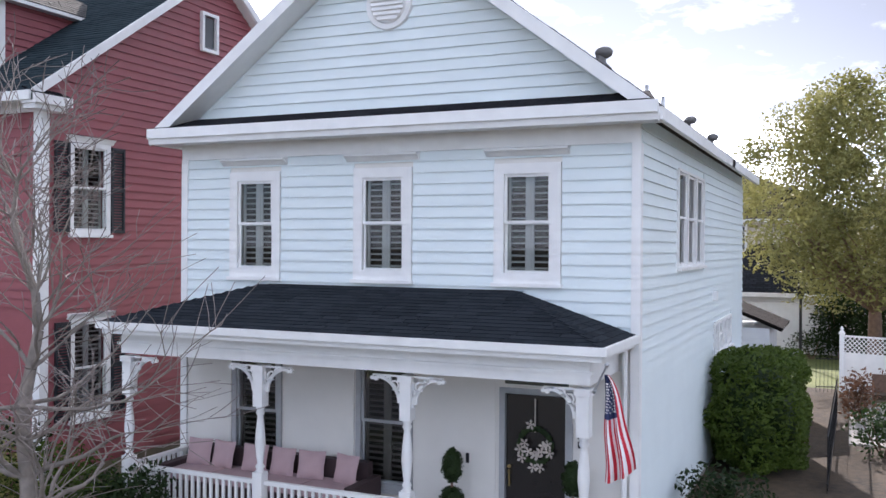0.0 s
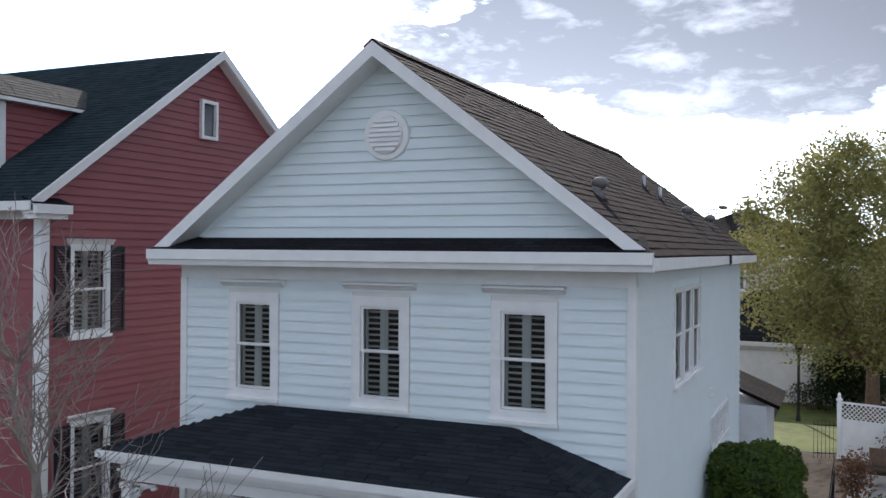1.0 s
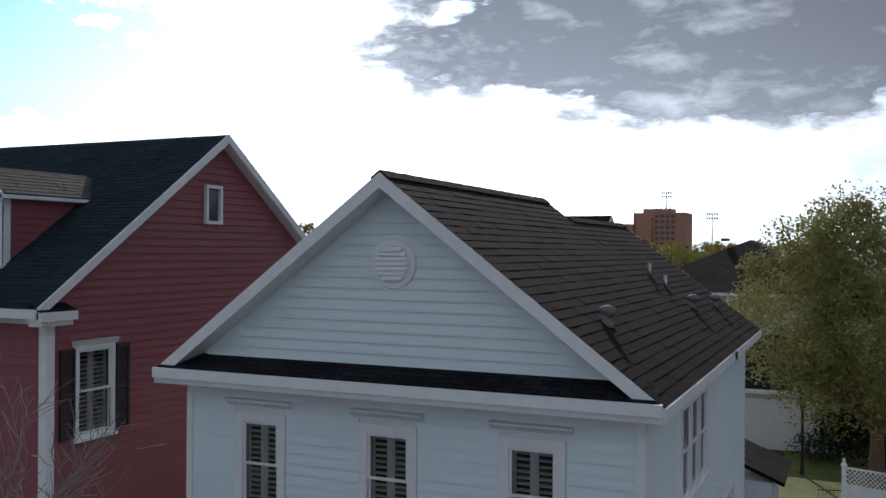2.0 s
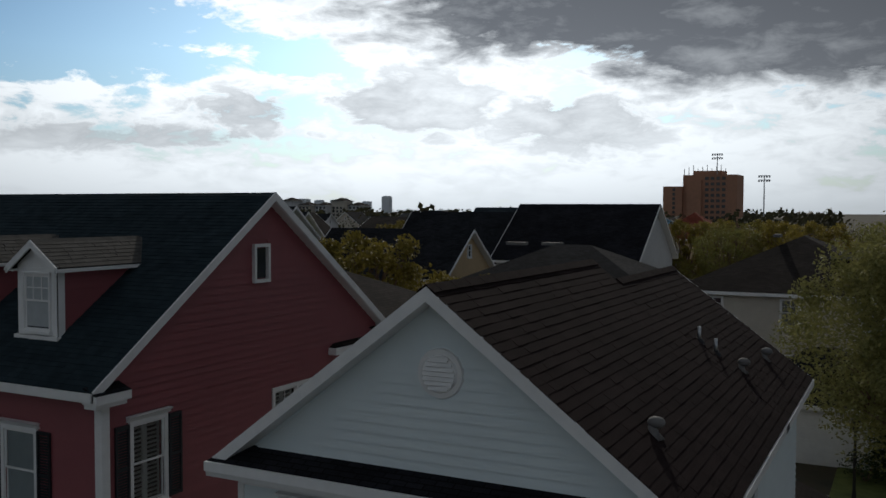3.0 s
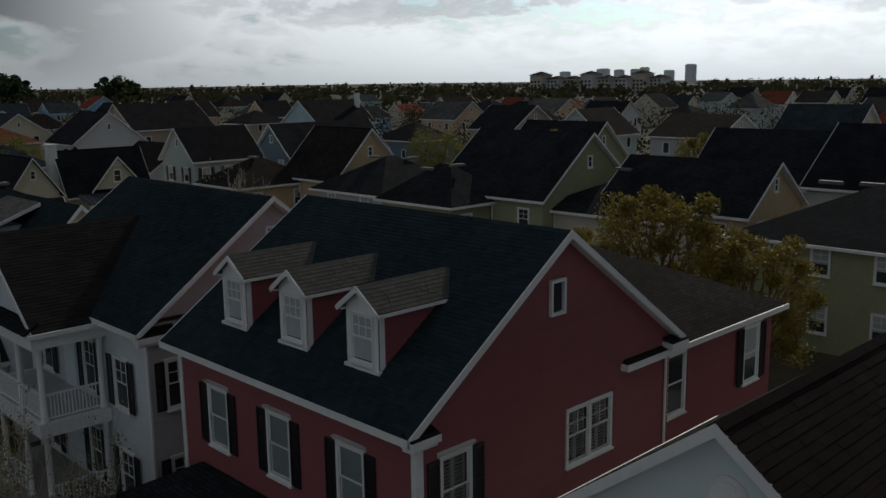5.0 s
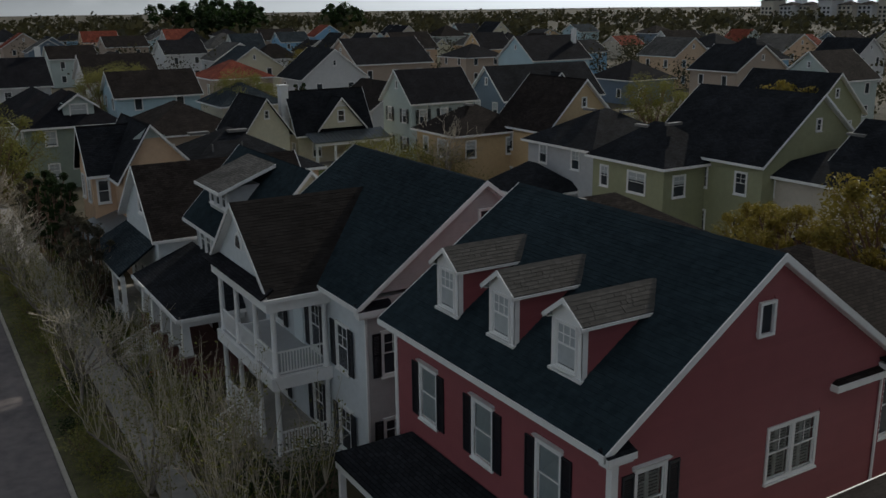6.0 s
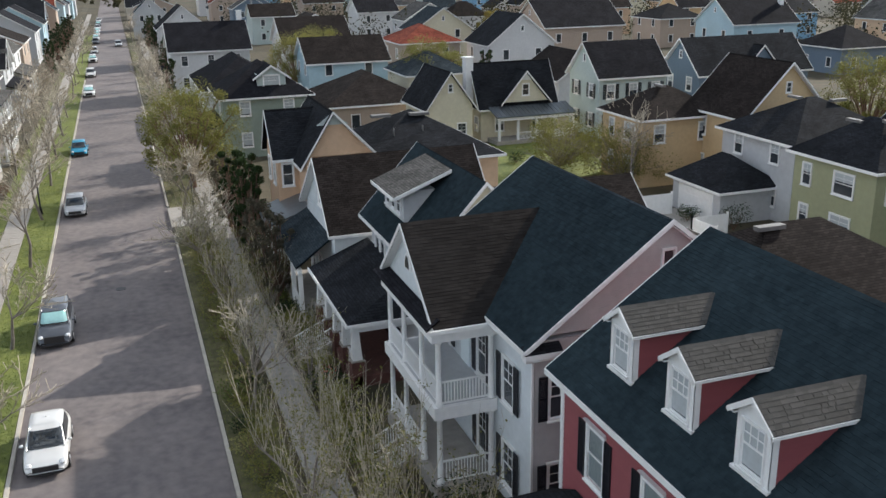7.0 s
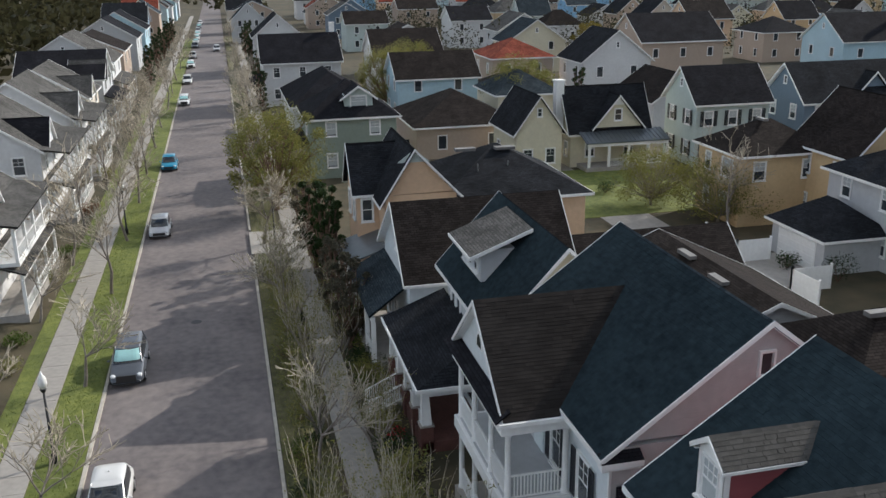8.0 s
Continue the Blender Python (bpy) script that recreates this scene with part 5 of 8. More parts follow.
# dormers
for cx in (-18.34, -21.31, -24.28):
    fy, hw = 14.66, 0.6
    dm = part("dormer", Geo().prism([(cx - hw, 8.6), (cx + hw, 8.6), (cx + hw, 10.57), (cx, 10.97), (cx - hw, 10.57)], "y", fy, 17.6), REDFLAT, red_house)
    for k in range(13):
        z = 8.75 + 0.16 * k
        ye = RY0 + (z + 0.08 - REZ) / rs
        if z < 10.4:
            part("board", Geo().solid([(cx + hw, fy + 0.1, z), (cx + hw + 0.03, fy + 0.1, z), (cx + hw + 0.03, ye + 0.2, z), (cx + hw, ye + 0.2, z), (cx + hw, fy + 0.1, z + 0.17), (cx + hw + 0.006, fy + 0.1, z + 0.17), (cx + hw + 0.006, ye + 0.2, z + 0.17), (cx + hw, ye + 0.2, z + 0.17)],
                 [(3, 2, 1, 0), (4, 5, 6, 7), (0, 1, 5, 4), (1, 2, 6, 5), (2, 3, 7, 6), (3, 0, 4, 7)]), RED, dm)
    g = Geo().ring(cx - hw - 0.04, 8.98, cx + hw + 0.04, 10.5, 0.2, fy - 0.05, fy)
    part("dormer_trim", g, TRIM, dm)
    part("dormer_gable", Geo().prism([(cx - hw - 0.04, 10.501), (cx + hw + 0.04, 10.501), (cx + hw + 0.04, 10.56), (cx, 11.03), (cx - hw - 0.04, 10.56)], "y", fy - 0.05, fy), TRIM, dm)
    part("corner_trim", Geo().box(cx + hw + 0.002, fy - 0.05, 8.92, cx + hw + 0.05, fy + 0.12, 10.52), TRIM, dm)
    part("sill", Geo().box(cx - hw - 0.09, fy - 0.13, 8.92, cx + hw + 0.09, fy, 9.02), TRIM, dm)
    window(dm, (cx, fy - 0.012, 9.76), "-y", 0.8, 1.22, casing=0.04, bars=3, blind=0.95)
    for s in (-1, 1):
        ex = cx + s * 0.8
        corners = ((ex, fy - 0.2, 10.52), (ex, 17.9, 10.52), (cx, 18.1, 11.10), (cx, fy - 0.2, 11.10))
        if s < 0:
            corners = (corners[1], corners[0], corners[3], corners[2])
        rf = part("dormer_roof", Geo().slab(corners, 0.07), ROOF_GREY, dm)
        tab_roof(rf, corners, TAB_GREY, course=0.135, tab=0.2, seed=int(cx * 10) + s) if s < 0 else tab_parts(rf, corners, TAB_GREY, course=0.135, tab=0.2, seed=int(cx * 10) + s)
        r = Geo().solid([(ex, fy - 0.24, 10.37), (cx, fy - 0.24, 10.95), (cx, fy - 0.24, 11.11), (ex, fy - 0.24, 10.53), (ex, fy - 0.2, 10.37), (cx, fy - 0.2, 10.95), (cx, fy - 0.2, 11.11), (ex, fy - 0.2, 10.53)],
                        [(0, 1, 2, 3), (7, 6, 5, 4), (0, 4, 5, 1), (1, 5, 6, 2), (2, 6, 7, 3), (3, 7, 4, 0)])
        part("dormer_rake", r, TRIM, dm)
        part("dormer_eave", Geo().box(ex - 0.04, fy - 0.24, 10.42, ex + 0.04, 17.35, 10.5), TRIM, dm)
        part("dormer_soffit", Geo().box(min(ex, cx + s * hw), fy - 0.2, 10.42, max(ex, cx + s * hw), 17.2, 10.45), TRIM, dm)
    cap = cached("dormer_cap", lambda: Geo().prism([(-0.12, -0.08), (0.0, -0.01), (0.12, -0.08), (0.0, 0.03)], "y", 0.0, 0.22).mesh("ridge_cap", TAB_GREY))
    for k in range(17):
        piece("ridge_cap", cap, dm, (cx, fy - 0.2 + 0.18 * k, 11.1 + 0.003 * (k % 2)))

# ---------------------------------------------------------------- pink and white double-porch house
pink_house = thing("pink_house", (-35, 19, YARD), "pale house with a pink side wall, slate roof and two-storey porch", "house")
PX0, PX1, PY0, PY1 = -39.6, -28.9, 14.0, 23.7
part("wall", Geo().box(PX0, PY0, YARD - 0.1, PX1 - 0.06, PY1, 8.2), PALE, pink_house)
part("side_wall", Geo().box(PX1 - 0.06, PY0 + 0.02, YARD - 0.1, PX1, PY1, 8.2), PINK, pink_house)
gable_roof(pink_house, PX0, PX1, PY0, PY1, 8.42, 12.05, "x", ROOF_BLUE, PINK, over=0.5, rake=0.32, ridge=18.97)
ps = (12.05 - 8.42) / 4.97
tab_roof(pink_house, ((-39.9, 13.5, 8.42 - 0.5 * ps), (-28.6, 13.5, 8.42 - 0.5 * ps), (-28.6, 18.97, 12.055), (-39.9, 18.97, 12.055)), TAB_BLUE, course=0.17, tab=0.36, seed=31)
for ya, yb in ((13.5, 14.9), (22.9, 24.2)):
    ret = part("eave_return", Geo().box(PX1, ya, 7.72, PX1 + 0.4, yb, 7.92).box(PX1, ya + 0.05, 7.6, PX1 + 0.3, yb - 0.05, 7.72), TRIM, pink_house)
    part("return_roof", Geo().slab([(PX1 + 0.4, ya, 7.93), (PX1 + 0.4, yb, 7.93), (PX1 + 0.03, yb, 8.15), (PX1 + 0.03, ya, 8.15)], 0.03), ROOF_BLACK, ret)
part("corner_board", Geo().box(PX1 - 0.14, 13.95, YARD, PX1 + 0.03, 14.0, 8.0), TRIM, pink_house)
part("downpipe", Geo().tube((PX1 + 0.06, 13.9, 0.8), (PX1 + 0.06, 13.9, 7.8), 0.045, 0.045, 8), TRIM, pink_house)
window(pink_house, (PX1, 19.05, 10.5), "+x", 0.42, 0.75, casing=0.08, plain=True)
window(pink_house, (PX1, 15.0, 6.05), "+x", 0.8, 1.6, shutters=True, bars=2)
window(pink_house, (PX1, 15.0, 2.6), "+x", 0.8, 1.6, shutters=True, bars=2)
for z in (5.75, 2.3):
    window(pink_house, (-31.0, PY0, z), "-y", 0.95, 1.75, shutters=True, bars=2)
# front wing with porches
FX0, FX1, FY0 = -38.8, -32.2, 11.7
gable_roof(pink_house, FX0, FX1, FY0, 18.5, 8.1, 10.85, "y", ROOF_BLACK, PALE, over=0.3, rake=0.3, ends=(True, False), ridge=-35.7)
sl = (10.85 - 8.1) / 3.5
tab_roof(pink_house, ((-31.9, 11.4, 8.1 - 0.3 * sl + 0.03), (-31.9, 16.0, 8.1 - 0.3 * sl + 0.03), (-35.7, 18.2, 10.88), (-35.7, 11.4, 10.88)), TAB_UMBER, course=0.15, tab=0.34, seed=33)
part("pent_roof", Geo().slab([(FX0 - 0.35, 11.1, 7.9), (FX1 + 0.35, 11.1, 7.9), (FX1 + 0.2, 11.68, 8.2), (FX0 - 0.2, 11.68, 8.2)], 0.06), ROOF_BLACK, pink_house)
part("porch_beam", Geo().box(FX0 - 0.1, FY0 - 0.3, 7.25, FX1 + 0.1, FY0 + 0.02, 7.85).box(FX1 - 0.2, FY0 + 0.02, 7.25, FX1 + 0.1, 13.99, 7.85).box(FX0 - 0.1, FY0 + 0.02, 7.25, FX0 + 0.2, 13.99, 7.85), TRIM, pink_house)
part("gutter", Geo().box(FX1 + 0.1, FY0 - 0.5, 7.72, FX1 + 0.42, 13.6, 7.86), TRIM, pink_house)
part("balcony_ceiling", Geo().box(FX0, FY0, 7.5, FX1, 13.98, 7.55), TRIM, pink_house)
part("balcony_floor", Geo().box(FX0 - 0.1, FY0 - 0.25, 4.1, FX1 + 0.1, 13.98, 4.6), TRIM, pink_house)
part("balcony_deck", Geo().box(FX0 + 0.1, FY0 - 0.1, 4.6, FX1 - 0.1, 13.98, 4.62), GREYW, pink_house)
part("porch_floor", Geo().box(FX0 - 0.1, FY0 - 0.25, YARD - 0.1, FX1 + 0.1, 13.98, 1.25), CONCRETE, pink_house)
cols = [(FX0 + 0.15, FY0), (-36.6, FY0), (-34.3, FY0), (FX1 - 0.1, FY0), (FX1 - 0.1, 13.8)]
for x, y in cols:
    for z0, z1 in ((1.25, 4.1), (4.6, 7.25)):
        c = part("column", Geo().lathe([(0.15, z0), (0.15, z0 + 0.1), (0.12, z0 + 0.14), (0.1, z1 - 0.16), (0.14, z1 - 0.1), (0.14, z1)], x, y, 14), TRIM, pink_house, smooth=True)
for z in (1.25, 4.6):
    for (xa, ya), (xb, yb) in zip(cols[:3], cols[1:4]):
        if z > 4 or xa < -36:
            railing(pink_house, (xa + 0.12, ya, z), (xb - 0.12, yb, z), 0.95)
    railing(pink_house, (FX1 - 0.1, FY0 + 0.12, z), (FX1 - 0.1, 13.68, z), 0.95)
for x in (-37.6, -33.6):
    for z in (5.85, 2.5):
        window(pink_house, (x, PY0, z), "-y", 0.9, 1.9, shutters=True, bars=2)
pd = part("balcony_door", Geo().box(-36.0, 13.95, 4.62, -35.0, 13.99, 6.8), WHITE, pink_house)
arch = part("gable_window", Geo().prism([(-35.7 + 0.38 * math.cos(t), 8.95 + 0.7 * math.sin(t)) for t in [math.pi * k / 12 for k in range(13)]], "y", 11.63, 11.7), TRIM, pink_house)
part("pane", Geo().prism([(-35.7 + 0.26 * math.cos(t), 9.0 + 0.52 * math.sin(t)) for t in [math.pi * k / 12 for k in range(13)]], "y", 11.615, 11.63), PANE, arch)
for k in range(5):
    part("step", Geo().box(-36.2, FY0 - 0.55 - 0.3 * k, YARD - 0.4, -34.7, FY0 - 0.25, 1.13 - 0.12 * k), CONCRETE, pink_house)
for x in (-36.25, -34.65):
    railing(pink_house, (x, FY0 - 1.75, 0.6), (x, FY0 - 0.3, 1.25), 0.85)
part("rear_wing", Geo().box(-39, 23.7, YARD - 0.1, -30.2, 35, 6.5), PALE, pink_house)
hip_roof(pink_house, -39, -30.2, 23.4, 35, 6.6, 9.3, ROOF_BROWN)

# ---------------------------------------------------------------- grey craftsman with shed dormer
craft = thing("craftsman_house", (-46, 17, YARD), "grey-white craftsman house with slate roof, shed dormer and brick-based porch", "house")
part("wall", Geo().box(-50.2, 14.0, YARD - 0.1, -41.0, 20.2, 7.6), GREYW, craft)
gable_roof(craft, -50.2, -41.0, 14.0, 20.2, 7.75, 10.9, "x", ROOF_BLUE, CREAM, over=0.55, rake=0.55, ridge=16.95)
cs = (10.9 - 7.75) / 2.95
tab_roof(craft, ((-50.75, 13.45, 7.75 - 0.55 * cs), (-40.45, 13.45, 7.75 - 0.55 * cs), (-40.45, 16.95, 10.905), (-50.75, 16.95, 10.905)), TAB_BLUE, course=0.18, tab=0.36, seed=41)
dm = part("dormer", Geo().box(-47.9, 14.2, 8.2, -44.6, 16.3, 9.75), GREYW, craft)
part("dormer_roof", Geo().slab([(-48.3, 13.6, 9.6), (-44.2, 13.6, 9.6), (-44.2, 16.6, 10.75), (-48.3, 16.6, 10.75)], 0.1), ROOF_GREY, dm)
part("dormer_eave", Geo().box(-48.3, 13.55, 9.42, -44.2, 13.6, 9.58).solid([(-44.2, 13.6, 9.42), (-44.2, 16.6, 10.57), (-44.2, 16.6, 10.74), (-44.2, 13.6, 9.59), (-44.15, 13.6, 9.42), (-44.15, 16.6, 10.57), (-44.15, 16.6, 10.74), (-44.15, 13.6, 9.59)], [(0, 1, 2, 3), (7, 6, 5, 4), (0, 4, 5, 1), (1, 5, 6, 2), (2, 6, 7, 3), (3, 7, 4, 0)]), TRIM, dm)
for k in range(3):
    window(dm, (-47.2 + 0.95 * k, 14.2, 9.0), "-y", 0.65, 0.85, casing=0.07, bars=2)
for x in (-48.9, -47.9, -44.0, -42.4):
    window(craft, (x, 14.0, 6.2), "-y", 0.75, 1.5, bars=2)
window(craft, (-45.6, 14.0, 2.4), "-y", 1.5, 1.6, bars=2)
part("front_door", Geo().box(-48.4, 13.94, 1.2, -47.4, 13.99, 3.3), DOORM, craft)
part("porch_roof", Geo().slab([(-51.6, 10.6, 4.1), (-42.4, 10.6, 4.1), (-44.0, 13.98, 5.6), (-51.2, 13.98, 5.6)], 0.12).slab([(-42.4, 10.6, 4.1), (-42.4, 13.98, 4.1), (-44.0, 13.98, 5.6)], 0.12), ROOF_DARK, craft)
part("porch_gutter", Geo().box(-51.6, 10.52, 3.92, -42.35, 10.6, 4.1).box(-42.4, 10.6, 3.92, -42.34, 13.98, 4.1), TRIM, craft)
part("porch_beam", Geo().box(-51.3, 10.9, 3.55, -42.7, 11.15, 3.92).box(-42.95, 11.15, 3.55, -42.7, 13.98, 3.92), TRIM, craft)
part("porch_floor", Geo().box(-51.3, 10.9, YARD - 0.1, -42.7, 13.98, 1.2), BRICK, craft)
for x in (-51.0, -48.9, -47.0, -45.0, -43.0):
    p = part("porch_pier", Geo().box(x - 0.3, 10.8, YARD - 0.3, x + 0.3, 11.4, 2.0), BRICK, craft)
    part("pier_cap", Geo().box(x - 0.34, 10.76, 2.0, x + 0.34, 11.44, 2.07), CONCRETE, p)
    part("tapered_post", Geo().solid([(x - 0.24, 10.86, 2.07), (x + 0.24, 10.86, 2.07), (x + 0.24, 11.34, 2.07), (x - 0.24, 11.34, 2.07), (x - 0.16, 10.92, 3.55), (x + 0.16, 10.92, 3.55), (x + 0.16, 11.24, 3.55), (x - 0.16, 11.24, 3.55)], [(3, 2, 1, 0), (4, 5, 6, 7), (0, 1, 5, 4), (1, 2, 6, 5), (2, 3, 7, 6), (3, 0, 4, 7)]), TRIM, p)
for xa, xb in ((-51.0, -48.9), (-47.0, -45.0), (-45.0, -43.0)):
    railing(craft, (xa + 0.3, 11.1, 1.2), (xb - 0.3, 11.1, 1.2), 0.8)
for k in range(6):
    part("step", Geo().box(-48.6, 10.5 - 0.3 * k, YARD - 0.5, -47.3, 10.9, 1.08 - 0.14 * k), CONCRETE, craft)
for x in (-48.65, -47.25):
    railing(craft, (x, 9.0, 0.4), (x, 10.75, 1.2), 0.85)
part("rear_wing", Geo().box(-51.3, 20.2, YARD - 0.1, -39.9, 32.6, 4.9), GREYW, craft)
gable_roof(craft, -51.3, -39.9, 20.2, 32.6, 5.0, 7.75, "x", ROOF_BROWN, GREYW, ridge=26.8)

# ---------------------------------------------------------------- brown-roofed house
brown = thing("brown_roof_house", (-57, 16, YARD), "pale blue-white house with a long brown shingle roof", "house")
part("wall", Geo().box(-59.5, 12.2, YARD - 0.1, -51.8, 21.5, 6.2), PALE, brown)
gable_roof(brown, -59.5, -51.8, 12.2, 21.5, 6.3, 9.6, "y", ROOF_BROWN, PALE, over=0.45, rake=0.4, ridge=-55.0)
part("rear_wing", Geo().box(-58.5, 21.5, YARD - 0.1, -52.5, 33, 4.0), PALE, brown)
gable_roof(brown, -58.5, -52.5, 21.5, 33, 4.1, 6.6, "y", ROOF_BROWN, PALE, ends=(False, True))
part("porch_roof", Geo().slab([(-60.2, 9.9, 4.0), (-52.0, 9.9, 4.0), (-52.6, 12.2, 5.4), (-59.8, 12.2, 5.4)], 0.12), ROOF_BLUE, brown)
part("porch_beam", Geo().box(-60, 10.1, 3.5, -52.2, 10.3, 3.85), TRIM, brown)
part("porch_floor", Geo().box(-60, 10.1, YARD - 0.1, -52.2, 12.2, 1.1), CONCRETE, brown)
for x in (-59.8, -57.2, -54.8, -52.4):
    part("porch_post", Geo().box(x - 0.12, 10.1, 1.1, x + 0.12, 10.34, 3.5), TRIM, brown)
for xa, xb in ((-59.8, -57.2), (-54.8, -52.4)):
    railing(brown, (xa + 0.12, 10.2, 1.1), (xb - 0.12, 10.2, 1.1), 0.8)
for x in (-58, -56.0, -54.0):
    window(brown, (x, 12.2, 2.5), "-y", 0.9, 1.7, bars=2)
window(brown, (-55.0, 12.2, 7.4), "-y", 0.9, 1.2, bars=2)

# ---------------------------------------------------------------- peach house
peach = thing("peach_house", (-66, 16, YARD), "peach house with charcoal roofs and white trim at the alley", "house")
part("wall", Geo().box(-70.5, 12.9, YARD - 0.1, -62.9, 17.7, 7.9), PEACH, peach)
gable_roof(peach, -70.5, -62.9, 12.9, 17.7, 8.0, 11.0, "x", ROOF_DARK, PEACH, over=0.45, rake=0.45, ridge=14.85)
gable_roof(peach, -69.9, -65.7, 11.4, 15.2, 7.9, 10.6, "y", ROOF_DARK, PEACH, over=0.35, rake=0.35, ends=(True, False))
part("front_bay", Geo().box(-69.9, 11.4, YARD - 0.1, -65.7, 12.9, 7.9), PEACH, peach)
part("gable_board", Geo().prism([(13.75, 10.05), (15.95, 10.05), (14.85, 10.85)], "x", -62.9, -62.86), GREYG, peach)
for x in (-68.8, -66.8):
    window(peach, (x, 11.4, 6.3), "-y", 0.8, 1.5, bars=2)
window(peach, (-67.8, 11.4, 2.6), "-y", 1.4, 1.7, bars=2)
window(peach, (-65.7, 12.1, 6.3), "+x", 0.7, 1.5)
part("porch_roof", Geo().slab([(-66.5, 9.8, 3.9), (-61.5, 9.8, 3.9), (-61.5, 12.85, 4.9), (-66.5, 12.85, 4.9)], 0.1), METALROOF, peach)
for x in (-66.2, -63.9, -61.7):
    part("porch_post", Geo().box(x - 0.1, 10.0, YARD, x + 0.1, 10.2, 3.8), TRIM, peach)
part("rear_wall", Geo().box(-76, 17.7, YARD - 0.1, -65.6, 28, 6.4), PEACH, peach)
hip_roof(peach, -76, -65.6, 17.4, 28, 6.5, 9.4, ROOF_DARK)
window(peach, (-65.6, 18.6, 5.6), "+x", 1.2, 1.1)
for x, y in ((-70.2, 20.2), (-70.0, 23.2)):
    part("ridge_vent", Geo().box(x - 0.3, y - 0.75, 9.05, x + 0.35, y + 0.75, 9.25), ROOFVENT, peach)
for x, y in ((-68, 20.6), (-68.4, 23.0)):
    part("vent_pipe", Geo().tube((x, y, 7.6), (x, y, 8.5), 0.05, 0.05), METAL, peach)


# ---------------------------------------------------------------- other houses
def vents(house, pts):
    for x, y, z, axis in pts:
        part("ridge_vent", Geo().box(x - (0.7 if axis == "x" else 0.2), y - (0.2 if axis == "x" else 0.7), z - 0.1, x + (0.7 if axis == "x" else 0.2), y + (0.2 if axis == "x" else 0.7), z + 0.09), ROOFVENT, house)


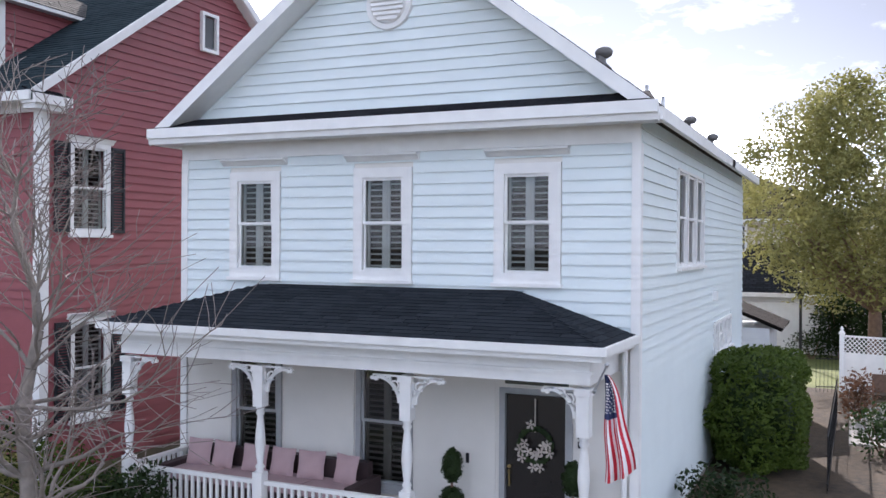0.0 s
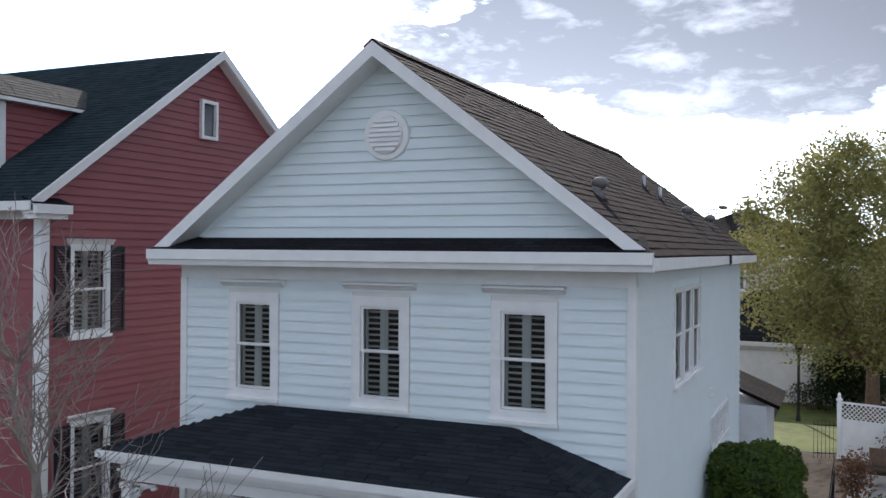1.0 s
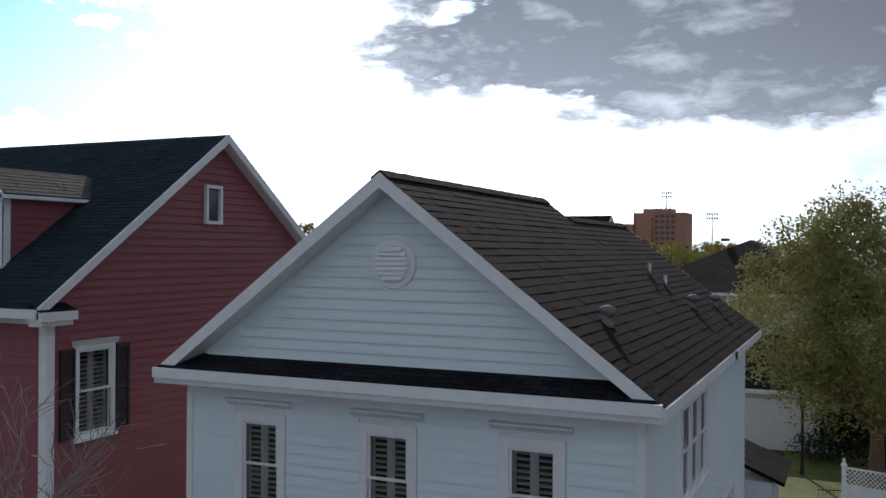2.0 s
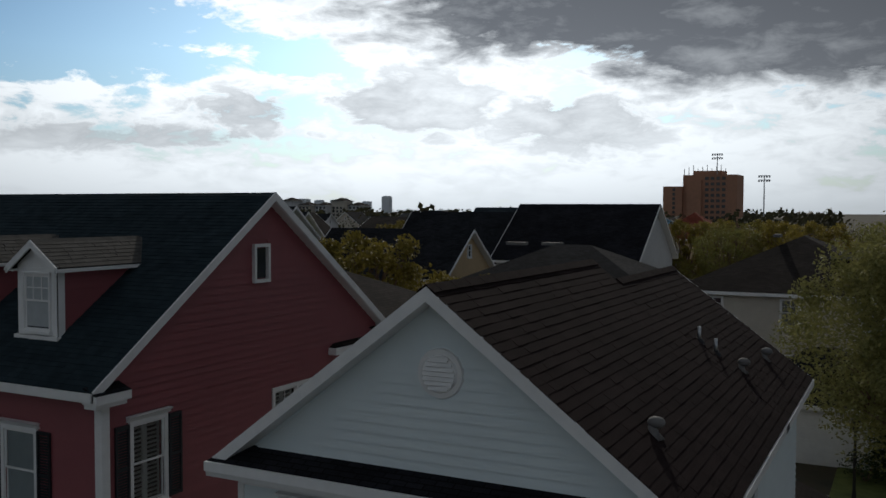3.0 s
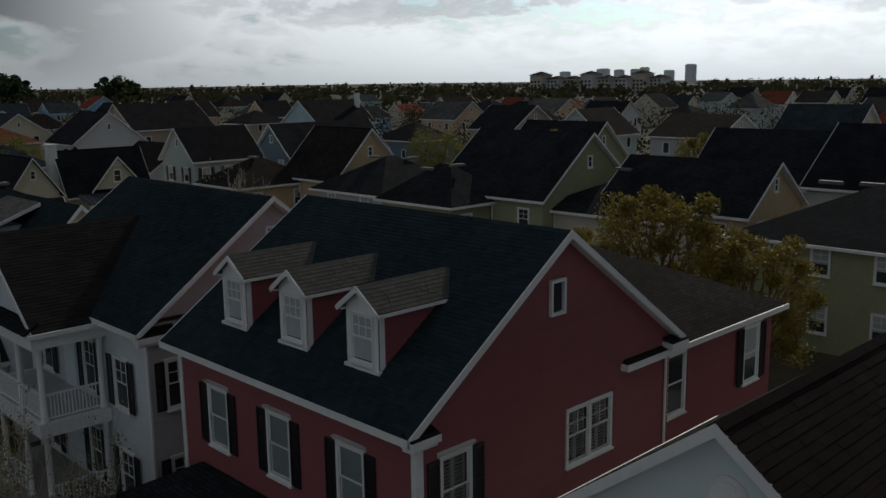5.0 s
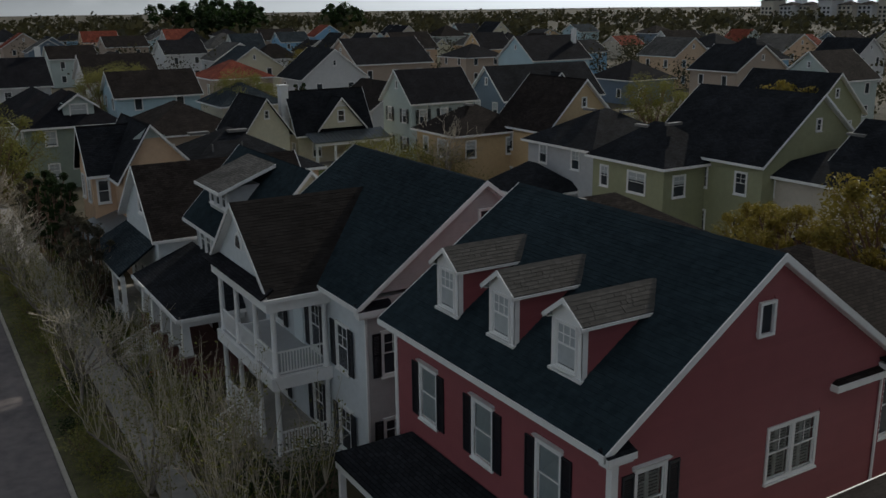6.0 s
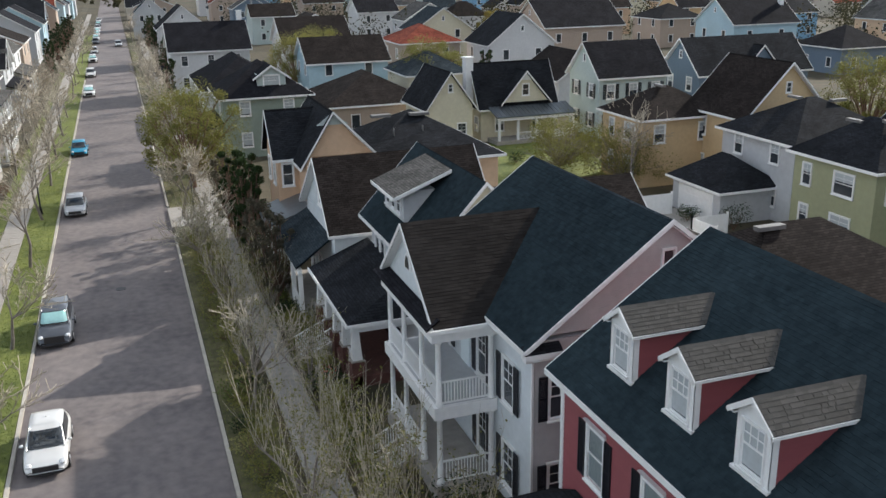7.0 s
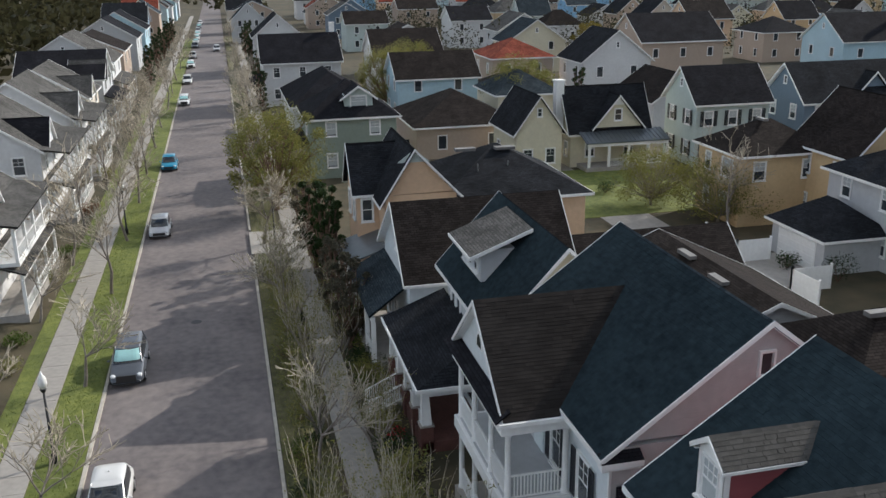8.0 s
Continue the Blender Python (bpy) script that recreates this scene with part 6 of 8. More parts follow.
def plain_house(name, label, x0, x1, y0, y1, ze, zr, axis, wall, roof, wins="+x -y", shutters=False, porch="", hip=False, group="houses of the neighbourhood", attic=True, far=False, blind=0.0, chimney=None, w=0.95, h=1.5, bay=3.4):
    """A house: walls, roof, windows by storey on the sides named, and a porch or chimney if it has one."""
    base = 0.5 if y1 < 0 else YARD
    hs = thing(name, ((x0 + x1) / 2, (y0 + y1) / 2, base), label, "house", group)
    part("wall", Geo().box(x0, y0, base - 0.1, x1, y1, ze + 0.05), wall, hs)
    if hip:
        hip_roof(hs, x0, x1, y0, y1, ze, zr, roof)
    else:
        gable_roof(hs, x0, x1, y0, y1, ze + 0.1, zr, axis, roof, wall, over=0.45, rake=0.4)
        if attic:
            m = (y0 + y1) / 2 if axis == "x" else (x0 + x1) / 2
            spots = [(x1, m, "+x")] if axis == "x" else ([(m, y0, "-y")] if y0 > 0 else [(m, y1, "+y"), (x1, m, "+x")][:1])
            for sx, sy, fc in spots:
                window(hs, (sx, sy, ze + (zr - ze) * 0.5), fc, 0.45, 0.8, casing=0.08)
    levels = [z for z in (2.55, 5.85, 9.0) if z + h / 2 < ze - 0.1]
    for side in wins.split():
        lo, hi = (y0, y1) if side in ("+x", "-x") else (x0, x1)
        n = max(2, int((hi - lo) / (bay if not far else 4.9)))
        for z in levels:
            for k in range(n):
                u = lo + (hi - lo) * (k + 0.5) / n
                at = {"+x": (x1, u, z), "-x": (x0, u, z), "-y": (u, y0, z), "+y": (u, y1, z)}[side]
                window(hs, at, side, w, h, casing=0.1, shutters=shutters, blind=blind if not far else 0.0, bars=2, plain=far)
    if porch:
        d = 2.2
        z = 3.7
        if porch == "-y":
            a, b, c = x0 - 0.2, x1 + 0.2, y0 - d
            part("porch_roof", Geo().slab([(a, c - 0.3, z), (b, c - 0.3, z), (b, y0 - 0.01, z + 0.9), (a, y0 - 0.01, z + 0.9)], 0.12), roof, hs)
            line = [(x0 + (x1 - x0) * k / 3, c) for k in range(4)]
            part("porch_beam", Geo().box(a + 0.2, c - 0.1, z - 0.45, b - 0.2, c + 0.1, z - 0.14), TRIM, hs)
            part("porch_floor", Geo().box(a, c - 0.1, base - 0.1, b, y0, base + 0.45), CONCRETE, hs)
        elif porch == "+y":
            a, b, c = x0 - 0.2, x1 + 0.2, y1 + d
            part("porch_roof", Geo().slab([(b, c + 0.3, z), (a, c + 0.3, z), (a, y1 + 0.01, z + 0.9), (b, y1 + 0.01, z + 0.9)], 0.12), roof, hs)
            line = [(x0 + (x1 - x0) * k / 3, c) for k in range(4)]
            part("porch_beam", Geo().box(a + 0.2, c - 0.1, z - 0.45, b - 0.2, c + 0.1, z - 0.14), TRIM, hs)
            part("porch_floor", Geo().box(a, y1, base - 0.1, b, c + 0.1, base + 0.45), CONCRETE, hs)
        else:
            a, b, c = y0 - 0.2, y1 + 0.2, x1 + d
            part("porch_roof", Geo().slab([(c + 0.3, a, z), (c + 0.3, b, z), (x1 + 0.01, b, z + 0.9), (x1 + 0.01, a, z + 0.9)], 0.12), roof, hs)
            line = [(c, y0 + (y1 - y0) * k / 3) for k in range(4)]
            part("porch_beam", Geo().box(c - 0.1, a + 0.2, z - 0.45, c + 0.1, b - 0.2, z - 0.14), TRIM, hs)
            part("porch_floor", Geo().box(x1, a, base - 0.1, c + 0.1, b, base + 0.45), CONCRETE, hs)
        for px, py in line:
            part("porch_post", Geo().box(px - 0.1, py - 0.1, base + 0.45, px + 0.1, py + 0.1, z - 0.45), TRIM, hs)
        if not far:
            for (xa, ya), (xb, yb) in zip(line, line[1:2] + line[2:]):
                railing(hs, (xa, ya, base + 0.45), (xb, yb, base + 0.45), 0.8, gap=0.16)
    if chimney:
        cx, cy, cz = chimney
        part("chimney", Geo().box(cx - 0.4, cy - 0.4, ze, cx + 0.4, cy + 0.4, cz).box(cx - 0.47, cy - 0.47, cz, cx + 0.47, cy + 0.47, cz + 0.12), TRIM, hs)
    return hs


# green craftsman with a hipped roof and front dormer
green = plain_house("green_house", "sage green house with a dark hipped roof and white dormer", -109.5, -99.9, 11.4, 20.6, 7.0, 10.4, "x", GREENW, ROOF_BLACK, "+x -y", porch="-y", hip=True, blind=0.9, w=1.0, h=1.4)
dm = part("dormer", Geo().prism([(15.3, 7.4), (18.3, 7.4), (18.3, 9.1), (16.8, 10.0), (15.3, 9.1)], "x", -105.4, -100.9), GREYG, green)
for s in (-1, 1):
    c = [(-100.5, 16.8 + s * 2.0, 8.75), (-105.8, 16.8 + s * 2.0, 8.75), (-105.8, 16.8, 10.12), (-100.5, 16.8, 10.12)]
    part("dormer_roof", Geo().slab(c if s > 0 else [c[1], c[0], c[3], c[2]], 0.16), ROOF_BLACK, dm)
    part("dormer_rake", Geo().solid([(-100.5, 16.8 + s * 2.0, 8.55), (-100.5, 16.8, 9.92), (-100.5, 16.8, 10.14), (-100.5, 16.8 + s * 2.0, 8.77), (-100.44, 16.8 + s * 2.0, 8.55), (-100.44, 16.8, 9.92), (-100.44, 16.8, 10.14), (-100.44, 16.8 + s * 2.0, 8.77)], [(0, 1, 2, 3), (7, 6, 5, 4), (0, 4, 5, 1), (1, 5, 6, 2), (2, 6, 7, 3), (3, 7, 4, 0)]), TRIM, dm)
window(dm, (-100.9, 16.8, 8.45), "+x", 1.6, 1.1, casing=0.12, bars=3, blind=0.9)
# cream house behind the lane
cream = plain_house("cream_house", "cream house with slate gables and a tin-roofed porch", -102.4, -97.4, 39.2, 48.2, 4.95, 9.2, "y", CREAM, ROOF_DARK, "+x -y", blind=0.5)
part("chimney", Geo().box(-100.4, 38.2, 4.0, -99.4, 39.1, 9.75).box(-100.5, 38.1, 9.75, -99.3, 39.2, 9.9), TRIM, cream)
part("cross_gable", Geo().prism([(41.6, 4.95), (47.2, 4.95), (44.4, 8.2)], "x", -99.5, -96.9), CREAM, cream)
for s in (-1, 1):
    c = [(-96.5, 44.4 + s * 3.1, 4.8), (-99.8, 44.4 + s * 3.1, 4.8), (-99.8, 44.4, 8.4), (-96.5, 44.4, 8.4)]
    part("gable_roof", Geo().slab(c if s > 0 else [c[1], c[0], c[3], c[2]], 0.14), ROOF_DARK, cream)
    part("rake_board", Geo().solid([(-96.5, 44.4 + s * 3.1, 4.6), (-96.5, 44.4, 8.2), (-96.5, 44.4, 8.42), (-96.5, 44.4 + s * 3.1, 4.82), (-96.44, 44.4 + s * 3.1, 4.6), (-96.44, 44.4, 8.2), (-96.44, 44.4, 8.42), (-96.44, 44.4 + s * 3.1, 4.82)], [(0, 1, 2, 3), (7, 6, 5, 4), (0, 4, 5, 1), (1, 5, 6, 2), (2, 6, 7, 3), (3, 7, 4, 0)]), TRIM, cream)
part("gable_bracket", Geo().prism([(43.6, 7.35), (45.2, 7.35), (44.4, 8.15)], "x", -96.9, -96.78), TRIM, cream)
window(cream, (-96.9, 44.4, 6.3), "+x", 0.75, 1.2)
tin = part("porch_roof", Geo().slab([(-94.6, 40.0, 3.75), (-94.6, 49.6, 3.75), (-97.3, 49.6, 4.6), (-97.3, 40.0, 4.6)], 0.1), METALROOF, cream, "dark standing-seam metal porch roof")
for k in range(20):
    y = 40.2 + 0.49 * k
    part("seam", Geo().solid([(-94.6, y, 3.75), (-94.6, y + 0.05, 3.75), (-97.3, y + 0.05, 4.6), (-97.3, y, 4.6), (-94.6, y, 3.82), (-94.6, y + 0.05, 3.82), (-97.3, y + 0.05, 4.67), (-97.3, y, 4.67)], [(4, 5, 6, 7), (0, 1, 5, 4), (1, 2, 6, 5), (3, 0, 4, 7)]), METALROOF, tin)
part("porch_beam", Geo().box(-94.95, 40.2, 3.3, -94.75, 49.4, 3.62), TRIM, cream)
part("porch_floor", Geo().box(-97.4, 40.0, YARD - 0.1, -94.6, 49.6, YARD + 0.45), CONCRETE, cream)
for k in range(5):
    part("porch_post", Geo().box(-94.97, 40.25 + 2.25 * k, YARD + 0.45, -94.73, 40.5 + 2.25 * k, 3.3), TRIM, cream)
railing(cream, (-94.85, 42.8, YARD + 0.45), (-94.85, 49.3, YARD + 0.45), 0.8, gap=0.16)
plain_house("cream_house", "small cream house with a slate gable", -104, -95.6, 32.5, 37.5, 5.4, 8.95, "x", CREAM, ROOF_DARK, "+x -y")
plain_house("shuttered_house", "pale green house with black shutters and a dark roof", -101.0, -93.8, 52.0, 60.6, 7.7, 11.1, "y", GREYG, ROOF_BLACK, "+x -y", shutters=True, bay=2.8, blind=0.5)
navy = plain_house("navy_house", "slate blue house with white gable trim", -101.2, -93.4, 64.7, 80, 7.3, 11.0, "y", NAVY, ROOF_DARK, "+x -y", blind=0.6)
part("dormer", Geo().prism([(72.3, 8.0), (75.7, 8.0), (74.0, 9.9)], "x", -97.2, -94.4), NAVY, navy)
for s in (-1, 1):
    c = [(-94.1, 74.0 + s * 2.1, 7.75), (-97.4, 74.0 + s * 2.1, 7.75), (-97.4, 74.0, 10.0), (-94.1, 74.0, 10.0)]
    rf = part("dormer_roof", Geo().slab(c if s > 0 else [c[1], c[0], c[3], c[2]], 0.14), ROOF_DARK, navy)
    part("rake_board", Geo().solid([(-94.1, 74.0 + s * 2.1, 7.55), (-94.1, 74.0, 9.8), (-94.1, 74.0, 10.02), (-94.1, 74.0 + s * 2.1, 7.77), (-94.04, 74.0 + s * 2.1, 7.55), (-94.04, 74.0, 9.8), (-94.04, 74.0, 10.02), (-94.04, 74.0 + s * 2.1, 7.77)], [(0, 1, 2, 3), (7, 6, 5, 4), (0, 4, 5, 1), (1, 5, 6, 2), (2, 6, 7, 3), (3, 7, 4, 0)]), TRIM, rf)
yh = plain_house("yellow_house", "yellow house with brown hipped and gabled roofs", -74, -66, 50.5, 58.5, 7.6, 11.8, "x", YELLOW, ROOF_BROWN, "+x -y", blind=0.5)
part("front_wing", Geo().box(-79.0, 44.3, YARD - 0.1, -71.9, 52.5, 6.8), YELLOW, yh)
hip_roof(yh, -79.0, -71.9, 44.3, 52.5, 6.8, 9.1, ROOF_BROWN)
for at, fc, w in (((-77.2, 44.3, 5.4), "-y", 0.8), ((-74, 44.3, 5.4), "-y", 1.7), ((-71.9, 46.0, 5.4), "+x", 1.0), ((-71.9, 50.5, 5.4), "+x", 0.9), ((-77.2, 44.3, 2.4), "-y", 0.8), ((-74, 44.3, 2.4), "-y", 1.7)):
    window(yh, at, fc, w, 1.5, casing=0.1, bars=2, blind=0.5)
vents(yh, [(-75.2, 47.9, 9.15, "x")])
oh = plain_house("olive_house", "olive green house with charcoal hipped and gabled roofs", -54, -43, 51.5, 62.5, 7.6, 12.0, "x", OLIVE, ROOF_DARK, "+x -y")
part("front_wing", Geo().box(-56, 47.3, YARD - 0.1, -48.2, 53.5, 6.9), OLIVE, oh)
hip_roof(oh, -56, -48.2, 47.3, 53.8, 6.9, 9.6, ROOF_DARK)
for at, fc, w in (((-54.6, 47.3, 5.4), "-y", 0.8), ((-51, 47.3, 5.4), "-y", 1.8), ((-48.2, 48.8, 5.4), "+x", 1.1), ((-48.2, 52.4, 5.4), "+x", 0.7), ((-54.6, 47.3, 2.4), "-y", 0.8), ((-51, 47.3, 2.4), "-y", 1.8)):
    window(oh, at, fc, w, 1.5, casing=0.1, bars=2, blind=0.4)
vents(craft, [(-47.2, 26.2, 7.7, "x"), (-43.6, 26.0, 7.55, "x")])
vents(pink_house, [(-34.2, 27.6, 9.25, "y")])
vents(oh, [(-50.6, 50.4, 9.6, "y"), (-53.5, 50, 9.2, "x")])
gh = plain_house("grey_house", "pale grey house with a charcoal hipped roof", -66, -57.2, 48.3, 58, 6.9, 9.6, "x", GREYW, ROOF_DARK, "+x -y", hip=True, blind=0.5)
vents(gh, [(-62.5, 52.3, 9.5, "x"), (-60.8, 55, 9.3, "y")])
rh = plain_house("olive_hip_house", "olive-beige house with a brown hipped roof", -44.5, -32, 52.8, 66, 6.6, 9.6, "x", BEIGE, ROOF_DARK, "+x -y", hip=True)
vents(rh, [(-40, 57.2, 9.4, "x"), (-36.3, 59.4, 9.6, "y")])
plain_house("yellow_gable_house", "yellow gabled house with dark roof", -40, -28.9, 54.6, 62.4, 7.4, 10.4, "x", YELLOW, ROOF_DARK, "+x -y")
mh = plain_house("olive_back_house", "olive house with a dark hipped roof behind the garden", -27.4, -13.5, 50.4, 62, 6.8, 9.6, "x", OLIVE, ROOF_DARK, "+x -y", hip=True, blind=0.6)
vents(mh, [(-24.3, 56.2, 9.6, "x"), (-22, 56.6, 9.6, "x")])
plain_house("black_roof_house", "large house with a black gabled roof", -31, -19.7, 68, 80, 8.0, 12.3, "x", GREYW, ROOF_BLACK, "+x -y", attic=False)
bh = plain_house("grey_back_house", "grey stucco house with a brown hipped roof", -14, -1, 57, 72, 7.0, 10.2, "x", BEIGE, ROOF_BROWN, "+x -y", hip=True)
vents(bh, [(-9, 63, 10.2, "y"), (-5, 60.5, 9.0, "x")])
plain_house("grey_back_house", "grey stucco house with a brown hipped roof", -2.5, 9, 55, 68, 6.6, 9.6, "x", BEIGE, ROOF_BROWN, "-y", hip=True)
plain_house("olive_gable_house", "pale olive gabled house", -69, -58.8, 76.4, 84.8, 7.6, 11.5, "x", OLIVE, ROOF_DARK, "+x -y")
plain_house("pale_gable_house", "pale green gabled house", -42, -31.5, 70, 79, 7.6, 11.6, "x", GREYG, ROOF_DARK, "+x -y")
# garages on the lane
for x, y, m in ((-62.5, 46.2, GREYW), (-33.5, 45.8, BEIGE), (-4.8, 46.3, WHITEW)):
    gar = thing("garage", (x, y, YARD), "small hip-roofed garage with a white panel door", "garage", "garages on the lane")
    part("wall", Geo().box(x - 3.2, y - 2.6, YARD - 0.1, x + 3.2, y + 2.6, 3.3), m, gar)
    hip_roof(gar, x - 3.2, x + 3.2, y - 2.6, y + 2.6, 3.35, 5.5, ROOF_DARK)
    dr = part("garage_door", Geo().box(x - 2.3, y - 2.65, YARD, x + 2.3, y - 2.6, 2.9), TRIM, gar)
    for k in range(4):
        part("door_panel", Geo().box(x - 2.25, y - 2.68, YARD + 0.06 + 0.55 * k, x + 2.25, y - 2.65, YARD + 0.54 + 0.55 * k), TRIM, dr)
# street row further along
plain_house("black_roof_white_house", "white house with a long black roof facing the street", -163, -152, 9.4, 21.5, 7.5, 11.4, "y", WHITEW, ROOF_BLACK, "+x -y", porch="-y", chimney=(-158, 21, 12.8))
plain_house("white_gable_house", "white gabled house beyond", -214, -202, 10, 20, 7.6, 12, "x", WHITEW, ROOF_BLACK, "+x -y", far=True)
plain_house("dark_hip_house", "low house with a black hipped roof", -140, -122, 11.5, 22, 5.0, 8.6, "x", GREYW, ROOF_BLACK, "+x -y", hip=True, far=True)
plain_house("tan_roof_house", "pale house with a tan roof", -170, -158, 28, 39.5, 7.2, 11.2, "y", WHITEW, ROOF_BROWN, "+x -y", far=True)
plain_house("light_blue_house", "light blue house with a brown roof", -138.5, -129.6, 26.4, 37.8, 7.0, 10.1, "y", LBLUE, ROOF_BROWN, "+x -y", far=True, blind=0.5)
plain_house("brown_hip_house", "house with a large brown hipped roof", -120, -106, 24, 36, 4.4, 7.6, "x", TAN, ROOF_BROWN, "+x", hip=True, far=True)
plain_house("brown_hip_house", "low garage block with a brown hipped roof", -138, -126, 40, 50, 5, 7.6, "x", TAN, ROOF_BROWN, "+x", hip=True, far=True)
plain_house("terracotta_house", "house with an orange-red tile hipped roof", -155, -143.8, 44.2, 54, 7.6, 10.2, "x", TAN, ROOF_RED, "+x -y", hip=True, far=True)
plain_house("cream_hip_house", "cream house with a slate hipped roof", -123.5, -114, 36, 44, 6.4, 9.0, "x", CREAM, ROOF_BLUE, "+x -y", hip=True, far=True)
plain_house("white_gable_house", "white house with twin gables", -146, -136, 56, 67, 7.6, 12, "x", WHITEW, ROOF_DARK, "+x -y", far=True)
plain_house("grey_low_house", "pale house with a low gable", -124, -112, 56, 65, 5.0, 8.2, "x", WHITEW, ROOF_BROWN, "+x -y", far=True, blind=0.6)
plain_house("tan_gable_house", "tan shingled house with a steep dark roof", -172, -158, 76, 92, 8.0, 12.5, "y", TAN, ROOF_BLACK, "+x -y", far=True)
plain_house("blue_white_house", "pale blue house with a dark steep roof", -158, -146, 108, 122, 8, 12.4, "y", LBLUE, ROOF_BLACK, "+x -y", far=True, chimney=(-150, 121, 13.5))
# opposite side of the street
lefts = [(-78, -66, -22, -12.6, 7.2, 10.5, "x", WHITEW, ROOF_GREY, True), (-102, -90, -24, -12.8, 7.2, 11.0, "x", WHITEW, ROOF_GREY, True), (-118.5, -107, -24, -12.6, 7.2, 11.2, "x", WHITEW, ROOF_GREY, True),
         (-138, -126, -25, -13.5, 6.8, 10.4, "x", BEIGE, ROOF_GREY, True), (-176, -162, -28, -14.0, 7.5, 11.8, "x", WHITEW, ROOF_GREY, True), (-196, -182, -27, -14, 7.5, 10.5, "x", TAN, ROOF_BROWN, False),
         (-226, -212, -27, -14, 7.5, 11.5, "x", GREYW, ROOF_BLACK, False), (-252, -238, -27, -14, 7.5, 11.5, "x", LBLUE, ROOF_BLACK, False), (-156, -144, -25, -13.5, 7.0, 10.6, "y", GREYW, ROOF_BLACK, True)]
for x0, x1, y0, y1, ze, zr, ax, w, r, p in lefts:
    hs = plain_house("porch_house", "pale house with a columned porch facing the sunny street", x0, x1, y0, y1, ze, zr, ax, w, r, "+x +y", porch="+y" if p else "", group="houses across the street", far=x0 < -130)
    if x0 > -160:
        xm = x1 - 3.4
        gable_roof(hs, xm - 2.1, xm + 2.1, y1 - 4.5, y1 + 0.35, ze, ze + 2.4, "y", ROOF_BLACK if x0 > -110 else ROOF_GREY, w, over=0.25)
    if p and x0 > -125:
        part("upper_porch", Geo().box(x0, y1, 4.2, x1, y1 + 2.2, 4.45), TRIM, hs)
        railing(hs, (x0, y1 + 2.1, 4.45), (x1, y1 + 2.1, 4.45), 0.9, gap=0.16)
        for k in range(5):
            part("porch_post", Geo().box(x0 + (x1 - x0) * k / 4 - 0.1, y1 + 2.0, 4.45, x0 + (x1 - x0) * k / 4 + 0.1, y1 + 2.2, 6.9), TRIM, hs)
        part("upper_roof", Geo().slab([(x1 + 0.3, y1 + 2.5, 6.9), (x0 - 0.3, y1 + 2.5, 6.9), (x0 - 0.3, y1 - 0.3, 7.35), (x1 + 0.3, y1 - 0.3, 7.35)], 0.15), r, hs)
# far houses in blocks
rnd = random.Random(77)
walls = [WHITEW, GREYW, BLUEW, LBLUE, CREAM, PEACH, YELLOW, TAN, BEIGE, GREYG, WHITEW, NAVY]
roofs = [ROOF_BLACK, ROOF_DARK, ROOF_BROWN, ROOF_BROWN, ROOF_GREY, ROOF_RED, ROOF_DARK, ROOF_BLUE]
taken = [(-260, -60, -30, 30), (-110, 0, 30, 82), (-175, -100, 20, 95), (-165, -140, 100, 125)]
for bx in range(-470, 10, 19):
    for by in (14, 40, 66, 92, 122, 150, 182, 214, 250, 300, 350):
        x, y = bx + rnd.uniform(-3, 3), by + rnd.uniform(-3, 3)
        dx, dy = x + 3, y
        if any(a - 8 < x < b + 8 and c - 8 < y < d + 8 for a, b, c, d in taken):
            continue
        ang = math.degrees(math.atan2(-dx, dy))
        if ang < 8 or ang > 92 or math.hypot(dx, dy) > 400 or (y < 30 and x > -60):
            continue
        if rnd.random() < 0.22 or (y > 150 and x > -120 and rnd.random() < 0.6):
            continue
        w, d = rnd.uniform(8.5, 12), rnd.uniform(9, 13)
        z = rnd.choice([6.8, 7.4, 7.6, 5.0])
        plain_house("distant_house", "distant neighbourhood house with a shingle roof", x - w / 2, x + w / 2, y - d / 2, y + d / 2, z, z + rnd.uniform(2.6, 4.6), rnd.choice("xxy"), rnd.choice(walls), rnd.choice(roofs), "+x -y" if math.hypot(dx, dy) < 230 else "+x", hip=rnd.random() < 0.3, far=True, blind=rnd.choice([0, 0.6]), group="distant houses")
for bx in range(-470, -255, 20):
    for by in (-20,):
        if rnd.random() < 0.75:
            x, y = bx + rnd.uniform(-3, 3), by + rnd.uniform(-3, 3)
            z = rnd.choice([6.8, 7.5])
            plain_house("distant_house", "distant neighbourhood house with a shingle roof", x - 5.5, x + 5.5, y - 5.5, y + 5.5, z, z + 4, rnd.choice("xy"), rnd.choice(walls), rnd.choice(roofs), "+x", far=True, group="distant houses")

